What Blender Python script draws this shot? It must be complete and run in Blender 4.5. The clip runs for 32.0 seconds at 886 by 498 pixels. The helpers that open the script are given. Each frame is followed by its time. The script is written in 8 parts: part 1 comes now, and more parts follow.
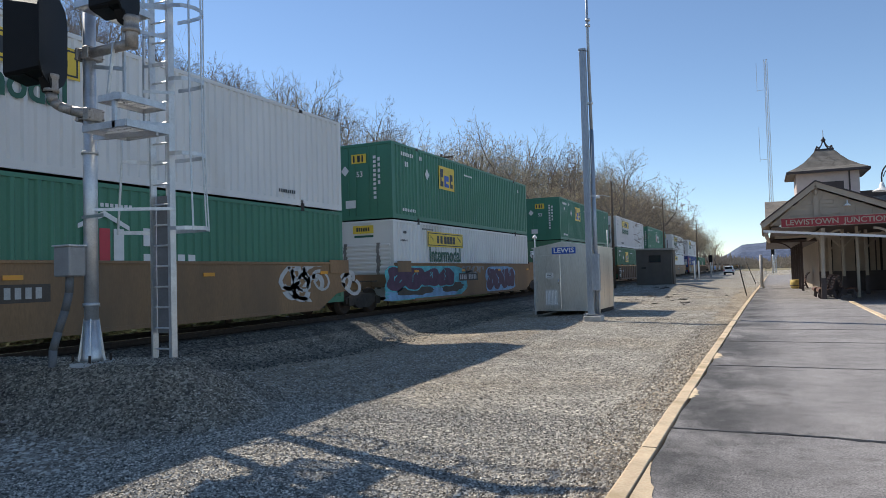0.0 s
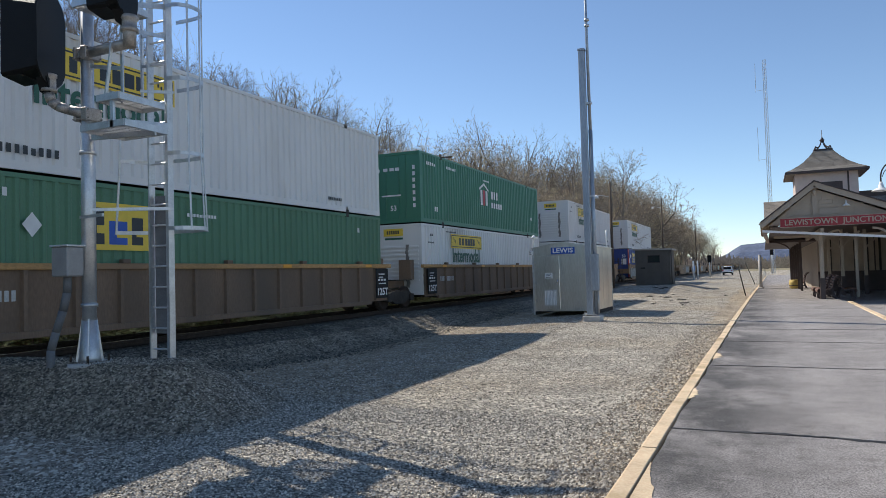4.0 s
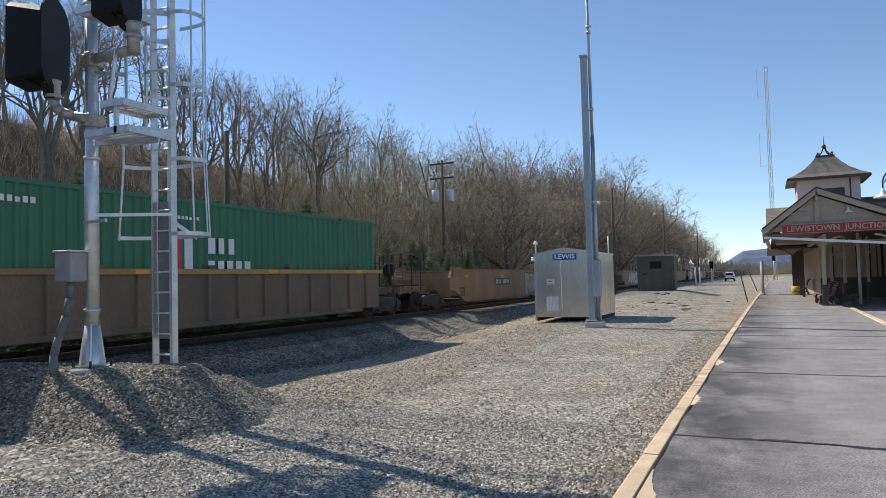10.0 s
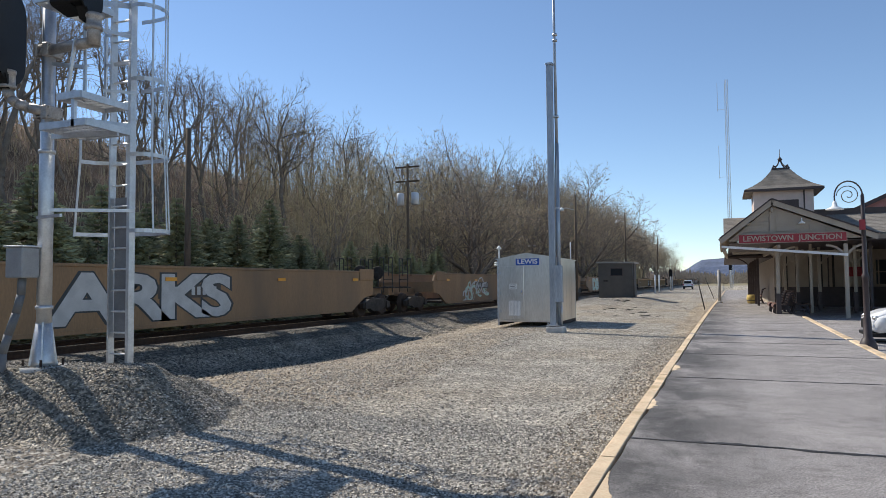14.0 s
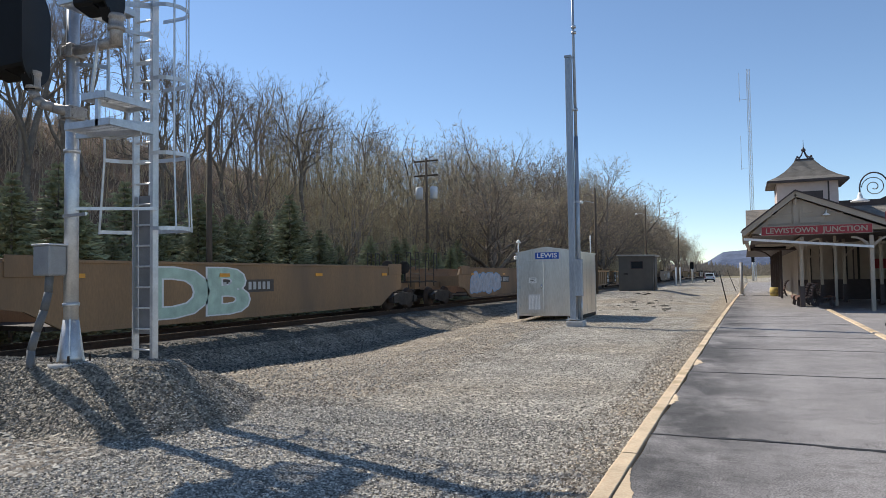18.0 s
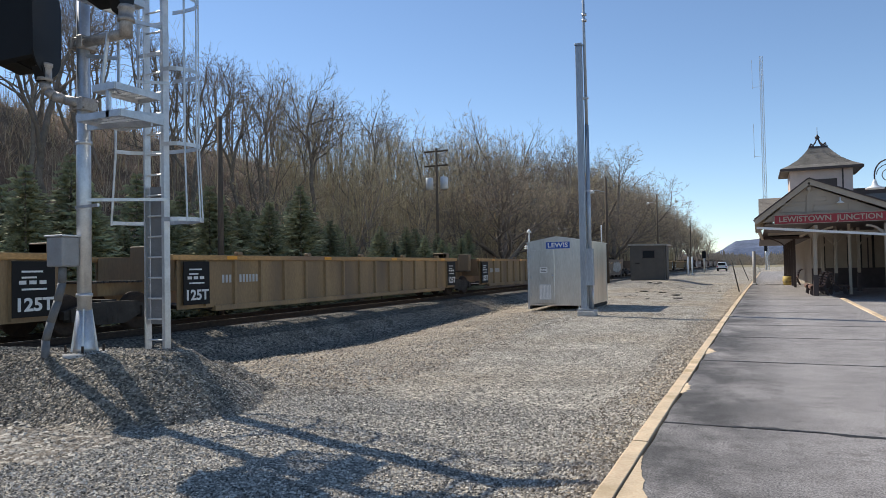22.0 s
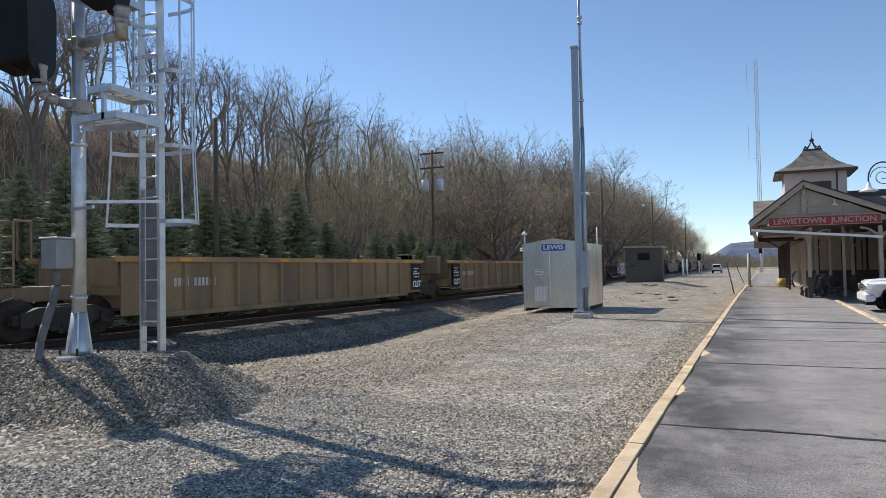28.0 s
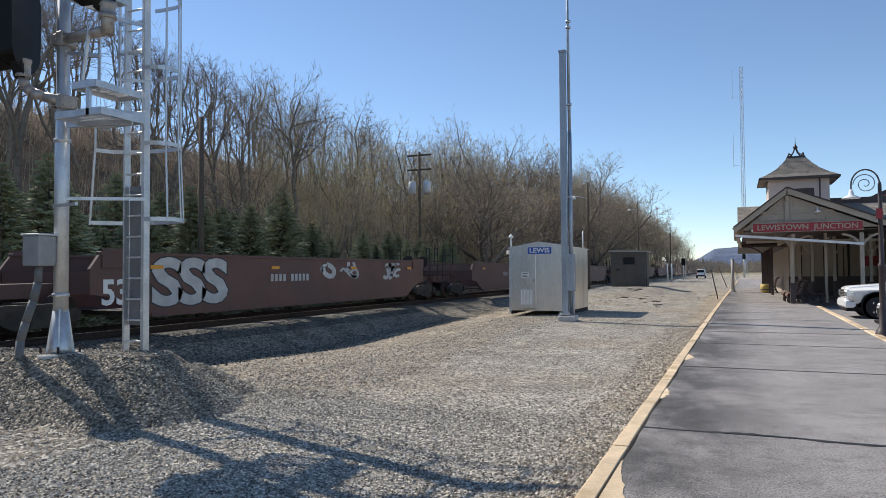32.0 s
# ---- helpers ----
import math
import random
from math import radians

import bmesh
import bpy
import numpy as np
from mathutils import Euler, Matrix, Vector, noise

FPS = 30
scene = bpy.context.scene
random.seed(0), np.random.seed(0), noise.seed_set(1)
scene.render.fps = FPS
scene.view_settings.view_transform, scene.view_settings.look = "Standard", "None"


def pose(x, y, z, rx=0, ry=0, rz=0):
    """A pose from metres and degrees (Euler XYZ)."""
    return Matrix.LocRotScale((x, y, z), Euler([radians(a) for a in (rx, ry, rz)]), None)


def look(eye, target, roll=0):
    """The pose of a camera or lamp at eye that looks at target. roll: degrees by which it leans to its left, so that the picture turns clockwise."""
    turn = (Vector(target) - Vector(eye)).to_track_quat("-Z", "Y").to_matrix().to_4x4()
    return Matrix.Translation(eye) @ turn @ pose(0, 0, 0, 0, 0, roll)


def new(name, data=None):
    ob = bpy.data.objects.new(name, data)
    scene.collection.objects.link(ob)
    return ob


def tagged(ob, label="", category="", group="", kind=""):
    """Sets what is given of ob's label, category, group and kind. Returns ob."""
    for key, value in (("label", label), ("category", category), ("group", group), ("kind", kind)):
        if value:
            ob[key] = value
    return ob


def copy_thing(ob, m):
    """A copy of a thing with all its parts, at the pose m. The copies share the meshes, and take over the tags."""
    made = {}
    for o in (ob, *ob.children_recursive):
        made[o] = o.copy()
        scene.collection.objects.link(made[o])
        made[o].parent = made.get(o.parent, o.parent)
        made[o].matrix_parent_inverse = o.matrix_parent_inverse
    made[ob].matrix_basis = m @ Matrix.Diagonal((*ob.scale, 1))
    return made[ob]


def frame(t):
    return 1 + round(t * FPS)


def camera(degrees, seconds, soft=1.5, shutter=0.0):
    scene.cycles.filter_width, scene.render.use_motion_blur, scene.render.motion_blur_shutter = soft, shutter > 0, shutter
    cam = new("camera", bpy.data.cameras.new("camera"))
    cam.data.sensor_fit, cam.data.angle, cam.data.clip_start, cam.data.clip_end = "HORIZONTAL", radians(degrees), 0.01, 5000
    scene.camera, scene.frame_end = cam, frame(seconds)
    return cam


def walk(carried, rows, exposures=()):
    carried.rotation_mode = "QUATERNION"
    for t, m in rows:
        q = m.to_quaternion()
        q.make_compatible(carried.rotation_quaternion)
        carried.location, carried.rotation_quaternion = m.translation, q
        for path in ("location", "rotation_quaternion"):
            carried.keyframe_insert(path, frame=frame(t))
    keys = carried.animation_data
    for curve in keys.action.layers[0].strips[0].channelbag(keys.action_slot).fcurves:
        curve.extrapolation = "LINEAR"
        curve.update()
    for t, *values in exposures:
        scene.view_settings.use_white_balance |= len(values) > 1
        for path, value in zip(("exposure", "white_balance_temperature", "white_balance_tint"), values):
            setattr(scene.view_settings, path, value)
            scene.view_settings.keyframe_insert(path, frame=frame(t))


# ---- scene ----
cam = camera(64.9, 32.0, 0.7)
PATH = [
    (0, (0.000, 0.000, 1.600), (-4.182, 9.076, 1.960), -1.56),
    (0.5, (-0.002, 0.021, 1.592), (-4.186, 9.096, 1.965), -1.72),
    (1, (-0.001, 0.030, 1.596), (-4.186, 9.104, 1.981), -1.73),
    (1.5, (-0.010, 0.010, 1.594), (-4.187, 9.087, 1.990), -1.72),
    (2, (-0.002, 0.019, 1.598), (-4.189, 9.092, 2.001), -1.93),
    (2.5, (0.000, 0.009, 1.597), (-4.184, 9.083, 2.004), -1.78),
    (3, (-0.003, 0.020, 1.596), (-4.193, 9.093, 1.975), -1.65),
    (3.5, (-0.008, 0.020, 1.594), (-4.187, 9.098, 1.959), -1.63),
    (5.5, (-0.011, 0.009, 1.603), (-4.150, 9.104, 1.979), -1.55),
    (6, (-0.002, 0.019, 1.598), (-4.134, 9.117, 1.985), -1.68),
    (6.5, (-0.004, 0.006, 1.598), (-4.138, 9.103, 1.992), -1.71),
    (7, (-0.008, 0.004, 1.596), (-4.146, 9.098, 2.004), -1.44),
    (7.5, (0.001, 0.017, 1.596), (-4.150, 9.105, 2.012), -1.72),
    (8, (0.010, -0.003, 1.604), (-4.155, 9.079, 2.021), -1.82),
    (8.5, (0.007, 0.004, 1.596), (-4.156, 9.086, 2.021), -1.80),
    (9, (-0.002, -0.008, 1.600), (-4.167, 9.073, 2.031), -1.52),
    (9.5, (-0.002, -0.000, 1.601), (-4.187, 9.072, 2.034), -1.32),
    (10, (-0.009, 0.001, 1.601), (-4.196, 9.071, 2.046), -1.48),
    (10.5, (-0.007, -0.004, 1.607), (-4.196, 9.064, 2.076), -1.53),
    (11, (-0.014, 0.015, 1.603), (-4.241, 9.063, 2.101), -1.14),
    (11.5, (-0.021, 0.003, 1.602), (-4.287, 9.033, 2.116), -1.12),
    (12, (-0.021, 0.008, 1.596), (-4.264, 9.046, 2.141), -1.14),
    (12.5, (-0.018, 0.005, 1.590), (-4.233, 9.057, 2.145), -1.14),
    (13, (-0.028, -0.001, 1.588), (-4.153, 9.091, 2.152), -0.99),
    (13.5, (-0.012, 0.001, 1.594), (-3.857, 9.212, 2.198), -0.66),
    (14, (0.004, 0.000, 1.581), (-3.709, 9.272, 2.073), -0.56),
    (14.5, (0.002, -0.036, 1.622), (-3.764, 9.217, 2.060), -0.43),
    (16.5, (0.003, -0.026, 1.609), (-3.893, 9.171, 2.102), -0.84),
    (17, (0.003, -0.025, 1.597), (-3.909, 9.166, 2.068), -0.95),
    (17.5, (0.002, -0.029, 1.604), (-3.919, 9.160, 2.025), -0.96),
    (18, (0.002, -0.022, 1.611), (-3.965, 9.149, 2.014), -0.83),
    (18.5, (-0.010, -0.020, 1.599), (-3.984, 9.147, 2.004), -0.74),
    (19, (-0.008, 0.006, 1.589), (-4.015, 9.162, 1.938), -0.78),
    (19.5, (-0.009, -0.003, 1.591), (-4.030, 9.147, 1.927), -0.91),
    (20, (-0.006, -0.009, 1.597), (-4.041, 9.135, 1.940), -0.88),
    (20.5, (-0.004, 0.001, 1.591), (-4.052, 9.139, 1.932), -0.81),
    (21, (0.004, -0.009, 1.597), (-4.055, 9.124, 1.921), -1.05),
    (21.5, (0.016, -0.016, 1.599), (-4.072, 9.105, 1.890), -1.20),
    (22, (0.004, -0.010, 1.595), (-4.107, 9.102, 1.864), -1.07),
    (22.5, (-0.000, -0.010, 1.599), (-4.157, 9.081, 1.844), -0.71),
    (23, (-0.003, -0.013, 1.599), (-4.192, 9.064, 1.826), -0.61),
    (23.5, (-0.015, -0.013, 1.585), (-4.154, 9.088, 1.797), -0.44),
    (24, (-0.015, -0.012, 1.593), (-4.128, 9.100, 1.802), -0.75),
    (24.5, (-0.007, -0.025, 1.601), (-4.074, 9.107, 1.833), -0.99),
    (25, (-0.006, -0.033, 1.608), (-4.073, 9.099, 1.860), -0.69),
    (25.5, (-0.009, -0.026, 1.608), (-4.082, 9.104, 1.869), -0.71),
    (27.5, (0.003, -0.013, 1.594), (-4.028, 9.132, 1.921), -0.90),
    (28, (0.002, -0.015, 1.598), (-4.051, 9.123, 1.895), -1.05),
    (28.5, (-0.017, -0.021, 1.588), (-4.068, 9.117, 1.899), -0.89),
    (29, (-0.018, -0.022, 1.591), (-4.030, 9.131, 1.950), -0.67),
    (29.5, (-0.017, -0.021, 1.593), (-3.957, 9.162, 1.982), -0.38),
    (30, (-0.022, -0.014, 1.588), (-3.932, 9.182, 1.972), 0.05),
    (30.5, (-0.016, -0.004, 1.580), (-3.921, 9.194, 1.958), -0.12),
    (31, (-0.014, -0.009, 1.588), (-3.897, 9.200, 1.946), -0.46),
    (31.5, (-0.014, -0.014, 1.597), (-3.880, 9.201, 1.947), -0.32),
    (32, (-0.011, -0.006, 1.586), (-3.881, 9.209, 1.913), -0.43),
]
walk(cam, [(t, look(eye, target, roll)) for t, eye, target, roll in PATH])

# ---- light ----
SUN_FROM = Vector((-1.0, 0.33, 1.0)).normalized()
world = bpy.data.worlds.new("sky")
scene.world = world
world.use_nodes = True
wn = world.node_tree.nodes
sky = wn.new("ShaderNodeTexSky")
sky.sky_type = "NISHITA"
sky.sun_disc = False
sky.sun_elevation = math.asin(SUN_FROM.z)
sky.sun_rotation = math.atan2(SUN_FROM.x, SUN_FROM.y)
sky.altitude = 1500
sky.air_density, sky.dust_density, sky.ozone_density = 1.0, 0.0, 3.2
tint = wn.new("ShaderNodeMix")
tint.data_type, tint.blend_type = "RGBA", "MULTIPLY"
tint.inputs["Factor"].default_value, tint.inputs["B"].default_value = 1.0, (1.0, 0.992, 0.975, 1)
world.node_tree.links.new(sky.outputs[0], tint.inputs["A"])
world.node_tree.links.new(tint.outputs["Result"], wn["Background"].inputs[0])
wn["Background"].inputs[1].default_value = 0.153
sun = bpy.data.lights.new("sun", "SUN")
sun.energy, sun.angle, sun.color = 5.0, radians(0.5), (1.0, 0.935, 0.83)
new("sun", sun).matrix_world = look(SUN_FROM * 60, (0, 0, 0))
scene.view_settings.exposure = 0.0


# ---- materials ----
def mat(name, color, rough=0.6, metal=0.0, vary=0.15, scale=4.0, grain=60.0, bump=0.15, dirt=None, dirt_amount=0.0, stretch=(1, 1, 1), rnd=0.0, spec=0.5):
    """Base colour with stains at a large scale, grain at a small one, and fine relief."""
    m = bpy.data.materials.new(name)
    m.use_nodes = True
    nt = m.node_tree
    n, l = nt.nodes, nt.links
    b = n["Principled BSDF"]
    tc = n.new("ShaderNodeTexCoord")
    mp = n.new("ShaderNodeMapping")
    mp.inputs["Scale"].default_value = stretch
    l.new(tc.outputs["Object"], mp.inputs[0])
    big, small = n.new("ShaderNodeTexNoise"), n.new("ShaderNodeTexNoise")
    for tex, s, d in ((big, scale, 5), (small, grain, 3)):
        l.new(mp.outputs[0], tex.inputs["Vector"])
        tex.inputs["Scale"].default_value, tex.inputs["Detail"].default_value = s, d
    c = Vector(color)
    ramp = n.new("ShaderNodeValToRGB")
    e = ramp.color_ramp.elements
    e[0].position, e[1].position = 0.3, 0.7
    e[0].color, e[1].color = (*[max(0.0, v * (1 - vary)) for v in c], 1), (*[min(1.0, v * (1 + vary)) for v in c], 1)
    l.new(big.outputs["Fac"], ramp.inputs[0])
    mix = n.new("ShaderNodeMix")
    mix.data_type, mix.blend_type = "RGBA", "OVERLAY"
    mix.inputs["Factor"].default_value = min(1.0, vary * 2.2)
    l.new(ramp.outputs[0], mix.inputs["A"])
    l.new(small.outputs["Fac"], mix.inputs["B"])
    out = mix.outputs["Result"]
    if dirt:
        d = n.new("ShaderNodeTexNoise")
        d.inputs["Scale"].default_value, d.inputs["Detail"].default_value = scale * 0.45, 8
        l.new(mp.outputs[0], d.inputs["Vector"])
        r2 = n.new("ShaderNodeValToRGB")
        q = r2.color_ramp.elements
        q[0].position, q[1].position = 0.62 - 0.3 * dirt_amount, 0.75 - 0.1 * dirt_amount
        l.new(d.outputs["Fac"], r2.inputs[0])
        m2 = n.new("ShaderNodeMix")
        m2.data_type = "RGBA"
        l.new(r2.outputs[0], m2.inputs["Factor"])
        l.new(out, m2.inputs["A"])
        m2.inputs["B"].default_value = (*dirt, 1)
        out = m2.outputs["Result"]
    if rnd:
        oi = n.new("ShaderNodeObjectInfo")
        hs = n.new("ShaderNodeHueSaturation")
        mr = n.new("ShaderNodeMapRange")
        mr.inputs["To Min"].default_value, mr.inputs["To Max"].default_value = 1 - rnd, 1 + rnd
        l.new(oi.outputs["Random"], mr.inputs["Value"])
        l.new(mr.outputs[0], hs.inputs["Value"])
        l.new(out, hs.inputs["Color"])
        out = hs.outputs[0]
    l.new(out, b.inputs["Base Color"])
    b.inputs["Roughness"].default_value, b.inputs["Metallic"].default_value = rough, metal
    b.inputs["Specular IOR Level"].default_value = spec
    if bump:
        bp = n.new("ShaderNodeBump")
        bp.inputs["Strength"].default_value, bp.inputs["Distance"].default_value = bump, 0.02
        l.new(small.outputs["Fac"], bp.inputs["Height"])
        l.new(bp.outputs[0], b.inputs["Normal"])
    return m


def pebbles(name, colors, size, rough=0.9, patch=None):
    """Crushed stone: cells of several greys with relief, and patches of another tone."""
    m = bpy.data.materials.new(name)
    m.use_nodes = True
    n, l = m.node_tree.nodes, m.node_tree.links
    b = n["Principled BSDF"]
    tc = n.new("ShaderNodeTexCoord")
    vo, v2 = n.new("ShaderNodeTexVoronoi"), n.new("ShaderNodeTexVoronoi")
    vo.inputs["Scale"].default_value, v2.inputs["Scale"].default_value = 1 / size, 0.36 / size
    l.new(tc.outputs["Object"], vo.inputs["Vector"])
    l.new(tc.outputs["Object"], v2.inputs["Vector"])
    mv = n.new("ShaderNodeMix")
    mv.data_type = "RGBA"
    mv.inputs["Factor"].default_value = 0.22
    l.new(vo.outputs["Color"], mv.inputs["A"])
    l.new(v2.outputs["Color"], mv.inputs["B"])
    bw = n.new("ShaderNodeSeparateColor")
    l.new(mv.outputs["Result"], bw.inputs[0])
    ramp = n.new("ShaderNodeValToRGB")
    e = ramp.color_ramp.elements
    while len(e) < len(colors):
        e.new(0.5)
    for i, c in enumerate(colors):
        e[i].position, e[i].color = i / (len(colors) - 1), (*c, 1)
    l.new(bw.outputs[0], ramp.inputs[0])
    out = ramp.outputs[0]
    big = n.new("ShaderNodeTexNoise")
    big.inputs["Scale"].default_value, big.inputs["Detail"].default_value = 0.22, 6
    l.new(tc.outputs["Object"], big.inputs["Vector"])
    if patch:
        r2 = n.new("ShaderNodeValToRGB")
        r2.color_ramp.elements[0].position, r2.color_ramp.elements[1].position = 0.46, 0.68
        l.new(big.outputs["Fac"], r2.inputs[0])
        mx = n.new("ShaderNodeMix")
        mx.data_type, mx.blend_type = "RGBA", "MULTIPLY"
        l.new(r2.outputs[0], mx.inputs["Factor"])
        l.new(out, mx.inputs["A"])
        mx.inputs["B"].default_value = (*patch, 1)
        out = mx.outputs["Result"]
    tone = n.new("ShaderNodeTexNoise")
    tone.inputs["Scale"].default_value, tone.inputs["Detail"].default_value = 1.1, 7
    l.new(tc.outputs["Object"], tone.inputs["Vector"])
    r3 = n.new("ShaderNodeValToRGB")
    q = r3.color_ramp.elements
    q[0].position, q[1].position, q[0].color, q[1].color = 0.32, 0.68, (0.72, 0.71, 0.7, 1), (1.2, 1.2, 1.2, 1)
    l.new(tone.outputs["Fac"], r3.inputs[0])
    mt = n.new("ShaderNodeMix")
    mt.data_type, mt.blend_type = "RGBA", "MULTIPLY"
    mt.inputs["Factor"].default_value = 1.0
    l.new(out, mt.inputs["A"])
    l.new(r3.outputs[0], mt.inputs["B"])
    l.new(mt.outputs["Result"], b.inputs["Base Color"])
    b.inputs["Roughness"].default_value = rough
    bp = n.new("ShaderNodeBump")
    bp.inputs["Strength"].default_value, bp.inputs["Distance"].default_value = 1.0, size * 0.9
    bp.invert = True
    l.new(vo.outputs["Distance"], bp.inputs["Height"])
    l.new(bp.outputs[0], b.inputs["Normal"])
    return m


GRAVEL = pebbles("grey_crushed_stone", [(0.061, 0.053, 0.042), (0.243, 0.217, 0.178), (0.463, 0.42, 0.347), (0.82, 0.755, 0.633)], 0.031, patch=(0.95, 0.88, 0.78))
MOUND = pebbles("dark_grey_crushed_stone", [(0.047, 0.04, 0.03), (0.158, 0.137, 0.106), (0.325, 0.283, 0.222), (0.63, 0.55, 0.437)], 0.033, patch=(0.85, 0.84, 0.8))
EARTHY = pebbles("tan_crushed_stone", [(0.16, 0.122, 0.08), (0.33, 0.262, 0.18), (0.48, 0.40, 0.29), (0.68, 0.60, 0.48)], 0.042, patch=(0.9, 0.9, 0.92))
BALLAST = pebbles("track_ballast", [(0.035, 0.031, 0.025), (0.085, 0.077, 0.063), (0.16, 0.147, 0.122), (0.34, 0.31, 0.26)], 0.055, patch=(0.75, 0.68, 0.6))
def asphalt():
    """Worn asphalt: stone specks, trowel streaks across the platform, dark damp stains near the kerb."""
    m = bpy.data.materials.new("worn_grey_asphalt")
    m.use_nodes = True
    n, l = m.node_tree.nodes, m.node_tree.links
    b = n["Principled BSDF"]
    tc = n.new("ShaderNodeNewGeometry")

    def tex(scale, detail, stretch=(1, 1, 1), rough=0.6):
        mp = n.new("ShaderNodeMapping")
        mp.inputs["Scale"].default_value = stretch
        l.new(tc.outputs["Position"], mp.inputs[0])
        t = n.new("ShaderNodeTexNoise")
        t.inputs["Scale"].default_value, t.inputs["Detail"].default_value, t.inputs["Roughness"].default_value = scale, detail, rough
        l.new(mp.outputs[0], t.inputs["Vector"])
        return t.outputs["Fac"]

    def ramp(v, p0, p1, c0, c1):
        r = n.new("ShaderNodeValToRGB")
        e = r.color_ramp.elements
        e[0].position, e[1].position, e[0].color, e[1].color = p0, p1, (*c0, 1), (*c1, 1)
        l.new(v, r.inputs[0])
        return r.outputs[0]

    def mix(kind, f, a, c):
        x = n.new("ShaderNodeMix")
        x.data_type, x.blend_type = "RGBA", kind
        if isinstance(f, float):
            x.inputs["Factor"].default_value = f
        else:
            l.new(f, x.inputs["Factor"])
        l.new(a, x.inputs["A"])
        if isinstance(c, tuple):
            x.inputs["B"].default_value = (*c, 1)
        else:
            l.new(c, x.inputs["B"])
        return x.outputs["Result"]

    speck = tex(62, 5, rough=0.85)
    base = ramp(tex(0.7, 8, rough=0.65), 0.32, 0.68, (0.24, 0.221, 0.211), (0.40, 0.372, 0.354))
    col = mix("OVERLAY", 0.85, base, ramp(speck, 0.4, 0.6, (0.04, 0.04, 0.04), (0.9, 0.89, 0.88)))
    scuff = ramp(tex(4.0, 9, (0.9, 1.2, 1), 0.78), 0.5, 0.64, (1, 1, 1), (0.52, 0.51, 0.5))
    col = mix("MULTIPLY", 0.75, col, scuff)
    sx = n.new("ShaderNodeSeparateXYZ")
    l.new(tc.outputs["Position"], sx.inputs[0])
    mr = n.new("ShaderNodeMapRange")
    mr.inputs["From Min"].default_value, mr.inputs["From Max"].default_value = 0.6, -0.45
    l.new(sx.outputs["X"], mr.inputs["Value"])
    stain = n.new("ShaderNodeMath")
    stain.operation = "MULTIPLY"
    l.new(mr.outputs[0], stain.inputs[0])
    l.new(ramp(tex(0.75, 8, (0.9, 0.6, 1), 0.68), 0.36, 0.54, (0.05, 0.05, 0.05), (1, 1, 1)), stain.inputs[1])
    col = mix("MULTIPLY", stain.outputs[0], col, (0.31, 0.315, 0.32))
    pits = ramp(tex(30, 3, (0.7, 1.3, 1)), 0.64, 0.7, (1, 1, 1), (0.3, 0.3, 0.3))
    col = mix("MULTIPLY", 0.8, col, pits)
    l.new(col, b.inputs["Base Color"])
    b.inputs["Roughness"].default_value = 0.88
    bp = n.new("ShaderNodeBump")
    bp.inputs["Strength"].default_value, bp.inputs["Distance"].default_value = 0.55, 0.012
    l.new(speck, bp.inputs["Height"])
    l.new(bp.outputs[0], b.inputs["Normal"])
    return m


ASPHALT = asphalt()


def stones(name, dark, light):
    """Loose stones, each of its own tone."""
    m = bpy.data.materials.new(name)
    m.use_nodes = True
    n, l = m.node_tree.nodes, m.node_tree.links
    g = n.new("ShaderNodeNewGeometry")
    r = n.new("ShaderNodeValToRGB")
    e = r.color_ramp.elements
    e[0].color, e[1].color = (*dark, 1), (*light, 1)
    e.new(0.6).color = (*[0.62 * a + 0.38 * b for a, b in zip(dark, light)], 1)
    l.new(g.outputs["Random Per Island"], r.inputs[0])
    l.new(r.outputs[0], n["Principled BSDF"].inputs["Base Color"])
    n["Principled BSDF"].inputs["Roughness"].default_value = 0.9
    return m


STONE_GREY = stones("loose_grey_stone", (0.061, 0.053, 0.042), (0.865, 0.79, 0.668))
STONE_MOUND = stones("loose_slate_grey_stone", (0.047, 0.04, 0.031), (0.63, 0.553, 0.44))
STONE_TAN = stones("loose_tan_stone", (0.13, 0.10, 0.07), (0.68, 0.62, 0.52))
STONE_DARK = stones("loose_dark_stone", (0.03, 0.028, 0.022), (0.3, 0.28, 0.23))
TAR = mat("tar_joint", (0.022, 0.02, 0.018), 0.7, vary=0.3)
KERB = mat("pale_yellow_painted_kerb", (0.68, 0.52, 0.34), 0.85, vary=0.16, scale=2.5, grain=45, bump=0.3, dirt=(0.36, 0.255, 0.13), dirt_amount=0.28, rnd=0.09)
SOIL = mat("brown_leaf_litter", (0.21, 0.138, 0.09), 0.95, vary=0.5, scale=0.6, grain=9, bump=0.6, dirt=(0.10, 0.075, 0.05), dirt_amount=0.5)
GALV = mat("galvanised_steel", (0.56, 0.57, 0.58), 0.42, 0.75, vary=0.12, scale=6, grain=40, bump=0.05)
GALV_PALE = mat("pale_grey_painted_steel", (0.62, 0.63, 0.64), 0.45, 0.3, vary=0.1, scale=3, grain=50, bump=0.05)
# galvanised pole steel; the sky's blue reflection is put into its colour
POLESTEEL = mat("sky_tinted_pole_steel", (0.34, 0.38, 0.43), 0.45, 0.55, vary=0.15, scale=5, grain=40, bump=0.05, stretch=(1, 1, 0.15))
ALU = mat("mill_aluminium_sheet", (0.66, 0.64, 0.605), 0.3, 0.88, vary=0.16, scale=1.2, grain=30, bump=0.04, stretch=(1, 1, 0.2))
BLACK = mat("black_signal_paint", (0.005, 0.0052, 0.006), 0.6, vary=0.2, spec=0.3)
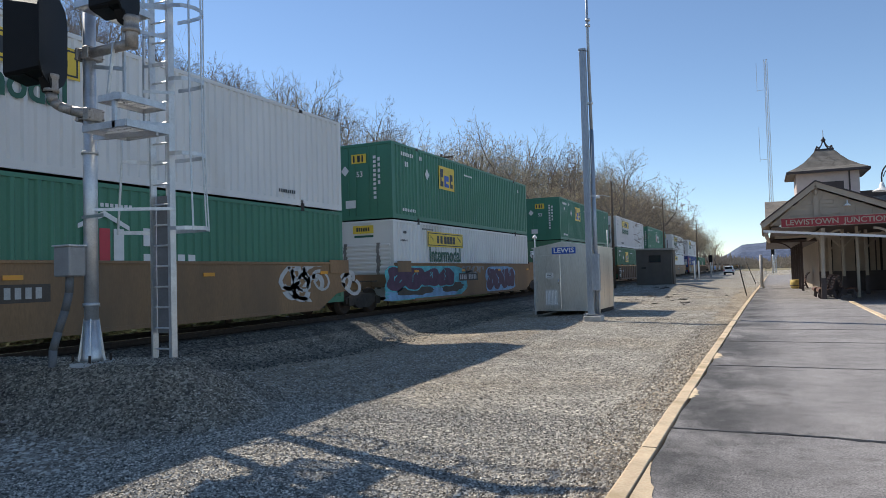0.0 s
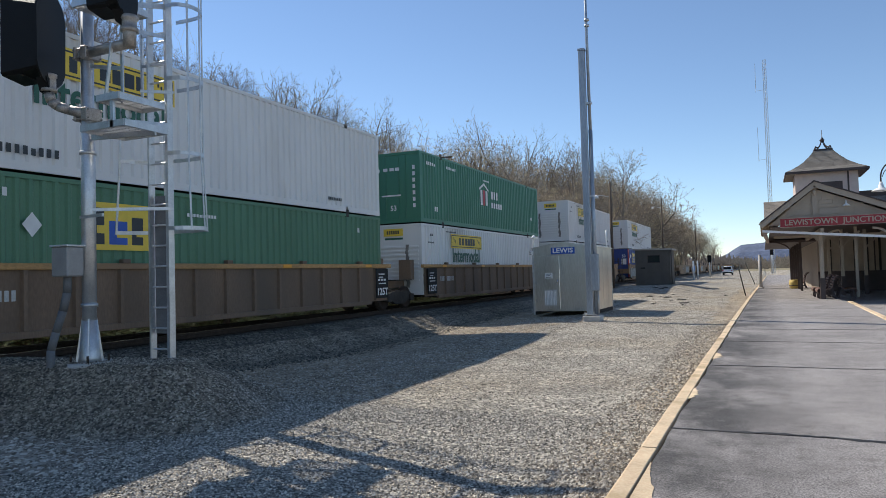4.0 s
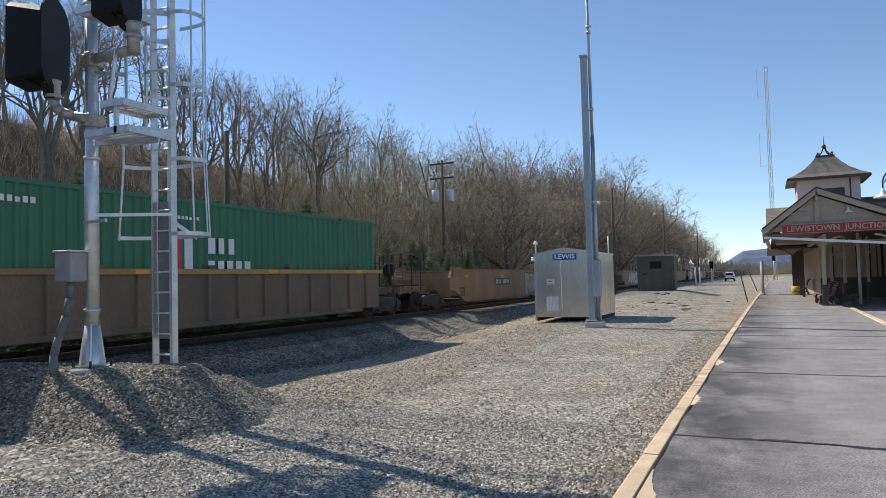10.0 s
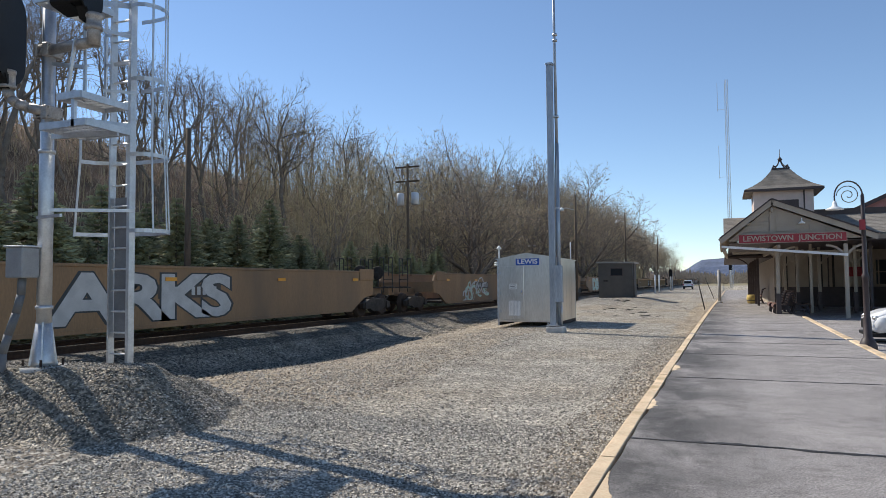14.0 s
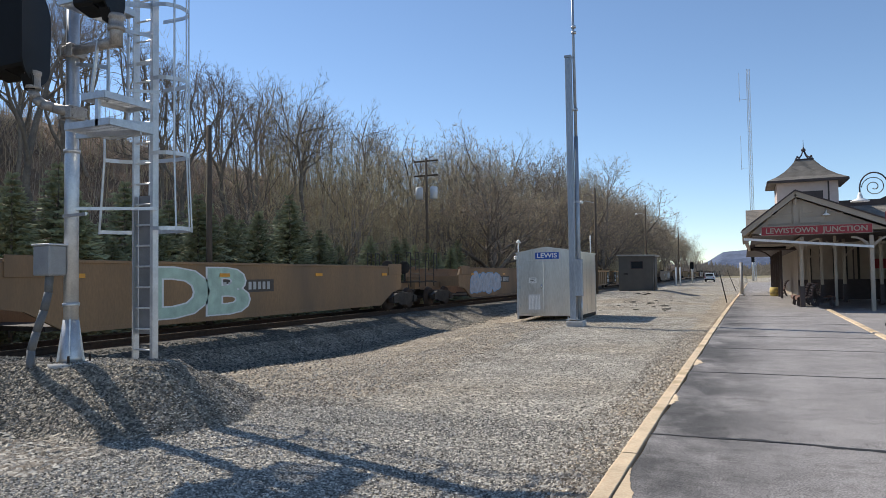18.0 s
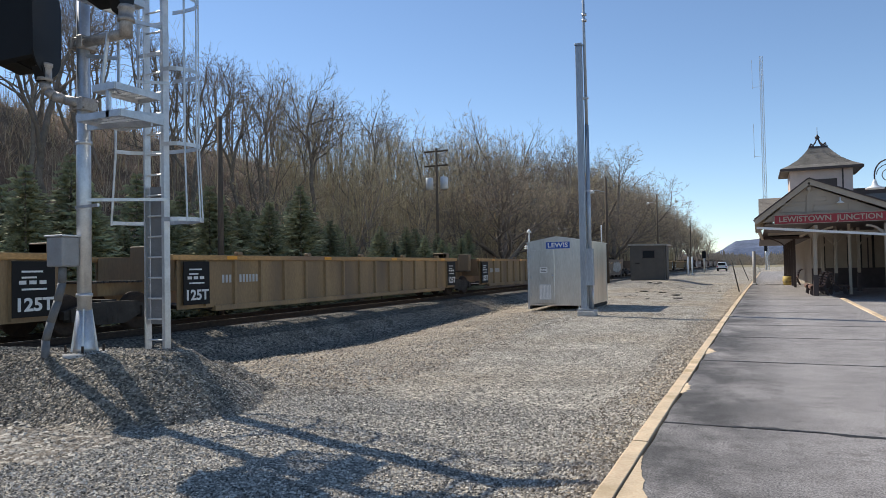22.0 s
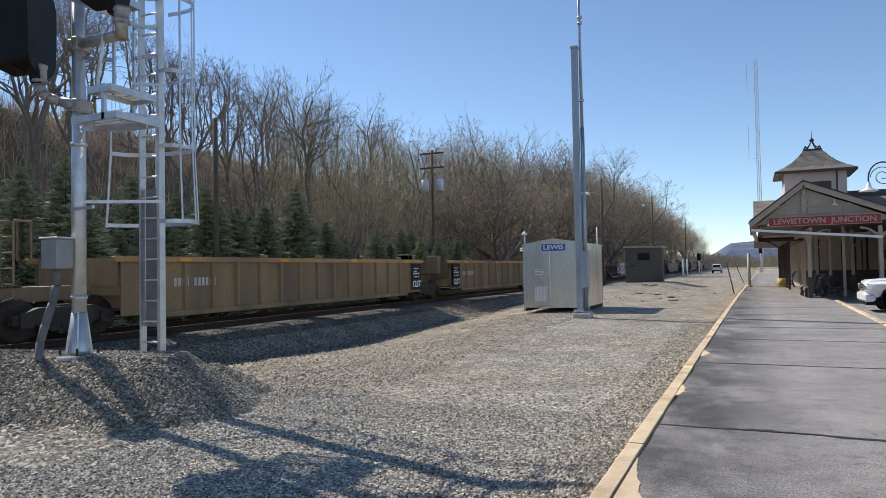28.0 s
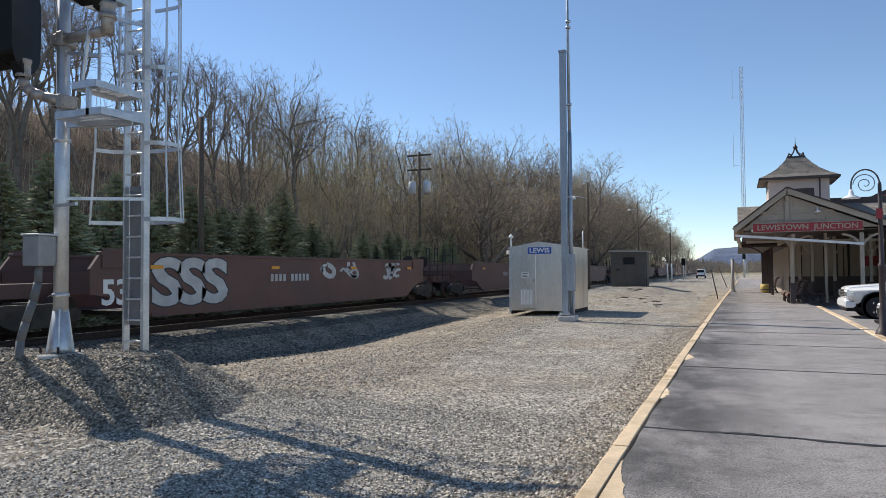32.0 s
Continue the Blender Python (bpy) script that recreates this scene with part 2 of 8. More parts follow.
DARK = mat("dark_steel_grime", (0.045, 0.038, 0.032), 0.75, 0.2, vary=0.35, scale=5, bump=0.3)
STEEL = mat("worn_running_steel", (0.6, 0.58, 0.55), 0.16, 0.9, vary=0.15)
RUST = mat("rusty_rail_steel", (0.045, 0.03, 0.022), 0.8, 0.2, vary=0.3, scale=8)
TIE = mat("creosoted_timber", (0.06, 0.048, 0.04), 0.9, vary=0.35, scale=3, stretch=(0.3, 3, 3))
CONC = mat("pale_concrete", (0.48, 0.46, 0.43), 0.9, vary=0.15, scale=3, bump=0.3)
BARK = mat("grey_brown_bark", (0.2, 0.167, 0.134), 0.95, vary=0.3, scale=3, grain=25, bump=0.5, rnd=0.25)
TWIG = mat("bare_brown_twigs", (0.46, 0.365, 0.265), 0.95, vary=0.3, scale=1.0, bump=0, rnd=0.3)
TWIG_DARK = mat("bare_dark_twigs", (0.2, 0.158, 0.122), 0.95, vary=0.3, scale=1.0, bump=0, rnd=0.3)
TWIG_GREEN = mat("budding_olive_twigs", (0.55, 0.455, 0.28), 0.95, vary=0.3, scale=1.0, bump=0, rnd=0.25)
NEEDLE = mat("dark_spruce_needles", (0.29, 0.29, 0.155), 0.8, vary=0.4, scale=2, bump=0, rnd=0.3)
POLE = mat("weathered_pole_timber", (0.12, 0.09, 0.065), 0.95, vary=0.25, scale=5, stretch=(3, 3, 0.4), bump=0.4)
CREAM = mat("cream_painted_timber", (0.42, 0.35, 0.272), 0.65, vary=0.07, scale=2, bump=0.1)
WHITE = mat("white_paint", (0.80, 0.80, 0.78), 0.5, vary=0.05, scale=3, bump=0.05)
SHINGLE = mat("grey_brown_shingle", (0.21, 0.19, 0.165), 0.95, vary=0.2, scale=1.5, grain=25, bump=0.3, rnd=0.2)
TRIM = mat("dark_brown_trim", (0.07, 0.05, 0.045), 0.6, vary=0.15)
SIGNRED = mat("dull_red_sign_paint", (0.33, 0.03, 0.038), 0.55, vary=0.08, bump=0.03)
SIGNBLUE = mat("blue_sign_paint", (0.02, 0.09, 0.42), 0.45, vary=0.06, bump=0.02)
HUT = mat("taupe_painted_panel", (0.12, 0.11, 0.095), 0.8, vary=0.1, scale=2)
GLASS = mat("dark_window_glass", (0.02, 0.025, 0.03), 0.06, vary=0.1, bump=0)
CARPAINT = mat("white_car_paint", (0.82, 0.83, 0.84), 0.18, vary=0.02, bump=0)
TYRE = mat("black_tyre_rubber", (0.025, 0.025, 0.025), 0.85, vary=0.2)
CHROME = mat("bright_alloy", (0.7, 0.7, 0.71), 0.22, 0.95, vary=0.05, bump=0)
BRICK = mat("dull_red_brick", (0.30, 0.13, 0.10), 0.9, vary=0.2, scale=2, bump=0.3)
IRON = mat("dark_iron_paint", (0.05, 0.035, 0.035), 0.5, vary=0.2)
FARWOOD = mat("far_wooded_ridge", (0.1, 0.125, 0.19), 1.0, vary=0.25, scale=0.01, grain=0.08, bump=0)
GRASS = mat("dry_winter_grass", (0.24, 0.2, 0.11), 0.95, vary=0.3, scale=0.8)
# train paints
SOOT = mat("thin_soot_film", (0.22, 0.205, 0.185), 0.8, vary=0.35, scale=3, bump=0)
CHORD = mat("worn_orange_chord_paint", (0.46, 0.26, 0.095), 0.65, vary=0.2, scale=1.2, grain=30, bump=0.08, dirt=(0.24, 0.15, 0.085), dirt_amount=0.5, stretch=(1, 0.4, 1), rnd=0.1)
TAN = mat("faded_tan_car_paint", (0.29, 0.172, 0.084), 0.7, vary=0.14, scale=1.1, grain=30, bump=0.08, dirt=(0.175, 0.115, 0.068), dirt_amount=0.75, stretch=(1, 1, 0.3), rnd=0.08)
YELLOW = mat("yellow_tan_car_paint", (0.31, 0.205, 0.10), 0.68, vary=0.16, scale=1.4, grain=30, bump=0.08, dirt=(0.16, 0.11, 0.07), dirt_amount=0.75, stretch=(1, 1, 0.3), rnd=0.08)
BROWN = mat("grimy_brown_car_paint", (0.20, 0.13, 0.085), 0.75, vary=0.16, scale=1.1, grain=30, bump=0.1, dirt=(0.12, 0.09, 0.065), dirt_amount=0.7, stretch=(1, 1, 0.3), rnd=0.08)
MAROON = mat("dark_maroon_car_paint", (0.125, 0.062, 0.048), 0.62, vary=0.12, scale=1.1, grain=30, bump=0.08, dirt=(0.10, 0.06, 0.05), dirt_amount=0.4, rnd=0.08)
BOX_WHITE = mat("chalky_white_container_paint", (0.74, 0.73, 0.71), 0.55, vary=0.05, scale=0.6, bump=0.04, dirt=(0.55, 0.51, 0.46), dirt_amount=0.12, stretch=(1, 1, 0.4))
BOX_GREEN = mat("dark_green_container_paint", (0.05, 0.2, 0.125), 0.45, vary=0.08, scale=0.6, bump=0.04, stretch=(1, 1, 0.4))
BOX_OLIVE = mat("faded_green_container_paint", (0.085, 0.205, 0.12), 0.5, vary=0.1, scale=0.6, bump=0.04, stretch=(1, 1, 0.4))
BOX_HUB = mat("bright_green_container_paint", (0.03, 0.15, 0.075), 0.5, vary=0.08, scale=0.6, bump=0.04, stretch=(1, 1, 0.4))
BOX_BLUE = mat("blue_container_paint", (0.03, 0.062, 0.235), 0.45, vary=0.08, scale=0.6, bump=0.04, stretch=(1, 1, 0.4))
BOX_RED = mat("red_container_frame_paint", (0.45, 0.05, 0.03), 0.5, vary=0.1)
LOGO_YELLOW = mat("yellow_decal", (0.78, 0.55, 0.06), 0.5, vary=0.06, bump=0)
LOGO_DARK = mat("near_black_decal", (0.03, 0.035, 0.04), 0.5, vary=0.1, bump=0)
LOGO_GREEN = mat("dark_green_decal", (0.025, 0.11, 0.07), 0.5, vary=0.1, bump=0)
LOGO_WHITE = mat("white_decal", (0.72, 0.73, 0.72), 0.5, vary=0.06, bump=0)
LOGO_RED = mat("red_decal", (0.5, 0.04, 0.06), 0.5, vary=0.06, bump=0)
AMBER = mat("amber_reflector", (0.75, 0.33, 0.03), 0.35, vary=0.05, bump=0)
SPRAY_DARK = mat("dark_brown_overpaint", (0.075, 0.06, 0.048), 0.65, vary=0.2, scale=3, bump=0)
SPRAY_PLUM = mat("dark_plum_spray_paint", (0.085, 0.04, 0.075), 0.6, vary=0.25, scale=3, bump=0)
SPRAY_SKY = mat("pale_blue_spray_paint", (0.2, 0.36, 0.55), 0.6, vary=0.25, scale=3, bump=0)
SPRAY_SAND = mat("sand_spray_paint", (0.42, 0.31, 0.18), 0.6, vary=0.2, scale=3, bump=0)
SPRAY_ROSE = mat("dull_rose_spray_paint", (0.3, 0.19, 0.2), 0.6, vary=0.2, scale=3, bump=0)
SPRAY_MOSS = mat("grey_green_spray_paint", (0.13, 0.15, 0.11), 0.6, vary=0.25, scale=3, bump=0)
SPRAY_SILVER = mat("silver_blue_spray_paint", (0.4, 0.43, 0.5), 0.5, vary=0.2, scale=4, bump=0)
SPRAY_TEAL = mat("teal_spray_paint", (0.10, 0.42, 0.47), 0.6, vary=0.3, scale=3, bump=0)
SPRAY_WHITE = mat("white_spray_paint", (0.47, 0.47, 0.46), 0.6, vary=0.15, scale=3, bump=0)
SPRAY_GREY = mat("silver_grey_spray_paint", (0.27, 0.265, 0.25), 0.6, vary=0.25, scale=3, bump=0)
SPRAY_BLUE = mat("blue_spray_paint", (0.05, 0.17, 0.48), 0.6, vary=0.25, scale=3, bump=0)
SPRAY_RED = mat("rust_red_spray_paint", (0.42, 0.12, 0.07), 0.6, vary=0.2, scale=3, bump=0)
SPRAY_MINT = mat("mint_spray_paint", (0.42, 0.55, 0.45), 0.6, vary=0.2, scale=3, bump=0)


# ---- building helpers ----
def part(name, bm, material, parent=None, label="", at=None):
    me = bpy.data.meshes.new(name)
    bm.to_mesh(me)
    bm.free()
    me.materials.append(material)
    ob = new(name, me)
    if parent is not None:
        ob.parent = parent
    if at is not None:
        ob.matrix_basis = at
    if label:
        ob["label"] = label
    return ob


def again(ob, at, parent=None):
    """Another piece on the same mesh."""
    o = ob.copy()
    scene.collection.objects.link(o)
    o.parent = parent if parent is not None else ob.parent
    o.matrix_basis = at
    return o


def thing(name, label, category, group="", kind="", at=(0, 0, 0), rz=0):
    ob = new(name)
    ob.empty_display_size = 0.2
    ob.matrix_basis = pose(*at, 0, 0, rz)
    return tagged(ob, label, category, group, kind)


def B():
    return bmesh.new()


def box(bm, x0, x1, y0, y1, z0, z1, bev=0.0):
    v = [bm.verts.new((x, y, z)) for z in (z0, z1) for y in (y0, y1) for x in (x0, x1)]
    fs = [bm.faces.new([v[i] for i in q]) for q in ((0, 2, 3, 1), (4, 5, 7, 6), (0, 1, 5, 4), (2, 6, 7, 3), (0, 4, 6, 2), (1, 3, 7, 5))]
    if bev:
        es = list({e for f in fs for e in f.edges})
        bmesh.ops.bevel(bm, geom=es, offset=bev, segments=1, affect="EDGES")
    return bm


def tube(bm, a, b, r, r2=None, n=8, caps=True):
    """A straight round bar from a to b."""
    a, b = Vector(a), Vector(b)
    d = (b - a).normalized()
    s = d.orthogonal().normalized()
    u = d.cross(s)
    r2 = r if r2 is None else r2
    p = [bm.verts.new(a + (s * math.cos(i * math.tau / n) + u * math.sin(i * math.tau / n)) * r) for i in range(n)]
    q = [bm.verts.new(b + (s * math.cos(i * math.tau / n) + u * math.sin(i * math.tau / n)) * r2) for i in range(n)]
    for i in range(n):
        f = bm.faces.new((p[i], p[(i + 1) % n], q[(i + 1) % n], q[i]))
        f.smooth = n > 6
    if caps:
        bm.faces.new(p[::-1])
        bm.faces.new(q)
    return bm


def pipe(bm, pts, r, n=8):
    for a, b in zip(pts, pts[1:]):
        tube(bm, a, b, r, n=n)
    return bm


def bar(bm, a, b, w, h):
    """A straight flat bar from a to b, w wide and h high."""
    a, b = Vector(a), Vector(b)
    d = (b - a).normalized()
    s = d.cross(Vector((0, 0, 1)))
    s = s.normalized() if s.length > 1e-3 else Vector((1, 0, 0))
    u = s.cross(d)
    v = [bm.verts.new(p + s * sx * w / 2 + u * sz * h / 2) for p in (a, b) for sx, sz in ((-1, -1), (1, -1), (1, 1), (-1, 1))]
    for q in ((0, 1, 2, 3), (7, 6, 5, 4), (0, 4, 5, 1), (1, 5, 6, 2), (2, 6, 7, 3), (3, 7, 4, 0)):
        bm.faces.new([v[i] for i in q])
    return bm


def sweep(bm, pts, w, h):
    """A bent flat bar of one piece through the points of an upright plane across y."""
    rings = []
    for i, p in enumerate(pts):
        d = (Vector(pts[min(i + 1, len(pts) - 1)]) - Vector(pts[max(i - 1, 0)])).normalized()
        u = Vector((-d.z, 0, d.x))
        rings.append([bm.verts.new(Vector(p) + u * a * h / 2 + Vector((0, b * w / 2, 0))) for a, b in ((-1, -1), (1, -1), (1, 1), (-1, 1))])
    for a, b in zip(rings, rings[1:]):
        for i in range(4):
            bm.faces.new((a[i], a[(i + 1) % 4], b[(i + 1) % 4], b[i]))
    bm.faces.new(rings[0][::-1])
    bm.faces.new(rings[-1])
    bmesh.ops.recalc_face_normals(bm, faces=bm.faces[:])
    return bm


def prism(bm, pts, axis, lo, hi):
    """A polygon drawn in the two other axes, drawn out along the named one."""
    def put(p, c):
        return {"x": (c, *p), "y": (p[0], c, p[1]), "z": (*p, c)}[axis]
    a = [bm.verts.new(put(p, lo)) for p in pts]
    b = [bm.verts.new(put(p, hi)) for p in pts]
    n = len(pts)
    for i in range(n):
        bm.faces.new((a[i], a[(i + 1) % n], b[(i + 1) % n], b[i]))
    bm.faces.new(a[::-1])
    bm.faces.new(b)
    bmesh.ops.recalc_face_normals(bm, faces=bm.faces[:])
    return bm


def lathe(bm, profile, n=16, axis="z", at=(0, 0, 0)):
    """Turns (radius, height) pairs round an axis."""
    rings = []
    for r, h in profile:
        ring = []
        for i in range(n):
            c, s = r * math.cos(i * math.tau / n), r * math.sin(i * math.tau / n)
            p = {"z": (c, s, h), "x": (h, c, s), "y": (c, h, s)}[axis]
            ring.append(bm.verts.new(Vector(p) + Vector(at)))
        rings.append(ring)
    for a, b in zip(rings, rings[1:]):
        for i in range(n):
            f = bm.faces.new((a[i], a[(i + 1) % n], b[(i + 1) % n], b[i]))
            f.smooth = True
    bm.faces.new(rings[0][::-1])
    bm.faces.new(rings[-1])
    bmesh.ops.recalc_face_normals(bm, faces=bm.faces[:])
    return bm


def raw(name, verts, faces, material, parent=None, label=""):
    me = bpy.data.meshes.new(name)
    me.from_pydata([tuple(v) for v in verts], [], [tuple(f) for f in faces])
    me.materials.append(material)
    ob = new(name, me)
    if parent is not None:
        ob.parent = parent
    if label:
        ob["label"] = label
    return ob


def lettering(name, words, size, material, parent, at, fat=0.0, depth=0.004, width=None, spacing=1.0, label=""):
    """Words in the built-in font as a mesh, centred at the pose `at`, upright in its xy plane."""
    cu = bpy.data.curves.new(name, "FONT")
    cu.body, cu.size, cu.extrude, cu.offset = words, size, depth, fat
    cu.align_x, cu.align_y, cu.space_character, cu.resolution_u = "CENTER", "CENTER", spacing, 3
    tmp = bpy.data.objects.new(name, cu)
    scene.collection.objects.link(tmp)
    dg = bpy.context.evaluated_depsgraph_get()
    me = bpy.data.meshes.new_from_object(tmp.evaluated_get(dg))
    bpy.data.objects.remove(tmp)
    bpy.data.curves.remove(cu)
    me.materials.clear()
    me.materials.append(material)
    if width and me.vertices:
        xs = [v.co.x for v in me.vertices]
        k = width / (max(xs) - min(xs))
        for v in me.vertices:
            v.co.x *= k
    ob = new(name, me)
    ob.parent = parent
    ob.matrix_basis = at
    if label:
        ob["label"] = label
    return ob


# ---- ground, platform, track ----
TRACK_X, RAIL_Z = -13.8, 0.32


def ease(a, b, v):
    v = min(1.0, max(0.0, (v - a) / (b - a)))
    return v * v * (3 - 2 * v)


def edge(y):
    """Inner line of the platform's kerb, which bends slightly."""
    return -0.93 + 0.006 * (y - 5) + 0.00009 * max(0.0, y - 5) ** 2 if y < 60 else -0.33 + 0.012 * (y - 60)


def off_line(x, y, a, b):
    """Distance from the line between two points of the plan."""
    dx, dy = b[0] - a[0], b[1] - a[1]
    f = min(1.0, max(0.0, ((x - a[0]) * dx + (y - a[1]) * dy) / (dx * dx + dy * dy)))
    return math.hypot(x - a[0] - f * dx, y - a[1] - f * dy)


def mound_z(x, y):
    """Height of the tipped stone under the signal mast, with a lower heap beside it."""
    w = 0.1 * noise.noise(Vector((x * 1.1, y * 1.1, 7))) + 0.03 * noise.noise(Vector((x * 3.5, y * 3.5, 2)))
    main = 0.47 - 0.74 * max(0.0, off_line(x, y, (-10.6, 6.75), (-7.8, 7.45)) + w - 0.42)
    low = 0.16 - 0.55 * max(0.0, off_line(x, y, (-8.3, 8.2), (-7.9, 8.7)) + w - 0.1)
    return max(main, low) + 0.25 * w


def lot_z(x, y):
    """The stone lot, lowest near the signal."""
    z = -0.12 - 0.19 * (1 - ease(13, 25, y)) * ease(-0.9, -2.4, x)
    return z - 0.22 * ease(-6.2, -9.9, x) * ease(11, 18, y) * (1 - ease(22, 36, y))


def ground_z(x, y):
    if x > edge(min(max(y, -20), 130)) - 0.14:
        return -0.4 if x < 2.9 else -0.12
    z = lot_z(x, y)
    # ballast shoulder and bed
    k = ease(-10.7, -12.3, x) if x > -16.2 else ease(-18.2, -16.4, x)
    z = z * (1 - k) + 0.165 * k if x > -16.2 else -0.12 + 0.285 * k
    # mound under the signal mast
    if -12.4 < x < -4 and 1 < y < 13:
        m = mound_z(x, y)
        q = 0.5 + 0.5 * math.tanh((m - z) / 0.05)
        z = z * (1 - q) + m * q
    # raised pad round the hut
    r = math.hypot((x + 8) / 3.5, (y - 58) / 12)
    z += 0.4 * (1 - ease(0.5, 1.3, r)) if x > -12 else 0
    # wooded hillside behind the track
    if x < -19:
        z += 11.5 * ease(-20.5, -39, x) * (0.55 + 0.45 * (1 - ease(20, 140, y))) + 5 * ease(-44, -120, x)
        z += 0.35 * noise.noise(Vector((x * 0.3, y * 0.3, 0))) * ease(-19, -24, x)
    # uneven stone
    if -12 < x < -1:
        z += 0.02 * noise.noise(Vector((x * 0.8, y * 0.8, 3))) * ease(-1.2, -2.2, x)
    return z


def spread(lo, hi, fine0, fine1, step, grow=1.25):
    v = list(np.arange(fine0, fine1 + 1e-6, step))
    s, p = step, v[-1]
    while p < hi:
        s *= grow
        p = min(hi, p + s)
        v.append(p)
    s, p = step, v[0]
    while p > lo:
        s *= grow
        p = max(lo, p - s)
        v.insert(0, p)
    return v


def build_ground():
    xs = spread(-3000, 3000, -12.5, -0.8, 0.14, 1.12)
    ys = spread(-400, 4200, 3, 15, 0.15, 1.05)
    verts = [(x, y, ground_z(x, y)) for y in ys for x in xs]
    w = len(xs)
    faces = [(j * w + i, j * w + i + 1, (j + 1) * w + i + 1, (j + 1) * w + i) for j in range(len(ys) - 1) for i in range(w - 1)]
    ob = raw("ground", verts, faces, GRAVEL)
    for m in (BALLAST, SOIL, ASPHALT, GRASS, EARTHY, MOUND):
        ob.data.materials.append(m)
    for p in ob.data.polygons:
        c = p.center
        p.use_smooth = True
        if c.x < -18.4:
            p.material_index = 2
        elif c.x < -11.7:
            p.material_index = 1
        elif c.x < -10.3:
            p.material_index = 6
        elif -1.1 - 0.55 - 0.2 * noise.noise(c * 1.3) < c.x < -0.9 and c.y < 60 or -10.6 < c.x < -5.2 - 0.045 * c.y + 1.1 * noise.noise(Vector((c.x * 0.5, c.y * 0.35, 9))) and 9.5 < c.y < 30:
            p.material_index = 5
        elif c.x > -10.6 and c.y < 13 and mound_z(c.x, c.y) > lot_z(c.x, c.y) - 0.02:
            p.material_index = 6
        elif c.x > 2.9 and -30 < c.y < 90:
            p.material_index = 3
        elif c.y > 260 or c.x > 60 or c.x < -400:
            p.material_index = 4
    tagged(ob, "grey crushed stone lot beside the track", "ground", kind="structure")
    return ob


def build_platform():
    ys = [-12, 3, 7.33, 12.17, 16.15, 19.3, 24.2, 28.2, 32.4, 36.8, 41, 46, 52, 58, 64, 72, 80, 90, 100, 112, 125]
    base = thing("platform", "low grey asphalt station platform with dark tar joints", "platform", kind="structure")
    for a, b in zip(ys, ys[1:]):
        bm = B()
        n = max(2, int((b - a) / 0.18))
        for i in range(n):
            y0, y1 = a + 0.02 + (b - a - 0.04) * i / n, a + 0.02 + (b - a - 0.04) * (i + 1) / n
            f = [bm.verts.new(p) for p in ((edge(y0) + 0.012 + 0.035 * max(-0.25, noise.noise(Vector((3, y0 * 1.3, 0)))), y0, 0), (2.88 + edge(y0) + 0.9, y0, 0), (2.88 + edge(y1) + 0.9, y1, 0), (edge(y1) + 0.012 + 0.035 * max(-0.25, noise.noise(Vector((3, y1 * 1.3, 0)))), y1, 0))]
            g = [bm.verts.new((v.co.x, v.co.y, -0.3)) for v in f]
            bm.faces.new(f)
            for k in range(4):
                bm.faces.new((f[k], g[k], g[(k + 1) % 4], f[(k + 1) % 4]))
        bmesh.ops.remove_doubles(bm, verts=bm.verts[:], dist=0.0005)
        part("slab", bm, ASPHALT, base)
    for y in ys[2:-1]:
        bm = B()
        rng = random.Random(int(y * 10))
        n = 44
        x0, x1 = edge(y), 3.78 + edge(y)
        pts = []
        off = 0
        for i in range(n + 1):
            off = off * 0.85 + rng.uniform(-0.014, 0.014) * (1.9 if y < 8 else 1)
            wide = 0.014 + rng.random() ** 2 * 0.04 if y < 8 else 0.018 + rng.random() * 0.018
            pts.append((x0 + (x1 - x0) * i / n, y + off, wide))
        for (xa, ya, wa), (xb, yb, wb) in zip(pts, pts[1:]):
            bm.faces.new([bm.verts.new(p) for p in ((xa, ya - wa, 0.004), (xb, yb - wb, 0.004), (xb, yb + wb, 0.004), (xa, ya + wa, 0.004))])
        part("tar_joint", bm, TAR, base)
    # old patch of paint and mortar at the kerb
    bm = B()
    rng = random.Random(4)
    ring = [(edge(5.2) + 0.005, 4.75)]
    for i in range(26):
        g = i / 25
        ring.append((edge(5.2) + 0.02 + (0.2 * (1 - g) ** 1.3 if g > 0.08 else 1.4 * g + 0.06) + 0.03 * noise.noise(Vector((g * 6, 1, 0))) + 0.012 * noise.noise(Vector((g * 21, 5, 0))), 4.8 + i * 0.046))
    ring.append((edge(5.9) + 0.005, 6.0))
    bm.faces.new([bm.verts.new((x, y, 0.005)) for x, y in ring])
    part("mortar_patch", bm, KERB, base, "pale mortar patch")
    for y0, ln, wide in ((9.0, 0.8, 0.06), (13.0, 0.9, 0.11), (22.0, 0.6, 0.08)):
        bm = B()
        n = 16
        lo = [bm.verts.new((edge(y0) - 0.005, y0 + ln * i / n, 0.005)) for i in range(n + 1)]
        hi = [bm.verts.new((edge(y0) + 0.01 + wide * math.sin(math.pi * i / n) ** 0.7 * (1 + 1.3 * noise.noise(Vector((i * 0.9, y0, 0)))), y0 + ln * i / n, 0.005)) for i in range(n + 1)]
        for i in range(n):
            bm.faces.new((lo[i], hi[i], hi[i + 1], lo[i + 1]))
        part("mortar_patch", bm, KERB, base, "pale mortar patch")
    # thin dark strip laid on the slab, in the joints' colour
    part("tar_strip", box(B(), 0.45, 1.95, 53.15, 53.5, 0.003, 0.012), TAR, base, "thin black strip across the platform")
    return base


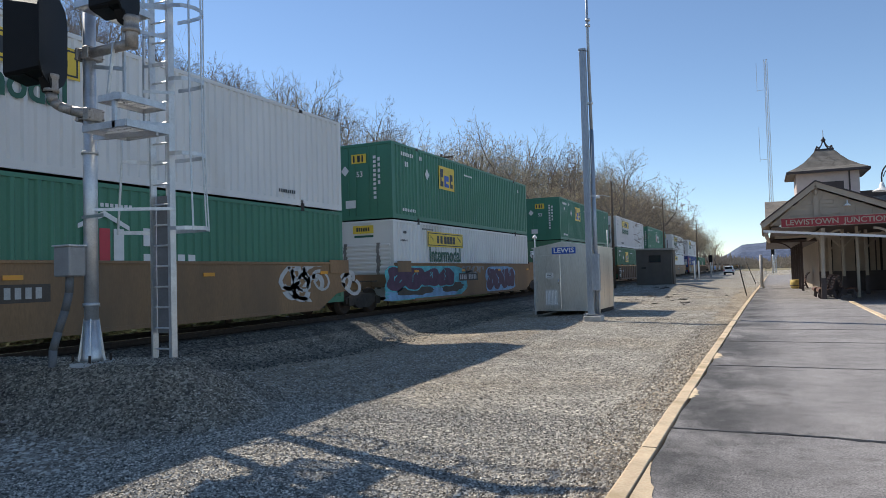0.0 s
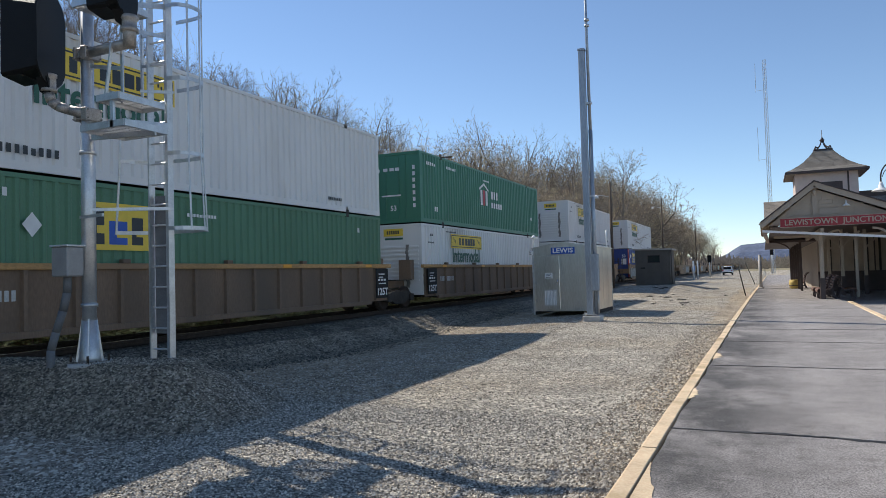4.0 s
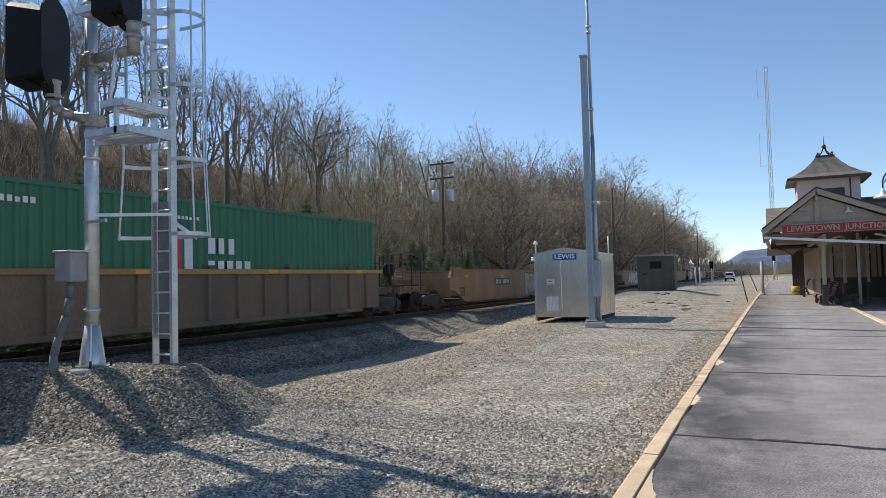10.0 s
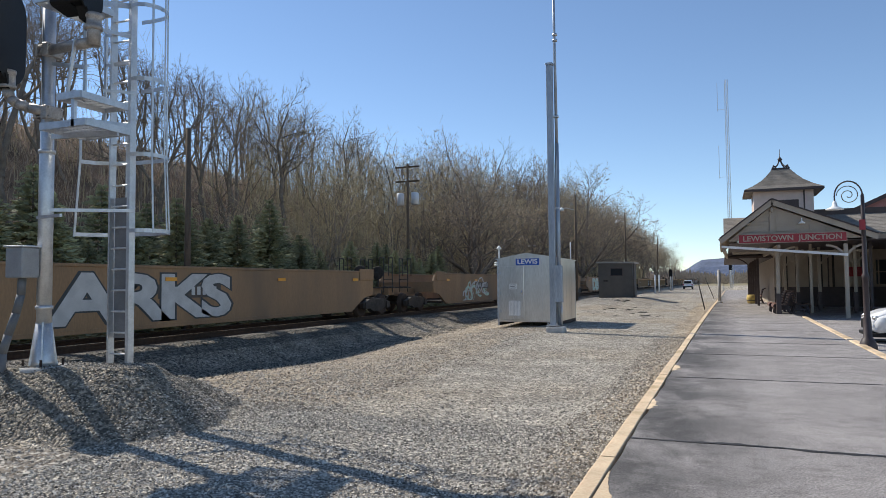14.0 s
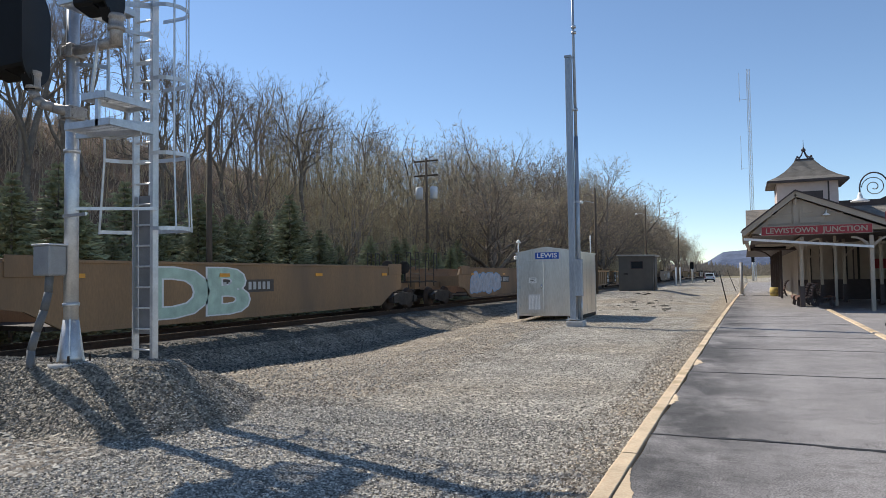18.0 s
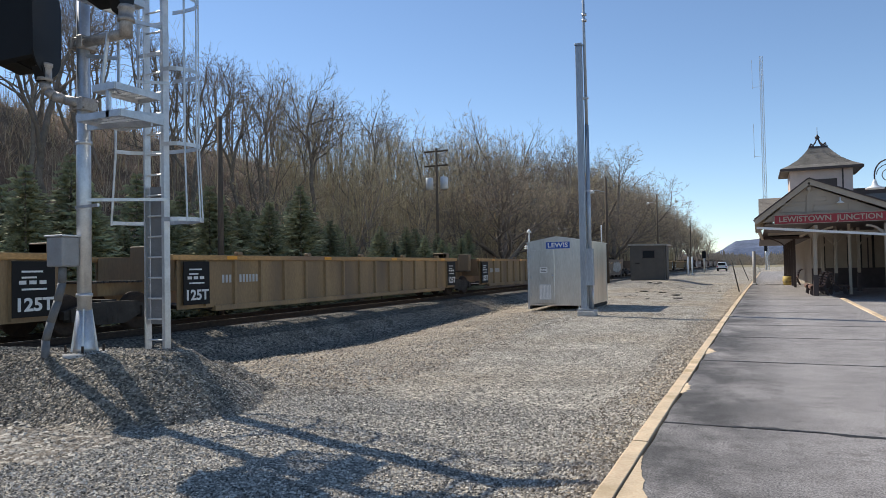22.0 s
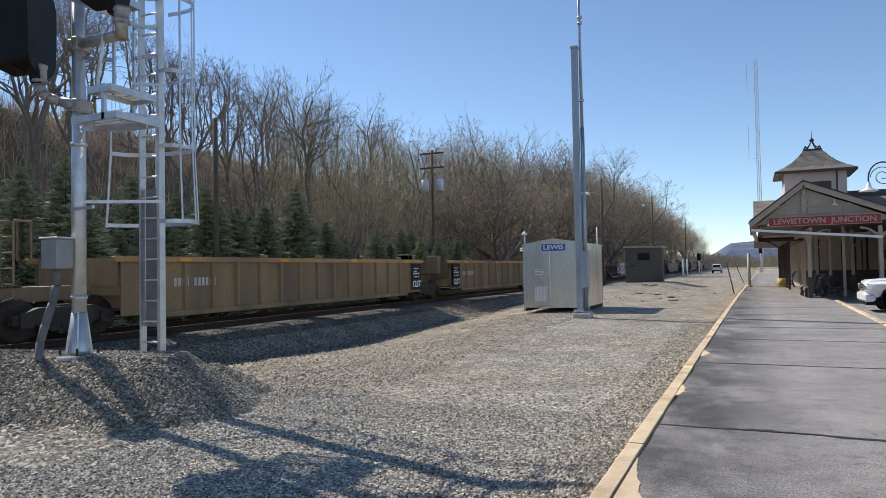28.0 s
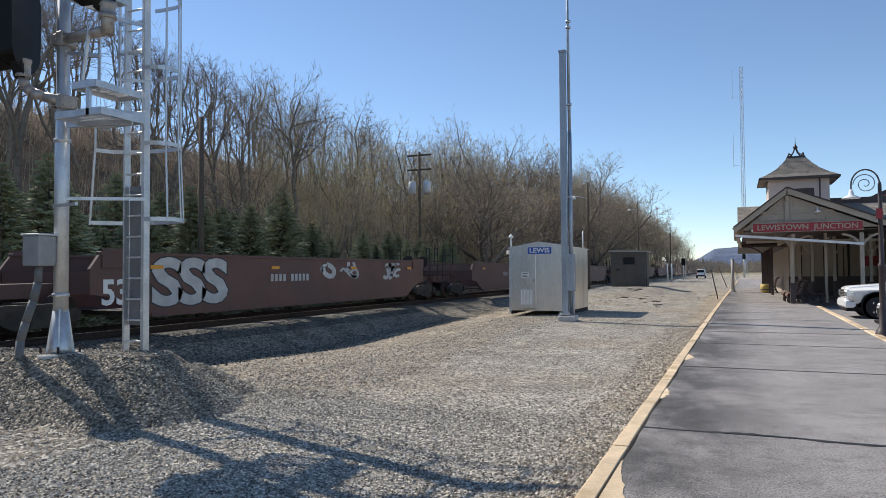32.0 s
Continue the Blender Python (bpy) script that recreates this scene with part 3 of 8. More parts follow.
def build_kerbs():
    rng = random.Random(7)
    for side in (0, 1):
        k = thing("kerb", "weathered pale yellow painted kerb along the platform" if side == 0 else "pale kerb between platform and parking lot", "kerb", kind="structure")
        y = -12.0
        while y < (118 if side == 0 else 33):
            ln = rng.uniform(1.7, 2.6) if side == 0 else 2.4
            bm = B()
            n = 5
            w0, w1 = (-0.165, -0.01) if side == 0 else (3.80, 3.98)
            top = 0.01 + rng.uniform(-0.003, 0.005)
            ring = []
            for i in range(n + 1):
                yy = y + 0.008 + (ln - 0.016) * i / n
                j = rng.uniform(-0.004, 0.004)
                e = edge(yy)
                ring.append([bm.verts.new(p) for p in ((e + w0 + j, yy, -0.5), (e + w0 + j, yy, top - 0.025), (e + w0 + 0.025 + j, yy, top), (e + w1 - 0.006 + j, yy, top), (e + w1 + j * 0.3, yy, top - 0.008), (e + w1, yy, -0.5))])
            for a, b in zip(ring, ring[1:]):
                for i in range(5):
                    bm.faces.new((a[i], a[i + 1], b[i + 1], b[i]))
            bm.faces.new(ring[0])
            bm.faces.new(ring[-1][::-1])
            bmesh.ops.recalc_face_normals(bm, faces=bm.faces[:])
            part("kerb_length", bm, KERB, k)
            y += ln


def build_track():
    base = thing("railway_track", "single main line track on timber ties and ballast", "railway track", kind="structure", at=(TRACK_X, 0, 0))
    prof = [(-0.075, 0), (0.075, 0), (0.07, 0.02), (0.012, 0.04), (0.012, 0.125), (0.036, 0.135), (0.036, 0.17), (-0.036, 0.17), (-0.036, 0.135), (-0.012, 0.125), (-0.012, 0.04), (-0.07, 0.02)]
    for x in (-0.7525, 0.7525):
        bm = B()
        prism(bm, [(x + a, RAIL_Z - 0.17 + b) for a, b in prof], "y", -60, 700)
        part("rail", bm, RUST, base)
        part("rail_head", box(B(), x - 0.03, x + 0.03, -60, 700, RAIL_Z - 0.002, RAIL_Z + 0.003), STEEL, base, "polished rail head")
    bm = B()
    box(bm, -1.3, 1.3, -0.115, 0.115, -0.02, 0.15, 0.008)
    tie = part("tie", bm, TIE, base, at=pose(0, 5, 0))
    y = 5.55
    while y < 90:
        again(tie, pose(0, y, 0))
        y += 0.55
    verts, faces = [], []
    while y < 300:
        i = len(verts)
        verts += [(a, b, c) for c in (0.0, 0.15) for b in (y, y + 0.23) for a in (-1.3, 1.3)]
        faces += [(i + 4, i + 5, i + 7, i + 6), (i, i + 1, i + 5, i + 4), (i + 1, i + 3, i + 7, i + 5)]
        y += 0.55
    o = raw("far_ties", verts, faces, TIE, base)
    o["kind"] = "stuff"


def scatter(name, label, boxes, size, material, seed, tall=0.85):
    """Loose broken stones lying on the ground; boxes: x0, x1, y0, y1, stones."""
    rng = np.random.RandomState(seed)
    octa = np.array([(1, 0, 0), (-1, 0, 0), (0, 1, 0), (0, -1, 0), (0, 0, 0.8)], float)
    tri = np.array([(0, 2, 4), (2, 1, 4), (1, 3, 4), (3, 0, 4)])
    vs, fs, k = [], [], 0
    for x0, x1, y0, y1, n in boxes:
        # denser towards small y, where they are seen largest
        ys = y0 + (y1 - y0) * rng.rand(n) ** 1.5
        xs = x0 + (x1 - x0) * rng.rand(n)
        for x, y in zip(xs, ys):
            if x > edge(y) - 0.2:
                continue
            s = size * (0.55 + 0.9 * rng.rand())
            a = rng.rand() * 6.283
            c, q = math.cos(a), math.sin(a)
            p = octa * (s * rng.uniform(0.6, 1.2, 3)) + rng.uniform(-0.25, 0.25, (5, 3)) * s
            vs.append(np.stack([x + p[:, 0] * c - p[:, 1] * q, y + p[:, 0] * q + p[:, 1] * c, ground_z(x, y) + s * 0.12 + p[:, 2] * tall], 1))
            fs.append(tri + 5 * k)
            k += 1
    me = bpy.data.meshes.new(name)
    v, f = np.concatenate(vs), np.concatenate(fs)
    me.from_pydata(v.tolist(), [], f.tolist())
    me.materials.append(material)
    tagged(new(name, me), label, "gravel", kind="stuff")


# ---- train ----
SPEED = 15.1
moving = []


def roll_by(ob, u, x=TRACK_X, z=RAIL_Z):
    """Registers a thing that stands at y = u at the start and moves with the train."""
    ob.matrix_basis = pose(x, u, z)
    moving.append((ob, x, u, z))


def corrugated(bm, x, y0, y1, z0, z1, sign, pitch=0.27, depth=0.046):
    """A side sheet in the yz plane with trapezoid folds; sign: the way that it faces."""
    n = max(1, int(round((y1 - y0) / pitch)))
    p = (y1 - y0) / n
    cols = []
    for i in range(n):
        for f, d in ((0, 0), (0.28, 0), (0.42, 1), (0.86, 1)):
            cols.append((y0 + (i + f) * p, x - sign * depth * d))
    cols.append((y1, x))
    lo = [bm.verts.new((a, y, z0)) for y, a in cols]
    hi = [bm.verts.new((a, y, z1)) for y, a in cols]
    for i in range(len(cols) - 1):
        q = (lo[i], lo[i + 1], hi[i + 1], hi[i])
        bm.faces.new(q if sign > 0 else q[::-1])


def container(label, paint, style, u, z, top=True, smooth=False, shift=0.0):
    """A 53 ft domestic container; near end at y = 0, z = 0 its underside."""
    L, H, W = 16.15, 2.9, 1.295
    c = thing("container", label, "container", "stacked containers")
    bm = B()
    for y in (0.0, 2.05, L - 2.2, L - 0.16) if not smooth else (0.0, L - 0.16):
        wy = 0.16 if y in (0.0, L - 0.16) else 0.1
        box(bm, -W, W, y, y + wy, 0, 0.12)
        box(bm, -W, W, y, y + wy, H - 0.1, H)
        for s in (-1, 1):
            box(bm, s * W - 0.07 if s > 0 else -W, W if s > 0 else -W + 0.07, y, y + wy, 0.12, H - 0.1)
    for s in (-1, 1):
        box(bm, *sorted((s * W, s * (W - 0.06))), 0.16, L - 0.16, 0, 0.17)
        box(bm, *sorted((s * W, s * (W - 0.06))), 0.16, L - 0.16, H - 0.09, H)
    part("frame", bm, paint, c)
    for s in (1, -1):
        bm = B()
        if smooth:
            box(bm, *sorted((s * (W - 0.012), s * (W - 0.05))), 0.16, L - 0.16, 0.17, H - 0.09)
        else:
            for a, b in ((0.16, 2.05), (2.15, L - 2.2), (L - 2.1, L - 0.16)):
                corrugated(bm, s * (W - 0.008), a, b, 0.17, H - 0.09, s)
        part("side_wall", bm, paint, c)
    part("roof", box(B(), -W + 0.02, W - 0.02, 0.02, L - 0.02, H - 0.03, H - 0.006), paint, c)
    part("floor", box(B(), -W + 0.06, W - 0.06, 0.16, L - 0.16, 0.03, 0.14), DARK, c)
    # end with doors or a ribbed bulkhead
    ribbed = style in ("hunt", "hunt_plain") and not smooth
    bm = B()
    box(bm, -W + 0.07, W - 0.07, 0.04, 0.08, 0.12, H - 0.1)
    part("end_wall", bm, paint, c)
    if ribbed:
        bm = B()
        for i in range(9):
            zz = 0.55 + i * 0.17
            box(bm, -W + 0.16, W - 0.16, 0.0, 0.045, zz, zz + 0.09, 0.01)
        part("end_ribs", bm, paint, c)
    else:
        bm = B()
        for x in (-0.62, -0.3, 0.3, 0.62):
            tube(bm, (x, 0.015, 0.15), (x, 0.015, H - 0.15), 0.018, n=6)
        part("locking_bars", bm, paint, c)
    part("far_end_wall", box(B(), -W + 0.07, W - 0.07, L - 0.08, L - 0.04, 0.12, H - 0.1), paint, c)
    bm = B()
    for y in (2.06, L - 2.19):
        for s in (-1, 1):
            for zz in (-0.06, H - 0.1):
                box(bm, *sorted((s * (W + 0.004), s * (W - 0.16))), y - 0.03, y + 0.14, zz, zz + (0.14 if zz < 0 else 0.1))
    part("corner_casting_set", bm, DARK, c)["kind"] = "stuff"
    face = W + 0.006
    dark = LOGO_DARK if paint is BOX_WHITE else LOGO_WHITE

    def bars(y, zz, n, w=0.09, h=0.12, gap=0.05, m=dark, seed=0):
        bm = B()
        rng = random.Random(seed)
        for i in range(n):
            box(bm, face, face + 0.004, y, y + w, zz, zz + h * rng.choice((1, 1, 0.8)))
            y += w + gap
        o = part("marking", bm, m, c)
        o["kind"] = "stuff"

    def square(y, zz, w, h, m, name="emblem", dx=0.0):
        y += shift
        return part(name, box(B(), face + dx, face + 0.004 + dx, y, y + w, zz, zz + h), m, c)

    if style in ("hunt", "hunt_plain"):
        square(2.9, 1.95, 3.65, 0.63, LOGO_YELLOW, "yellow_panel")
        part("panel_border", raw_border(face + 0.005, 2.95 + shift, 2.0, 3.55, 0.53), LOGO_DARK, c)
        x = 3.8
        for w in (0.18, 0.05, 0.22, 0.06, 0.26, 0.26, 0.26, 0.22):
            if w > 0.1:
                square(x, 2.1, w, 0.32, LOGO_DARK, "emblem_bar", 0.004)
            x += w + 0.05
        for y0 in (3.1, 5.95):
            bm = B()
            for i in range(4):
                box(bm, face + 0.004, face + 0.008, shift + y0 + i * 0.09, shift + y0 + 0.05 + i * 0.09, 2.38 - i * 0.07, 2.43 - i * 0.04)
            part("emblem_scroll", bm, LOGO_DARK, c)["kind"] = "stuff"
        if style == "hunt":
            lettering("lettering", "Intermodal", 0.86, LOGO_GREEN, c, pose(face, 4.65 + shift, 1.6, 90, 0, 90), fat=0.018, width=3.2)
        bars(2.35, 0.3, 8, 0.09, 0.17, 0.07)
        bars(2.4, 2.62, 12, 0.05, 0.06, 0.04)
        bars(0.8, 2.4, 2, 0.1, 0.1, 0.04)
        bars(0.55, 2.1, 6, 0.06, 0.07, 0.04)
        bars(12.9, 0.32, 8, 0.06, 0.1, 0.04)
        bm = B()
        box(bm, -0.45, 0.45, -0.006, -0.002 if not ribbed else 0.0, 2.42, 2.72) if not smooth else box(bm, -1.16, 1.16, 0.034, 0.04, 2.12, 2.55)
        part("end_panel", bm, LOGO_YELLOW, c)
        bm = B()
        x = -0.3 if not smooth else -0.75
        st = 0.1 if not smooth else 0.25
        for i in range(6):
            yy = -0.008 if not smooth else 0.031
            zz = 2.5 if not smooth else 2.23
            box(bm, x, x + st * 0.7, yy, yy + 0.003, zz, zz + (0.14 if not smooth else 0.22))
            x += st
        part("end_emblem", bm, LOGO_DARK, c)["kind"] = "stuff"
        if not smooth:
            bm = B()
            box(bm, -0.42, 0.42, 0.036, 0.042, 2.27, 2.35)
            part("end_marking", bm, LOGO_GREEN, c)["kind"] = "stuff"
            bm = B()
            for x in (-0.9, 0.55):
                for i in range(14):
                    zz = 0.3 + i * 0.125
                    box(bm, x + 0.02 * math.sin(i * 2.1), x + 0.14 + 0.03 * math.sin(i), -0.004, 0.046, zz, zz + 0.125)
            part("soot_streaks", bm, SOOT, c, "sooty exhaust streaks")["kind"] = "stuff"
    elif style == "emp":
        square(4.15, 1.5, 1.6, 1.0, LOGO_YELLOW if top != "plain" else LOGO_WHITE, "yellow_square")
        for a, w, h, m in ((4.28, 0.3, 0.76, LOGO_DARK), (4.7, 0.46, 0.5, SIGNBLUE), (5.28, 0.3, 0.6, LOGO_DARK)):
            square(a, 1.62, w, h, m, "emblem_bar", 0.004)
            square(a + w * 0.4, 1.62 + h * 0.3, w * 0.6, h * 0.22, LOGO_YELLOW, "emblem_gap", 0.008)
        bars(0.75, 2.45, 7, 0.1, 0.15, 0.05)
        bars(1.05, 2.05, 2, 0.12, 0.2, 0.04)
        bars(2.3, 2.45, 2, 0.09, 0.16, 0.04)
        bars(6.9, 2.35, 10, 0.07, 0.08, 0.03)
        bars(0.8, 0.3, 8, 0.09, 0.12, 0.05)
        bars(14.6, 2.3, 1, 0.12, 0.15)
        bm = B()
        yy, zz, r = 3.0, 1.95, 0.2
        bm.faces.new([bm.verts.new((face + 0.002, yy + a * r, zz + b * r * 1.2)) for a, b in ((-1, 0), (0, -1), (1, 0), (0, 1))])
        part("diamond_placard", bm, LOGO_WHITE, c)
        bm = B()
        bm.faces.new([bm.verts.new((-0.75 + a * 0.18, -0.006, 1.9 + b * 0.2)) for a, b in ((-1, 0), (0, -1), (1, 0), (0, 1))][::1])
        part("diamond_placard", bm, LOGO_WHITE, c)
        part("end_emblem", box(B(), -0.45, 0.2, -0.008, -0.004, 2.15, 2.5), LOGO_YELLOW if top != "plain" else LOGO_WHITE, c)
        bm = B()
        for i, w in enumerate((0.12, 0.2, 0.12)):
            box(bm, -0.38 + i * 0.19, -0.38 + i * 0.19 + w * 0.6, -0.012, -0.008, 2.2, 2.45)
        part("end_emblem_bar", bm, LOGO_DARK, c)["kind"] = "stuff"
        lettering("end_number", "53", 0.3, LOGO_WHITE, c, pose(-0.1, -0.008, 1.72, 90, 0, 0), fat=0.005)
        bm = B()
        for i in range(10):
            box(bm, 0.5, 0.62, -0.008, -0.004, 0.75 + i * 0.17, 0.86 + i * 0.17)
        for i in range(5):
            box(bm, 0.7, 0.8, -0.008, -0.004, 1.3 + i * 0.22, 1.44 + i * 0.22)
        box(bm, -0.75, -0.3, -0.008, -0.004, 0.45, 0.75)
        part("end_marking", bm, LOGO_WHITE, c)["kind"] = "stuff"
    elif style == "emp_blue":
        for x in (-W, W):
            part("corner_post", box(B(), x - 0.085 if x > 0 else x - 0.006, x + 0.006 if x > 0 else x + 0.085, -0.006, 0.17, 0.0, H), BOX_RED, c, "red corner post")
        square(2.5, 1.5, 1.6, 0.95, LOGO_YELLOW, "yellow_square")
        for a, w, h, m in ((2.62, 0.34, 0.74, LOGO_DARK), (3.08, 0.46, 0.5, SIGNBLUE), (3.66, 0.3, 0.6, LOGO_DARK)):
            square(a, 1.6, w, h, m, "emblem_bar", 0.004)
            square(a + w * 0.4, 1.6 + h * 0.3, w * 0.6, h * 0.22, LOGO_YELLOW, "emblem_gap", 0.008)
        for y in (0.75, 7.85):
            square(y, 1.45, 0.5, 0.5, LOGO_WHITE, "white_square")
        bars(0.9, 2.0, 2, 0.22, 0.32, 0.08)
        bars(13.4, 2.3, 6, 0.06, 0.08, 0.03)
        for x in (-0.9, 0.55):
            part("end_square", box(B(), x, x + 0.5, -0.008, -0.004, 1.3, 1.9), LOGO_WHITE, c)
            lettering("end_number", "53", 0.4, LOGO_WHITE, c, pose(x + 0.25, -0.008, 2.15, 90, 0, 0), fat=0.01)
    elif style == "hub":
        square(6.62, 1.2, 0.26, 0.75, LOGO_WHITE, "emblem_bar")
        square(7.32, 1.2, 0.26, 0.75, LOGO_WHITE, "emblem_bar")
        bm = B()
        bm.faces.new([bm.verts.new((face + 0.002, a, b)) for a, b in ((6.47, 1.92), (7.1, 2.2), (7.73, 1.92), (7.73, 2.02), (7.1, 2.32), (6.47, 2.02))])
        part("emblem_roof", bm, LOGO_WHITE, c)
        square(6.97, 1.2, 0.26, 0.75, LOGO_RED, "emblem_bar")
        for k, (w, g) in enumerate(((0.3, 0.12), (0.24, 0.12), (0.26, 0.14))):
            square(8.1 + k * 0.36, 1.6, w * 0.8, 0.4, LOGO_WHITE, "emblem_bar")
        for k in range(5):
            square(8.1 + k * 0.33, 1.15, 0.22, 0.28, LOGO_WHITE, "emblem_bar")
        bars(0.6, 2.4, 5, 0.12, 0.14, 0.06)
        bars(2.6, 2.45, 7, 0.1, 0.12, 0.05)
        bars(7.0, 2.4, 7, 0.08, 0.08, 0.04)
        bars(1.3, 0.5, 2, 0.13, 0.2, 0.05)
        bars(14.6, 0.9, 2, 0.1, 0.16, 0.05)
        bm = B()
        lathe(bm, [(0.02, -0.004), (0.2, -0.004), (0.2, -0.008), (0.02, -0.008)], 6, "y", (-0.75, 0, 2.2))
        part("end_emblem", bm, LOGO_WHITE, c)
        bm = B()
        for x in (-0.4, -0.1, 0.15):
            box(bm, x, x + 0.2, -0.008, -0.004, 2.15, 2.28)
        for i in range(7):
            box(bm, 0.95, 1.07, -0.008, -0.004, 0.6 + i * 0.26, 0.76 + i * 0.26)
        box(bm, -0.5, 0.4, -0.008, -0.004, 1.1, 1.16)
        part("end_marking", bm, LOGO_WHITE, c)["kind"] = "stuff"
        lettering("end_number", "53", 0.3, LOGO_WHITE, c, pose(0.05, -0.008, 0.6, 90, 0, 0), fat=0.005)
    roll_by(c, u, z=z)
    return c


def raw_border(x, y, z, w, h):
    bm = B()
    t = 0.035
    for a, b, c, d in ((y, y + w, z, z + t), (y, y + w, z + h - t, z + h), (y, y + t, z + t, z + h - t), (y + w - t, y + w, z + t, z + h - t)):
        box(bm, x - 0.001, x + 0.003, a, b, c, d)
    return bm


def make_truck(parent, y):
    """A two-axle truck under a car's end."""
    t = part("truck", truck_frame(), DARK, parent, "grimy cast truck frame", pose(0, y, 0))
    for yy in (-0.89, 0.89):
        for s in (-1, 1):
            bm = B()
            lathe(bm, [(0.46, -0.02), (0.46, 0.01), (0.42, 0.02), (0.42, 0.12), (0.34, 0.125), (0.2, 0.07), (0.1, 0.1), (0.06, 0.14)], 20, "x")
            w = part("wheel", bm, RUST, t, "", pose(s * 0.70, yy, 0.42, 0, 0, 0 if s > 0 else 180))
        part("axle", tube(B(), (-0.95, yy, 0.42), (0.95, yy, 0.42), 0.07, n=8), DARK, t)
    return t


def truck_frame():
    bm = B()
    for s in (-1, 1):
        x = s * 0.98
        prism(bm, [(-1.15, 0.36), (-0.7, 0.36), (-0.35, 0.2), (0.35, 0.2), (0.7, 0.36), (1.15, 0.36), (1.15, 0.52), (0.6, 0.68), (-0.6, 0.68), (-1.15, 0.52)], "x", x - 0.08, x + 0.08)
        for yy in (-0.89, 0.89):
            box(bm, x - 0.11, x + 0.13, yy - 0.14, yy + 0.14, 0.3, 0.56)
        for yy in (-0.14, 0.0, 0.14):
            tube(bm, (x + s * 0.03, yy, 0.25), (x + s * 0.03, yy, 0.55), 0.055, n=8)
    box(bm, -0.95, 0.95, -0.2, 0.2, 0.42, 0.72)
    return bm


def railing(parent, y, sign, m, side=1):
    """Grab irons and brake gear at a car's end."""
    bm = B()
    for x in (0.75, 1.15):
        pipe(bm, [(x * side, y, 0.9), (x * side, y, 2.35), (x * side, y - sign * 0.35, 2.35), (x * side, y - sign * 0.35, 1.6)], 0.022, 6)
    for k in range(4):
        tube(bm, (0.75 * side, y, 1.15 + k * 0.3), (1.15 * side, y, 1.15 + k * 0.3), 0.016, n=6)
    part("end_railing", bm, m, parent)


def plate_print(parent, x, y, z):
    """Small white print over the load mark, as plain bars."""
    bm = B()
    for k, (w, n) in enumerate(((0.5, 1), (0.14, 3), (0.3, 1), (0.42, 1))):
        for i in range(n):
            a = y - 0.3 + i * 0.2 + (0.05 if n == 1 else 0)
            box(bm, x, x + 0.003, a, a + w, z + k * 0.11, z + k * 0.11 + (0.035 if n == 1 else 0.07))
    part("load_print", bm, LOGO_WHITE, parent)["kind"] = "stuff"


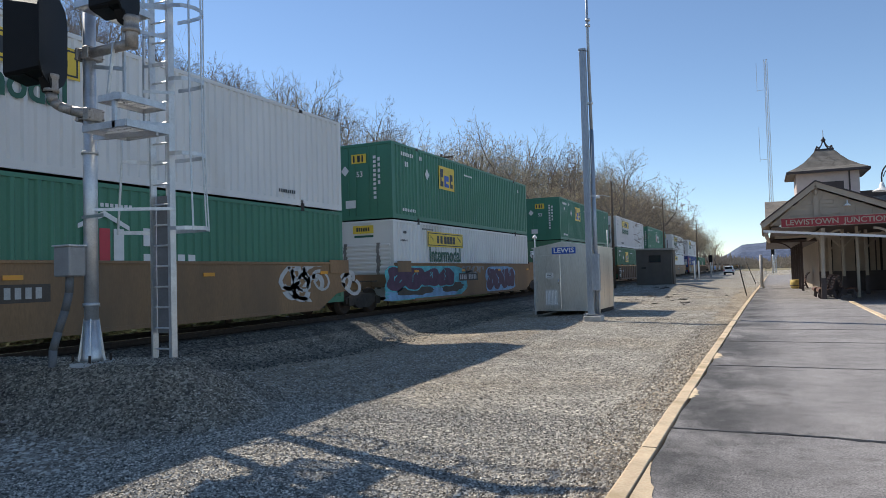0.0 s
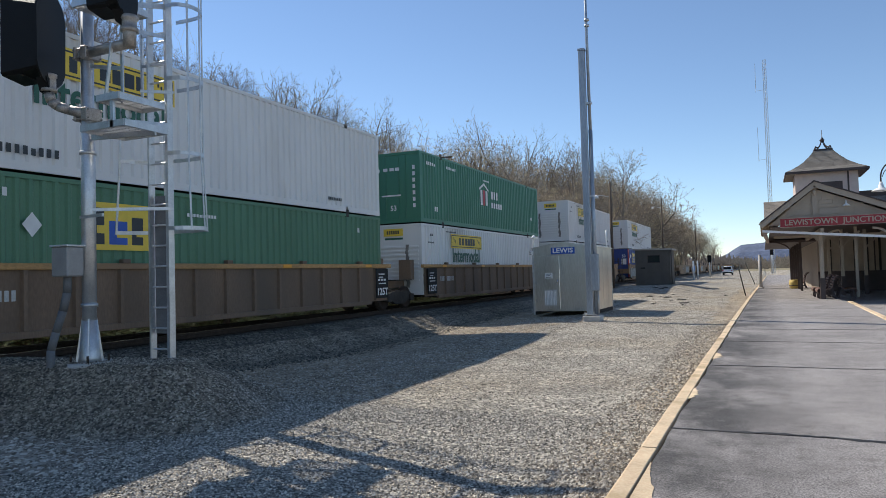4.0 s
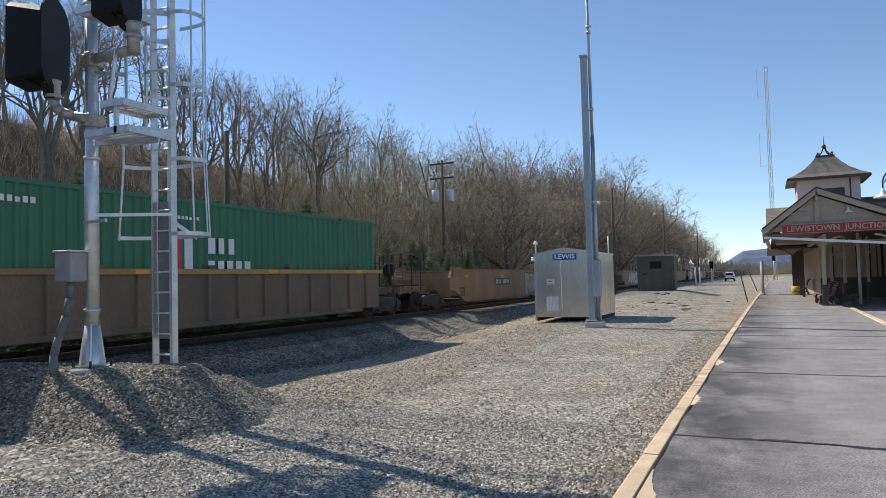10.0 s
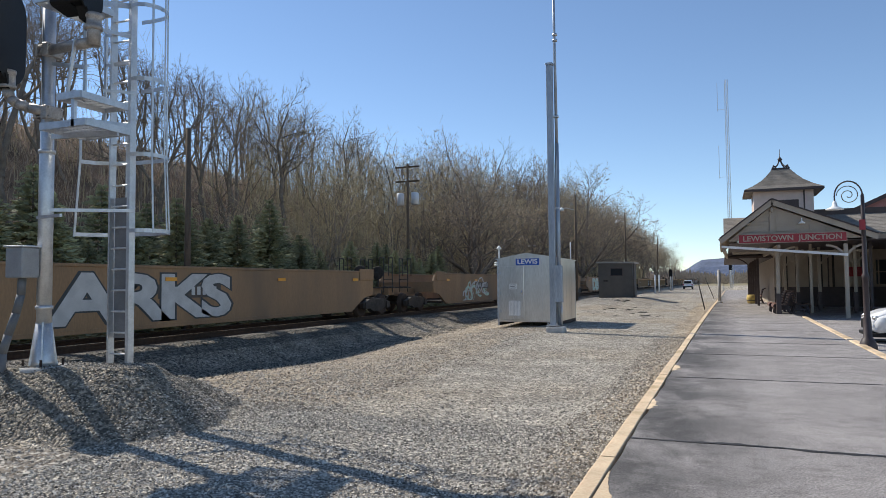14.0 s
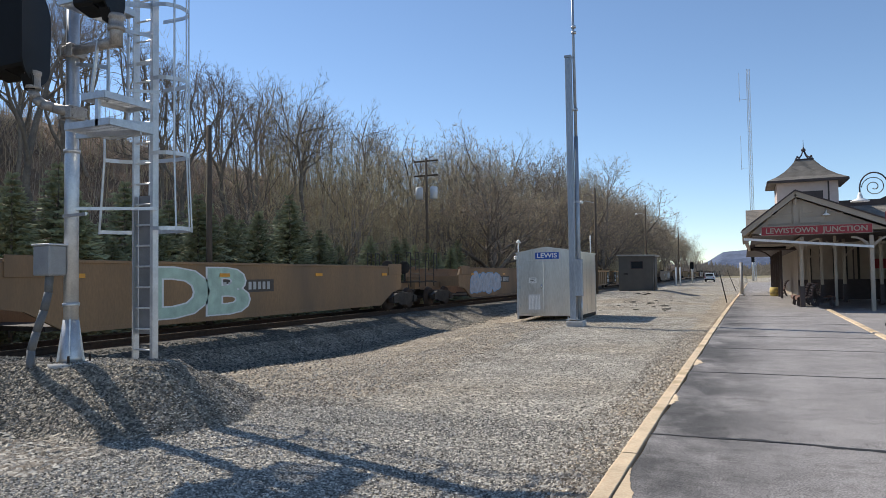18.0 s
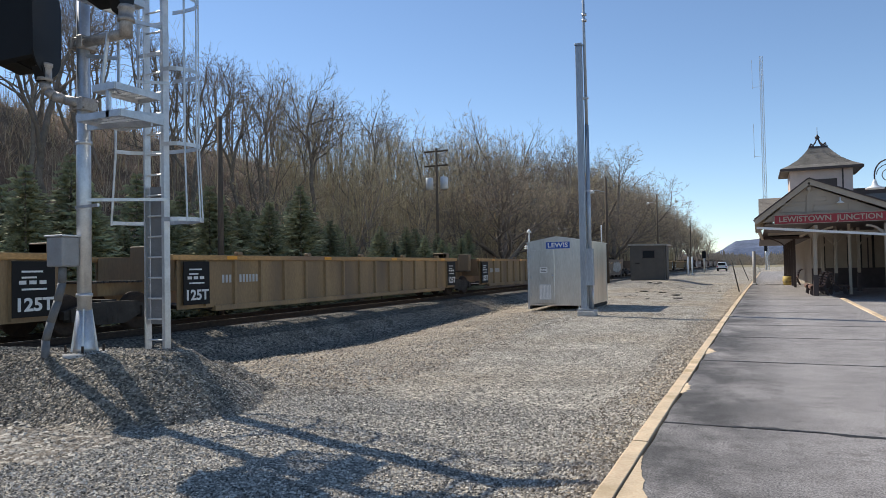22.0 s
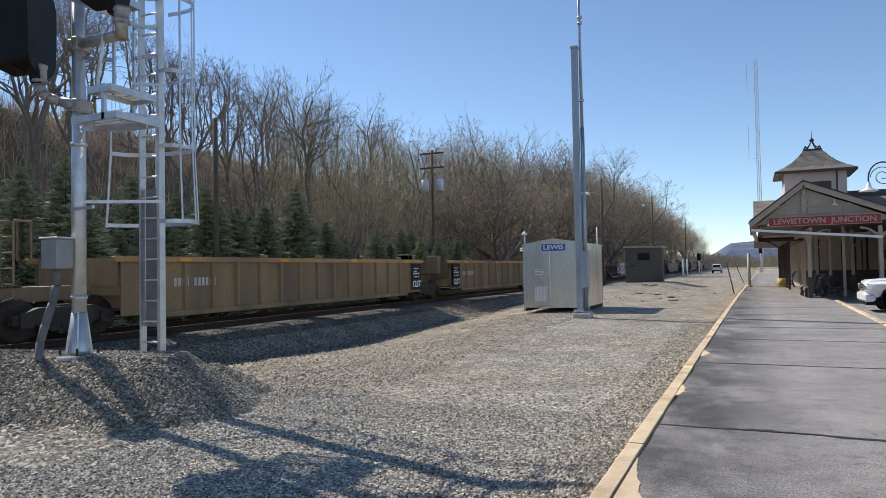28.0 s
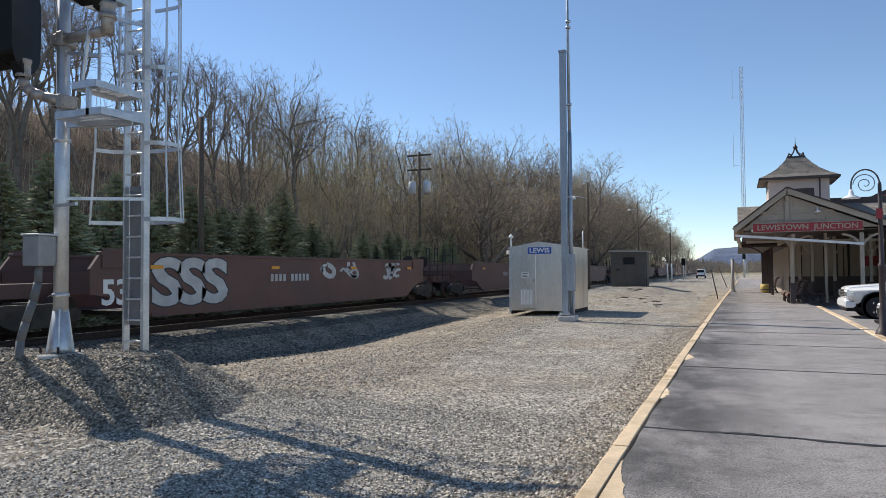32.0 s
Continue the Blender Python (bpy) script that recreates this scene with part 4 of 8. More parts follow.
def well_car(label, paint, style, u0, u1, couple0, couple1, marks=None):
    """One unit of a well car from joint to joint; style: ribbed or smooth. couple: coupler end (True) or shared truck (False)."""
    L = u1 - u0
    c = thing("well_car", label, "rail car", "cars of the train")
    a, b = (3.0 if couple0 else 1.55), L - (3.0 if couple1 else 1.55)
    TOP, BOT, W = 1.70, 0.30, 1.42
    for s in (-1, 1):
        bm = B()
        X = s * W
        if style == "ribbed":
            box(bm, *sorted((X - s * 0.06, X - s * 0.09)), a, b, BOT + 0.1, TOP - 0.1)
            part("side_wall", bm, paint, c)
            bm = B()
            box(bm, *sorted((X + s * 0.02, X - s * 0.12)), a - 0.2, b + 0.2, TOP - 0.13, TOP, 0.012)
            part("top_chord", bm, CHORD, c, "orange top chord")
            bm = B()
            box(bm, *sorted((X + s * 0.01, X - s * 0.14)), a + 1.2, b - 1.2, BOT, BOT + 0.14, 0.012)
            part("bottom_sill", bm, paint, c)
            n = 15
            rib = None
            for i in range(n):
                y = a + 0.9 + (b - a - 1.8) * i / (n - 1)
                if rib is None:
                    bm = B()
                    prism(bm, [(0, -0.06), (s * 0.075, -0.04), (s * 0.075, 0.04), (0, 0.06)], "z", BOT + 0.14, TOP - 0.13)
                    rib = part("rib", bm, paint, c, "", pose(X - s * 0.06, y, 0))
                else:
                    again(rib, pose(X - s * 0.06, y, 0))
        else:
            prism(bm, [(a, TOP - 0.32), (a + 0.25, TOP), (b - 0.25, TOP), (b, TOP - 0.32), (b, 0.85), (b - 0.7, 0.75), (b - 1.6, BOT), (a + 1.6, BOT), (a + 0.7, 0.75), (a, 0.85)], "x", *sorted((X, X - s * 0.08)))
            part("side_wall", bm, paint, c)
            bm = B()
            box(bm, *sorted((X + s * 0.03, X - s * 0.14)), a + 0.25, b - 0.25, TOP - 0.02, TOP + 0.05, 0.01)
            part("top_chord", bm, paint, c)
            bm = B()
            box(bm, *sorted((X + s * 0.025, X - s * 0.12)), a + 1.65, b - 1.65, BOT - 0.02, BOT + 0.07)
            part("bottom_sill", bm, paint, c)
            # raised end plates over the trucks
            for y0, y1 in ((a, a + 1.35), (b - 1.35, b)):
                bm = B()
                box(bm, *sorted((X + s * 0.035, X + s * 0.002)), y0 + 0.28, y1, TOP - 0.3, TOP + 0.12, 0.008)
                part("end_gusset", bm, paint, c)
    for k in range(7):
        y = a + 1.7 + (b - a - 3.4) * k / 6
        part("cross_beam", box(B(), -W + 0.1, W - 0.1, y - (0.5 if k % 3 == 0 else 0.16), y + (0.5 if k % 3 == 0 else 0.16), BOT + 0.04, BOT + 0.14), DARK, c)
    for y0, y1, cp, sg in ((0.35 if couple0 else 0.15, a + 1.3, couple0, -1), (b - 1.3, L - (0.35 if couple1 else 0.15), couple1, 1)):
        bm = B()
        if style == "ribbed":
            prism(bm, [(-W + 0.15, 1.05), (W - 0.15, 1.05), (W - 0.15, TOP - 0.03), (-W + 0.15, TOP - 0.03)], "y", *sorted((a if sg < 0 else b, (a + 0.9) if sg < 0 else b - 0.9)))
        box(bm, -0.42, 0.42, y0, y1, 0.78, 1.08)
        box(bm, -W + 0.1, W - 0.1, *((a + 0.03, a + 0.28) if sg < 0 else (b - 0.28, b - 0.03)), 0.85, TOP - 0.37)
        part("end_platform", bm, paint, c)
        bm = B()
        yy = y0 + 0.1 if sg < 0 else y1 - 0.1
        for k in range(3):
            box(bm, -1.25, 1.25, *sorted((yy - sg * 0.15 * k, yy - sg * (0.15 * k + 0.09))), 1.08, 1.12)
        part("walkway", bm, DARK, c)["kind"] = "stuff"
        if cp:
            bm = B()
            ye = 0.0 if sg < 0 else L
            box(bm, -0.12, 0.12, *sorted((ye, ye - sg * 0.7)), 0.72, 0.98)
            box(bm, -0.2, 0.2, *sorted((ye + sg * 0.08, ye - sg * 0.2)), 0.68, 1.02, 0.03)
            tube(bm, (0.45, ye - sg * 0.3, 0.75), (0.2, ye, 0.35), 0.03, n=6)
            part("coupler", bm, DARK, c)
            railing(c, ye - sg * 0.75, sg, DARK if style == "smooth" else paint)
            railing(c, ye - sg * 0.75, sg, DARK if style == "smooth" else paint, -1)
            bm = B()
            lathe(bm, [(0.28, 0), (0.3, 0.02), (0.28, 0.04), (0.25, 0.02)], 14, "y", (-0.35, ye - sg * 0.8, 1.75))
            tube(bm, (-0.35, ye - sg * 0.78, 1.75), (-0.35, ye - sg * 0.95, 1.75), 0.05)
            for k in range(3):
                q = k * math.pi / 3
                tube(bm, (-0.35 + 0.27 * math.cos(q), ye - sg * 0.78, 1.75 + 0.27 * math.sin(q)), (-0.35 - 0.27 * math.cos(q), ye - sg * 0.78, 1.75 - 0.27 * math.sin(q)), 0.015, n=5)
            tube(bm, (-0.35, ye - sg * 0.9, 1.0), (-0.35, ye - sg * 0.9, 1.75), 0.05)
            part("hand_brake", bm, DARK, c)
            make_truck(c, 1.95 if sg < 0 else L - 1.95)
        elif sg > 0:
            make_truck(c, L)
            if style == "ribbed":
                part("load_plate", box(B(), W + 0.03, W + 0.045, b - 0.95, b - 0.1, 0.5, TOP - 0.16), BLACK, c)
                plate_print(c, W + 0.046, b - 0.52, 1.0)
                lettering("load_mark", "125T", 0.34, LOGO_WHITE, c, pose(W + 0.046, b - 0.52, 0.72, 90, 0, 90), fat=0.01, width=0.72)
                bm = B()
                box(bm, 0.2, 0.75, L - 1.3, L - 1.0, 1.1, 1.92, 0.02)
                box(bm, 0.2, 0.75, L - 1.3, L - 0.7, 1.62, 1.94, 0.02)
                part("container_guide", bm, paint, c)
        else:
            if style == "ribbed":
                part("load_plate", box(B(), W + 0.03, W + 0.045, a + 0.1, a + 0.95, 0.5, TOP - 0.16), BLACK, c)
                plate_print(c, W + 0.046, a + 0.52, 1.0)
                lettering("load_mark", "125T", 0.34, LOGO_WHITE, c, pose(W + 0.046, a + 0.52, 0.72, 90, 0, 90), fat=0.01, width=0.72)
                bm = B()
                box(bm, 0.5, 1.05, 0.95, 1.25, 1.1, 1.9, 0.02)
                part("container_guide", bm, paint, c)
    if style == "ribbed":
        for k in range(5):
            y = a + 2 + k * (b - a - 4) / 4
            part("top_pad", box(B(), W - 0.1, W + 0.03, y, y + 0.2, TOP, TOP + 0.09, 0.01), paint, c)
    for k in range(4):
        y = a + 1.6 + k * (b - a - 3.2) / 3
        z = TOP - 0.32 if style == "smooth" else TOP - 0.11
        part("reflector", box(B(), W + 0.026, W + 0.034, y, y + 0.38, z, z + 0.09), AMBER, c)
    # reporting marks as plain bars
    rng = random.Random(int(u0))
    bm = B()
    y = a + 5.2 + rng.random()
    if style == "smooth":
        part("marking_panel", box(B(), W + 0.002, W + 0.006, y - 0.12, y + 2.1, 0.96, 1.3), SPRAY_DARK if paint is TAN else paint, c, "dark lettering panel")
        for i in range(10):
            if i != 4:
                box(bm, W + 0.006, W + 0.01, y, y + 0.12, 1.03, 1.24)
            y += 0.2
    else:
        for i in range(11):
            if i != 4:
                box(bm, W - 0.055, W - 0.05, a + 1.5 + i * 0.13, a + 1.58 + i * 0.13, 1.0, 1.2)
    part("marking", bm, SPRAY_WHITE, c)["kind"] = "stuff"
    for m in marks or ():
        m(c, W)
    roll_by(c, u0)
    return c


def tag(words, y, w, h, fill, outline, z=0.95):
    """Sprayed letters with a fat outline on a car's side."""
    def put(c, W):
        lettering("graffiti_outline", words, h * 1.25, outline, c, pose(W + 0.006, y, z, 90, 0, 90), fat=0.09, width=w * 1.04, depth=0.001, spacing=0.85)["kind"] = "stuff"
        lettering("graffiti", words, h * 1.25, fill, c, pose(W + 0.010, y, z, 90, 0, 90), fat=0.055, width=w, depth=0.001, spacing=0.85)["kind"] = "stuff"
    return put


def scrawl(y, w, h, fills, seed, z=0.9, strokes=14):
    """Overlapping sprayed swirls on a car's side."""
    def put(c, W):
        rng = random.Random(seed)
        for li, m in enumerate(fills):
            bm = B()
            for _ in range(strokes):
                cy, cz = y + rng.uniform(-w, w) * 0.5, z + rng.uniform(-h, h) * 0.36
                r, k0, k1 = rng.uniform(0.1, 0.34) * h, rng.uniform(0, 6.3), rng.uniform(2.5, 6)
                th = rng.uniform(0.05, 0.13) * (1.4 if li == 0 else 0.7)
                prev = None
                for i in range(11):
                    q = k0 + k1 * i / 10
                    rr = r * (1 + 0.35 * math.sin(2 * q + k0))
                    p = (cy + rr * 1.5 * math.cos(q), cz + rr * math.sin(q))
                    o = (cy + (rr + th) * 1.5 * math.cos(q), cz + (rr + th) * math.sin(q))
                    cur = [bm.verts.new((W + 0.005 + li * 0.002, yy, min(1.62, max(0.3, zz)))) for yy, zz in (p, o)]
                    if prev:
                        bm.faces.new((prev[0], prev[1], cur[1], cur[0]))
                    prev = cur
            bmesh.ops.recalc_face_normals(bm, faces=bm.faces[:])
            part("graffiti", bm, m, c)["kind"] = "stuff"
    return put


def patch(y, w, h, fill, seed, z=0.9, rough=0.25, lift=0.004):
    """A sprayed patch with a ragged edge on a car's side."""
    def put(c, W):
        bm = B()
        n = 40
        pts = []
        for i in range(n):
            q = i * math.tau / n
            k = 1 + rough * noise.noise(Vector((2.2 * math.cos(q), 2.2 * math.sin(q), seed)))
            cx, cz = math.cos(q), math.sin(q)
            f = (abs(cx) ** 4 + abs(cz) ** 4) ** -0.25
            pts.append(bm.verts.new((W + lift, y + cx * f * w / 2 * k, min(1.62, max(0.34, z + cz * f * h / 2 * k)))))
        bm.faces.new(pts)
        part("graffiti_ground", bm, fill, c)["kind"] = "stuff"
    return put


def bubbles(y, w, h, n, fill, edge_m, seed, z=0.9, lift=0.008):
    """A row of fat sprayed letters without readable shape: lobed bodies, pale edges, short inner strokes."""
    def put(c, W):
        rng = random.Random(seed)
        outer, inner, strokes = B(), B(), B()
        for i in range(n):
            cy = y - w / 2 + w * (i + 0.5) / n
            a, ph = w / n * 0.56, rng.uniform(0, 6)
            for bm, grow_by, x in ((outer, 0.055, W + lift + 0.0012 * (i % 2)), (inner, 0.0, W + lift + 0.004 + 0.0012 * (i % 2))):
                ring = []
                for k in range(36):
                    q = k * math.tau / 36
                    r = 1 + 0.13 * math.sin(3 * q + ph) + 0.1 * math.sin(5 * q + 2 * ph)
                    f = (abs(math.cos(q)) ** 3 + abs(math.sin(q)) ** 3) ** (-1 / 3)
                    lean = 0.12 * h * math.sin(q)
                    ring.append(bm.verts.new((x, cy + lean + math.cos(q) * f * (a * r + grow_by), min(1.64, max(0.33, z + math.sin(q) * f * (h / 2 * (0.94 + 0.12 * math.sin(ph + i)) * r ** 0.5 + grow_by))))))
                bm.faces.new(ring)
            for k in range(3):
                y0, z0 = cy + rng.uniform(-0.4, 0.3) * a, z + rng.uniform(-0.3, 0.25) * h
                q = rng.choice((1.4, 1.7, 0.5, 2.4))
                ln = rng.uniform(0.18, 0.4) * h
                d = (math.cos(q) * ln, math.sin(q) * ln)
                t = 0.022
                strokes.faces.new([strokes.verts.new((W + lift + 0.008 + 0.0006 * k, y0 + u * d[0] - v * math.sin(q) * t, z0 + u * d[1] + v * math.cos(q) * t)) for u, v in ((0, -1), (1, -1), (1, 1), (0, 1))])
        for bm, m, nm in ((outer, edge_m, "graffiti_outline"), (inner, fill, "graffiti"), (strokes, edge_m, "graffiti_stroke")):
            part(nm, bm, m, c)["kind"] = "stuff"
    return put


def build_train():
    tan, yel = "faded tan smooth-sided well car", "yellow tan ribbed well car"
    E = ", empty"
    Ld = " with containers"
    G = "graffiti on it"
    well_car(tan + Ld, TAN, "smooth", -1.5, 20.95, True, False, [scrawl(19.3, 3.6, 0.9, (SPRAY_WHITE,), 8, 1.2, 16)])
    well_car(tan + Ld + ", teal purple " + G, TAN, "smooth", 20.95, 42.7, False, True, [patch(4.6, 7.6, 1.5, SPRAY_TEAL, 3, 0.95, 0.12), patch(4.2, 6.4, 0.35, SPRAY_SKY, 5, 0.55, 0.3, 0.006), bubbles(4.0, 5.8, 0.8, 4, SPRAY_PLUM, SPRAY_TEAL, 4, 1.15, 0.009), patch(6.8, 2.2, 0.4, SPRAY_DARK, 6, 0.72, 0.35, 0.009), patch(3.3, 3.0, 0.3, SPRAY_DARK, 7, 0.66, 0.35, 0.009), scrawl(9.2, 2.2, 0.5, (SPRAY_GREY,), 5, 1.35, 8), patch(13.0, 4.4, 1.25, SPRAY_SKY, 9, 0.98, 0.15), bubbles(13.0, 4.0, 0.98, 4, SPRAY_PLUM, SPRAY_SKY, 8, 0.98, 0.009)])
    well_car(yel + Ld, BROWN, "ribbed", 42.7, 64.3, True, False)
    well_car(yel + Ld, BROWN, "ribbed", 64.3, 84.1, False, False)
    well_car(yel + Ld, BROWN, "ribbed", 84.1, 105.4, False, True)
    well_car(tan + Ld, TAN, "smooth", 105.4, 129.3, True, True)
    well_car(tan + Ld + ", red " + G, TAN, "smooth", 129.3, 152.8, True, True, [bubbles(5.6, 3.3, 1.0, 4, SPRAY_GREY, SPRAY_DARK, 11, 0.95), scrawl(5.6, 3.2, 1.0, (SPRAY_DARK,), 11, 0.95, 10), bubbles(9.4, 2.6, 0.95, 5, SPRAY_SAND, TAN, 12, 1.0), scrawl(9.4, 2.3, 0.5, (SPRAY_RED,), 12, 1.2, 8), bubbles(15.2, 4.2, 0.75, 6, SPRAY_PLUM, BROWN, 13, 1.2)])
    well_car(yel + " carrying one container", BROWN, "ribbed", 152.8, 175.4, True, True)
    well_car(tan + E + ", grey " + G, TAN, "smooth", 175.4, 197.4, True, False, [bubbles(15.9, 5.2, 1.15, 6, SPRAY_GREY, SPRAY_DARK, 21, 0.98), scrawl(15.9, 4.6, 1.1, (SPRAY_DARK,), 21, 0.98, 8), lambda c, W: lettering("number", "53", 0.55, SPRAY_DARK, c, pose(W + 0.004, 4.4, 0.72, 90, 0, 90), fat=0.015)])
    well_car(tan + E + ", blue " + G, TAN, "smooth", 197.4, 216.7, False, False, [patch(6.2, 7.6, 0.95, SPRAY_ROSE, 23, 1.05, 0.2), patch(6.3, 6.0, 0.5, SPRAY_MOSS, 24, 0.6, 0.35, 0.006), bubbles(6.4, 5.6, 1.0, 5, SPRAY_BLUE, SPRAY_SKY, 22, 1.05, 0.009)])
    well_car(tan + E + ", white " + G, TAN, "smooth", 216.7, 238.1, False, True, [tag("ARKS", 7.4, 5.6, 1.15, SPRAY_WHITE, LOGO_DARK), lambda c, W: lettering("number", "53", 0.5, LOGO_DARK, c, pose(W + 0.004, 2.8, 0.8, 90, 0, 90), fat=0.01)])
    well_car(tan + E + ", faded " + G, TAN, "smooth", 238.1, 258.3, True, False, [scrawl(9, 4, 1.0, (SPRAY_MINT, SPRAY_WHITE), 31, strokes=8)])
    well_car(tan + E + ", dark emblem", TAN, "smooth", 258.3, 278.4, False, False, [lambda c, W: part("emblem", box(B(), W + 0.004, W + 0.008, 9.7, 12.4, 0.85, 1.3), LOGO_DARK, c), lambda c, W: [part("emblem_bar", box(B(), W + 0.009, W + 0.012, 10.0 + k * 0.72, 10.55 + k * 0.72, 0.93, 1.22), SPRAY_GREY, c) for k in range(3)]])
    well_car(tan + E + ", mint " + G, TAN, "smooth", 278.4, 299.2, False, True, [tag("DB", 6.8, 3.6, 1.25, SPRAY_MINT, LOGO_WHITE)])
    well_car(tan + E + ", silver " + G, TAN, "smooth", 299.2, 323.0, True, True, [bubbles(6.8, 4.4, 1.05, 4, SPRAY_SILVER, SPRAY_SKY, 17, 0.98), tag("MOJO", 6.8, 3.9, 0.8, SPRAY_SKY, SPRAY_SILVER, 0.98), lambda c, W: part("emblem", box(B(), W + 0.004, W + 0.008, 14.8, 17.2, 0.9, 1.3), LOGO_DARK, c)])
    well_car(yel + E, YELLOW, "ribbed", 323.0, 343.0, True, False)
    well_car(yel + E, YELLOW, "ribbed", 343.0, 362.5, False, False)
    well_car(yel + E, YELLOW, "ribbed", 362.5, 384.0, False, True)
    well_car("grimy brown smooth-sided well car, empty, pale " + G, BROWN, "smooth", 384.0, 406.6, True, True, [bubbles(12.3, 3.0, 0.95, 4, BROWN, SPRAY_SAND, 41, 1.0), bubbles(16.4, 3.8, 0.95, 4, SPRAY_GREY, SPRAY_DARK, 42, 1.05)])
    well_car("grimy brown well car with ribbed sides, empty", BROWN, "ribbed", 406.6, 430.7, True, True)
    well_car(yel + E, YELLOW, "ribbed", 430.7, 450.0, True, False)
    well_car(yel + E, YELLOW, "ribbed", 450.0, 469.4, False, False)
    well_car(yel + E, YELLOW, "ribbed", 469.4, 490.7, False, True)
    well_car("dark maroon smooth-sided well car, empty, silver " + G, MAROON, "smooth", 490.7, 513.4, True, True, [tag("SSS", 5.95, 2.6, 1.2, SPRAY_WHITE, LOGO_DARK, 1.02), scrawl(12.8, 2.2, 0.4, (SPRAY_WHITE,), 52, 1.4, 6), scrawl(16.6, 1.4, 0.5, (SPRAY_WHITE,), 53, 1.4, 6), lambda c, W: lettering("number", "53", 0.75, LOGO_WHITE, c, pose(W + 0.004, 3.65, 0.85, 90, 0, 90), fat=0.02)])
    u = 513.4
    for k in range(6):
        well_car("dark maroon well car with smooth sides, empty", MAROON, "smooth", u, u + 22.9, True, True)
        u += 22.9
    LOW, UP = 0.80, 3.76
    JB, EM = "white corrugated container, yellow panel, green lettering", "green corrugated container with a yellow square emblem"
    container(JB, BOX_WHITE, "hunt", 3.15, UP)
    container("dark green container with a white and red house emblem", BOX_GREEN, "hub", 3.15, LOW)
    container(EM, BOX_GREEN, "emp", 22.75, UP)
    container(JB, BOX_WHITE, "hunt", 22.75, LOW)
    container(EM, BOX_GREEN, "emp", 46.3, UP)
    container("faded green container with a pale emblem", BOX_OLIVE, "emp", 46.3, LOW)
    container(JB, BOX_WHITE, "hunt", 66.1, UP)
    container("faded green container with a yellow emblem", BOX_OLIVE, "emp", 66.1, LOW)
    container("dark green container with a white house emblem", BOX_GREEN, "hub", 85.6, UP)
    container(JB, BOX_WHITE, "hunt", 85.6, LOW)
    container(JB + ", sooty end", BOX_WHITE, "hunt", 109.2, UP)
    container("smooth white container with yellow panels", BOX_WHITE, "hunt_plain", 109.2, LOW, smooth=True)
    container(JB + ", sooty end", BOX_WHITE, "hunt", 133.1, UP, shift=-0.5)
    container("blue container with a yellow square emblem", BOX_BLUE, "emp_blue", 133.1, LOW, shift=-0.5)
    container("green container with a white house emblem", BOX_HUB, "hub", 156.1, LOW)


def motions():
    for ob, x, u, z in moving:
        walk(ob, [(t, pose(x, u - SPEED * t, z)) for t in (0.0, 8.0, 16.0, 24.0, 32.0)])
    walk(pickup, [(t, pose(x, PICKUP_Y, -0.12, 0, 0, 0)) for t, x in ((0, 9.5), (19, 9.5), (21.5, 6.6), (22.8, 5.0), (23.6, 4.32), (24.0, 4.05), (24.4, 3.82), (24.8, 3.66), (25.3, 3.56), (26.5, 3.5), (32.0, 3.45))])


build_ground()
build_platform()
build_kerbs()
build_track()
build_train()
scatter("loose_gravel", "loose grey crushed stone", [(-7.0, -1.0, 3.2, 9, 62000), (-8, -1.0, 8, 24, 30000)], 0.0145, STONE_GREY, 1)
scatter("mound_gravel", "dark crushed stone heaped round the signal mast", [(-11.0, -6.4, 5.4, 9.6, 26000)], 0.0145, STONE_MOUND, 4)
scatter("loose_stones", "loose tan stones along the kerb and in the lot", [(-1.9, -1.05, 3.3, 22, 7000), (-9.8, -5.5, 9, 30, 14000), (-8.5, -1.2, 24, 60, 9000)], 0.021, STONE_TAN, 3)
scatter("toe_stones", "pale angular stones at the foot of the mound", [(-9.4, -6.6, 4.75, 5.85, 2400)], 0.04, STONE_TAN, 6, 0.4)
scatter("loose_ballast", "loose pale track ballast", [(-12.4, -9.8, 6, 34, 12000)], 0.028, STONE_DARK, 2)


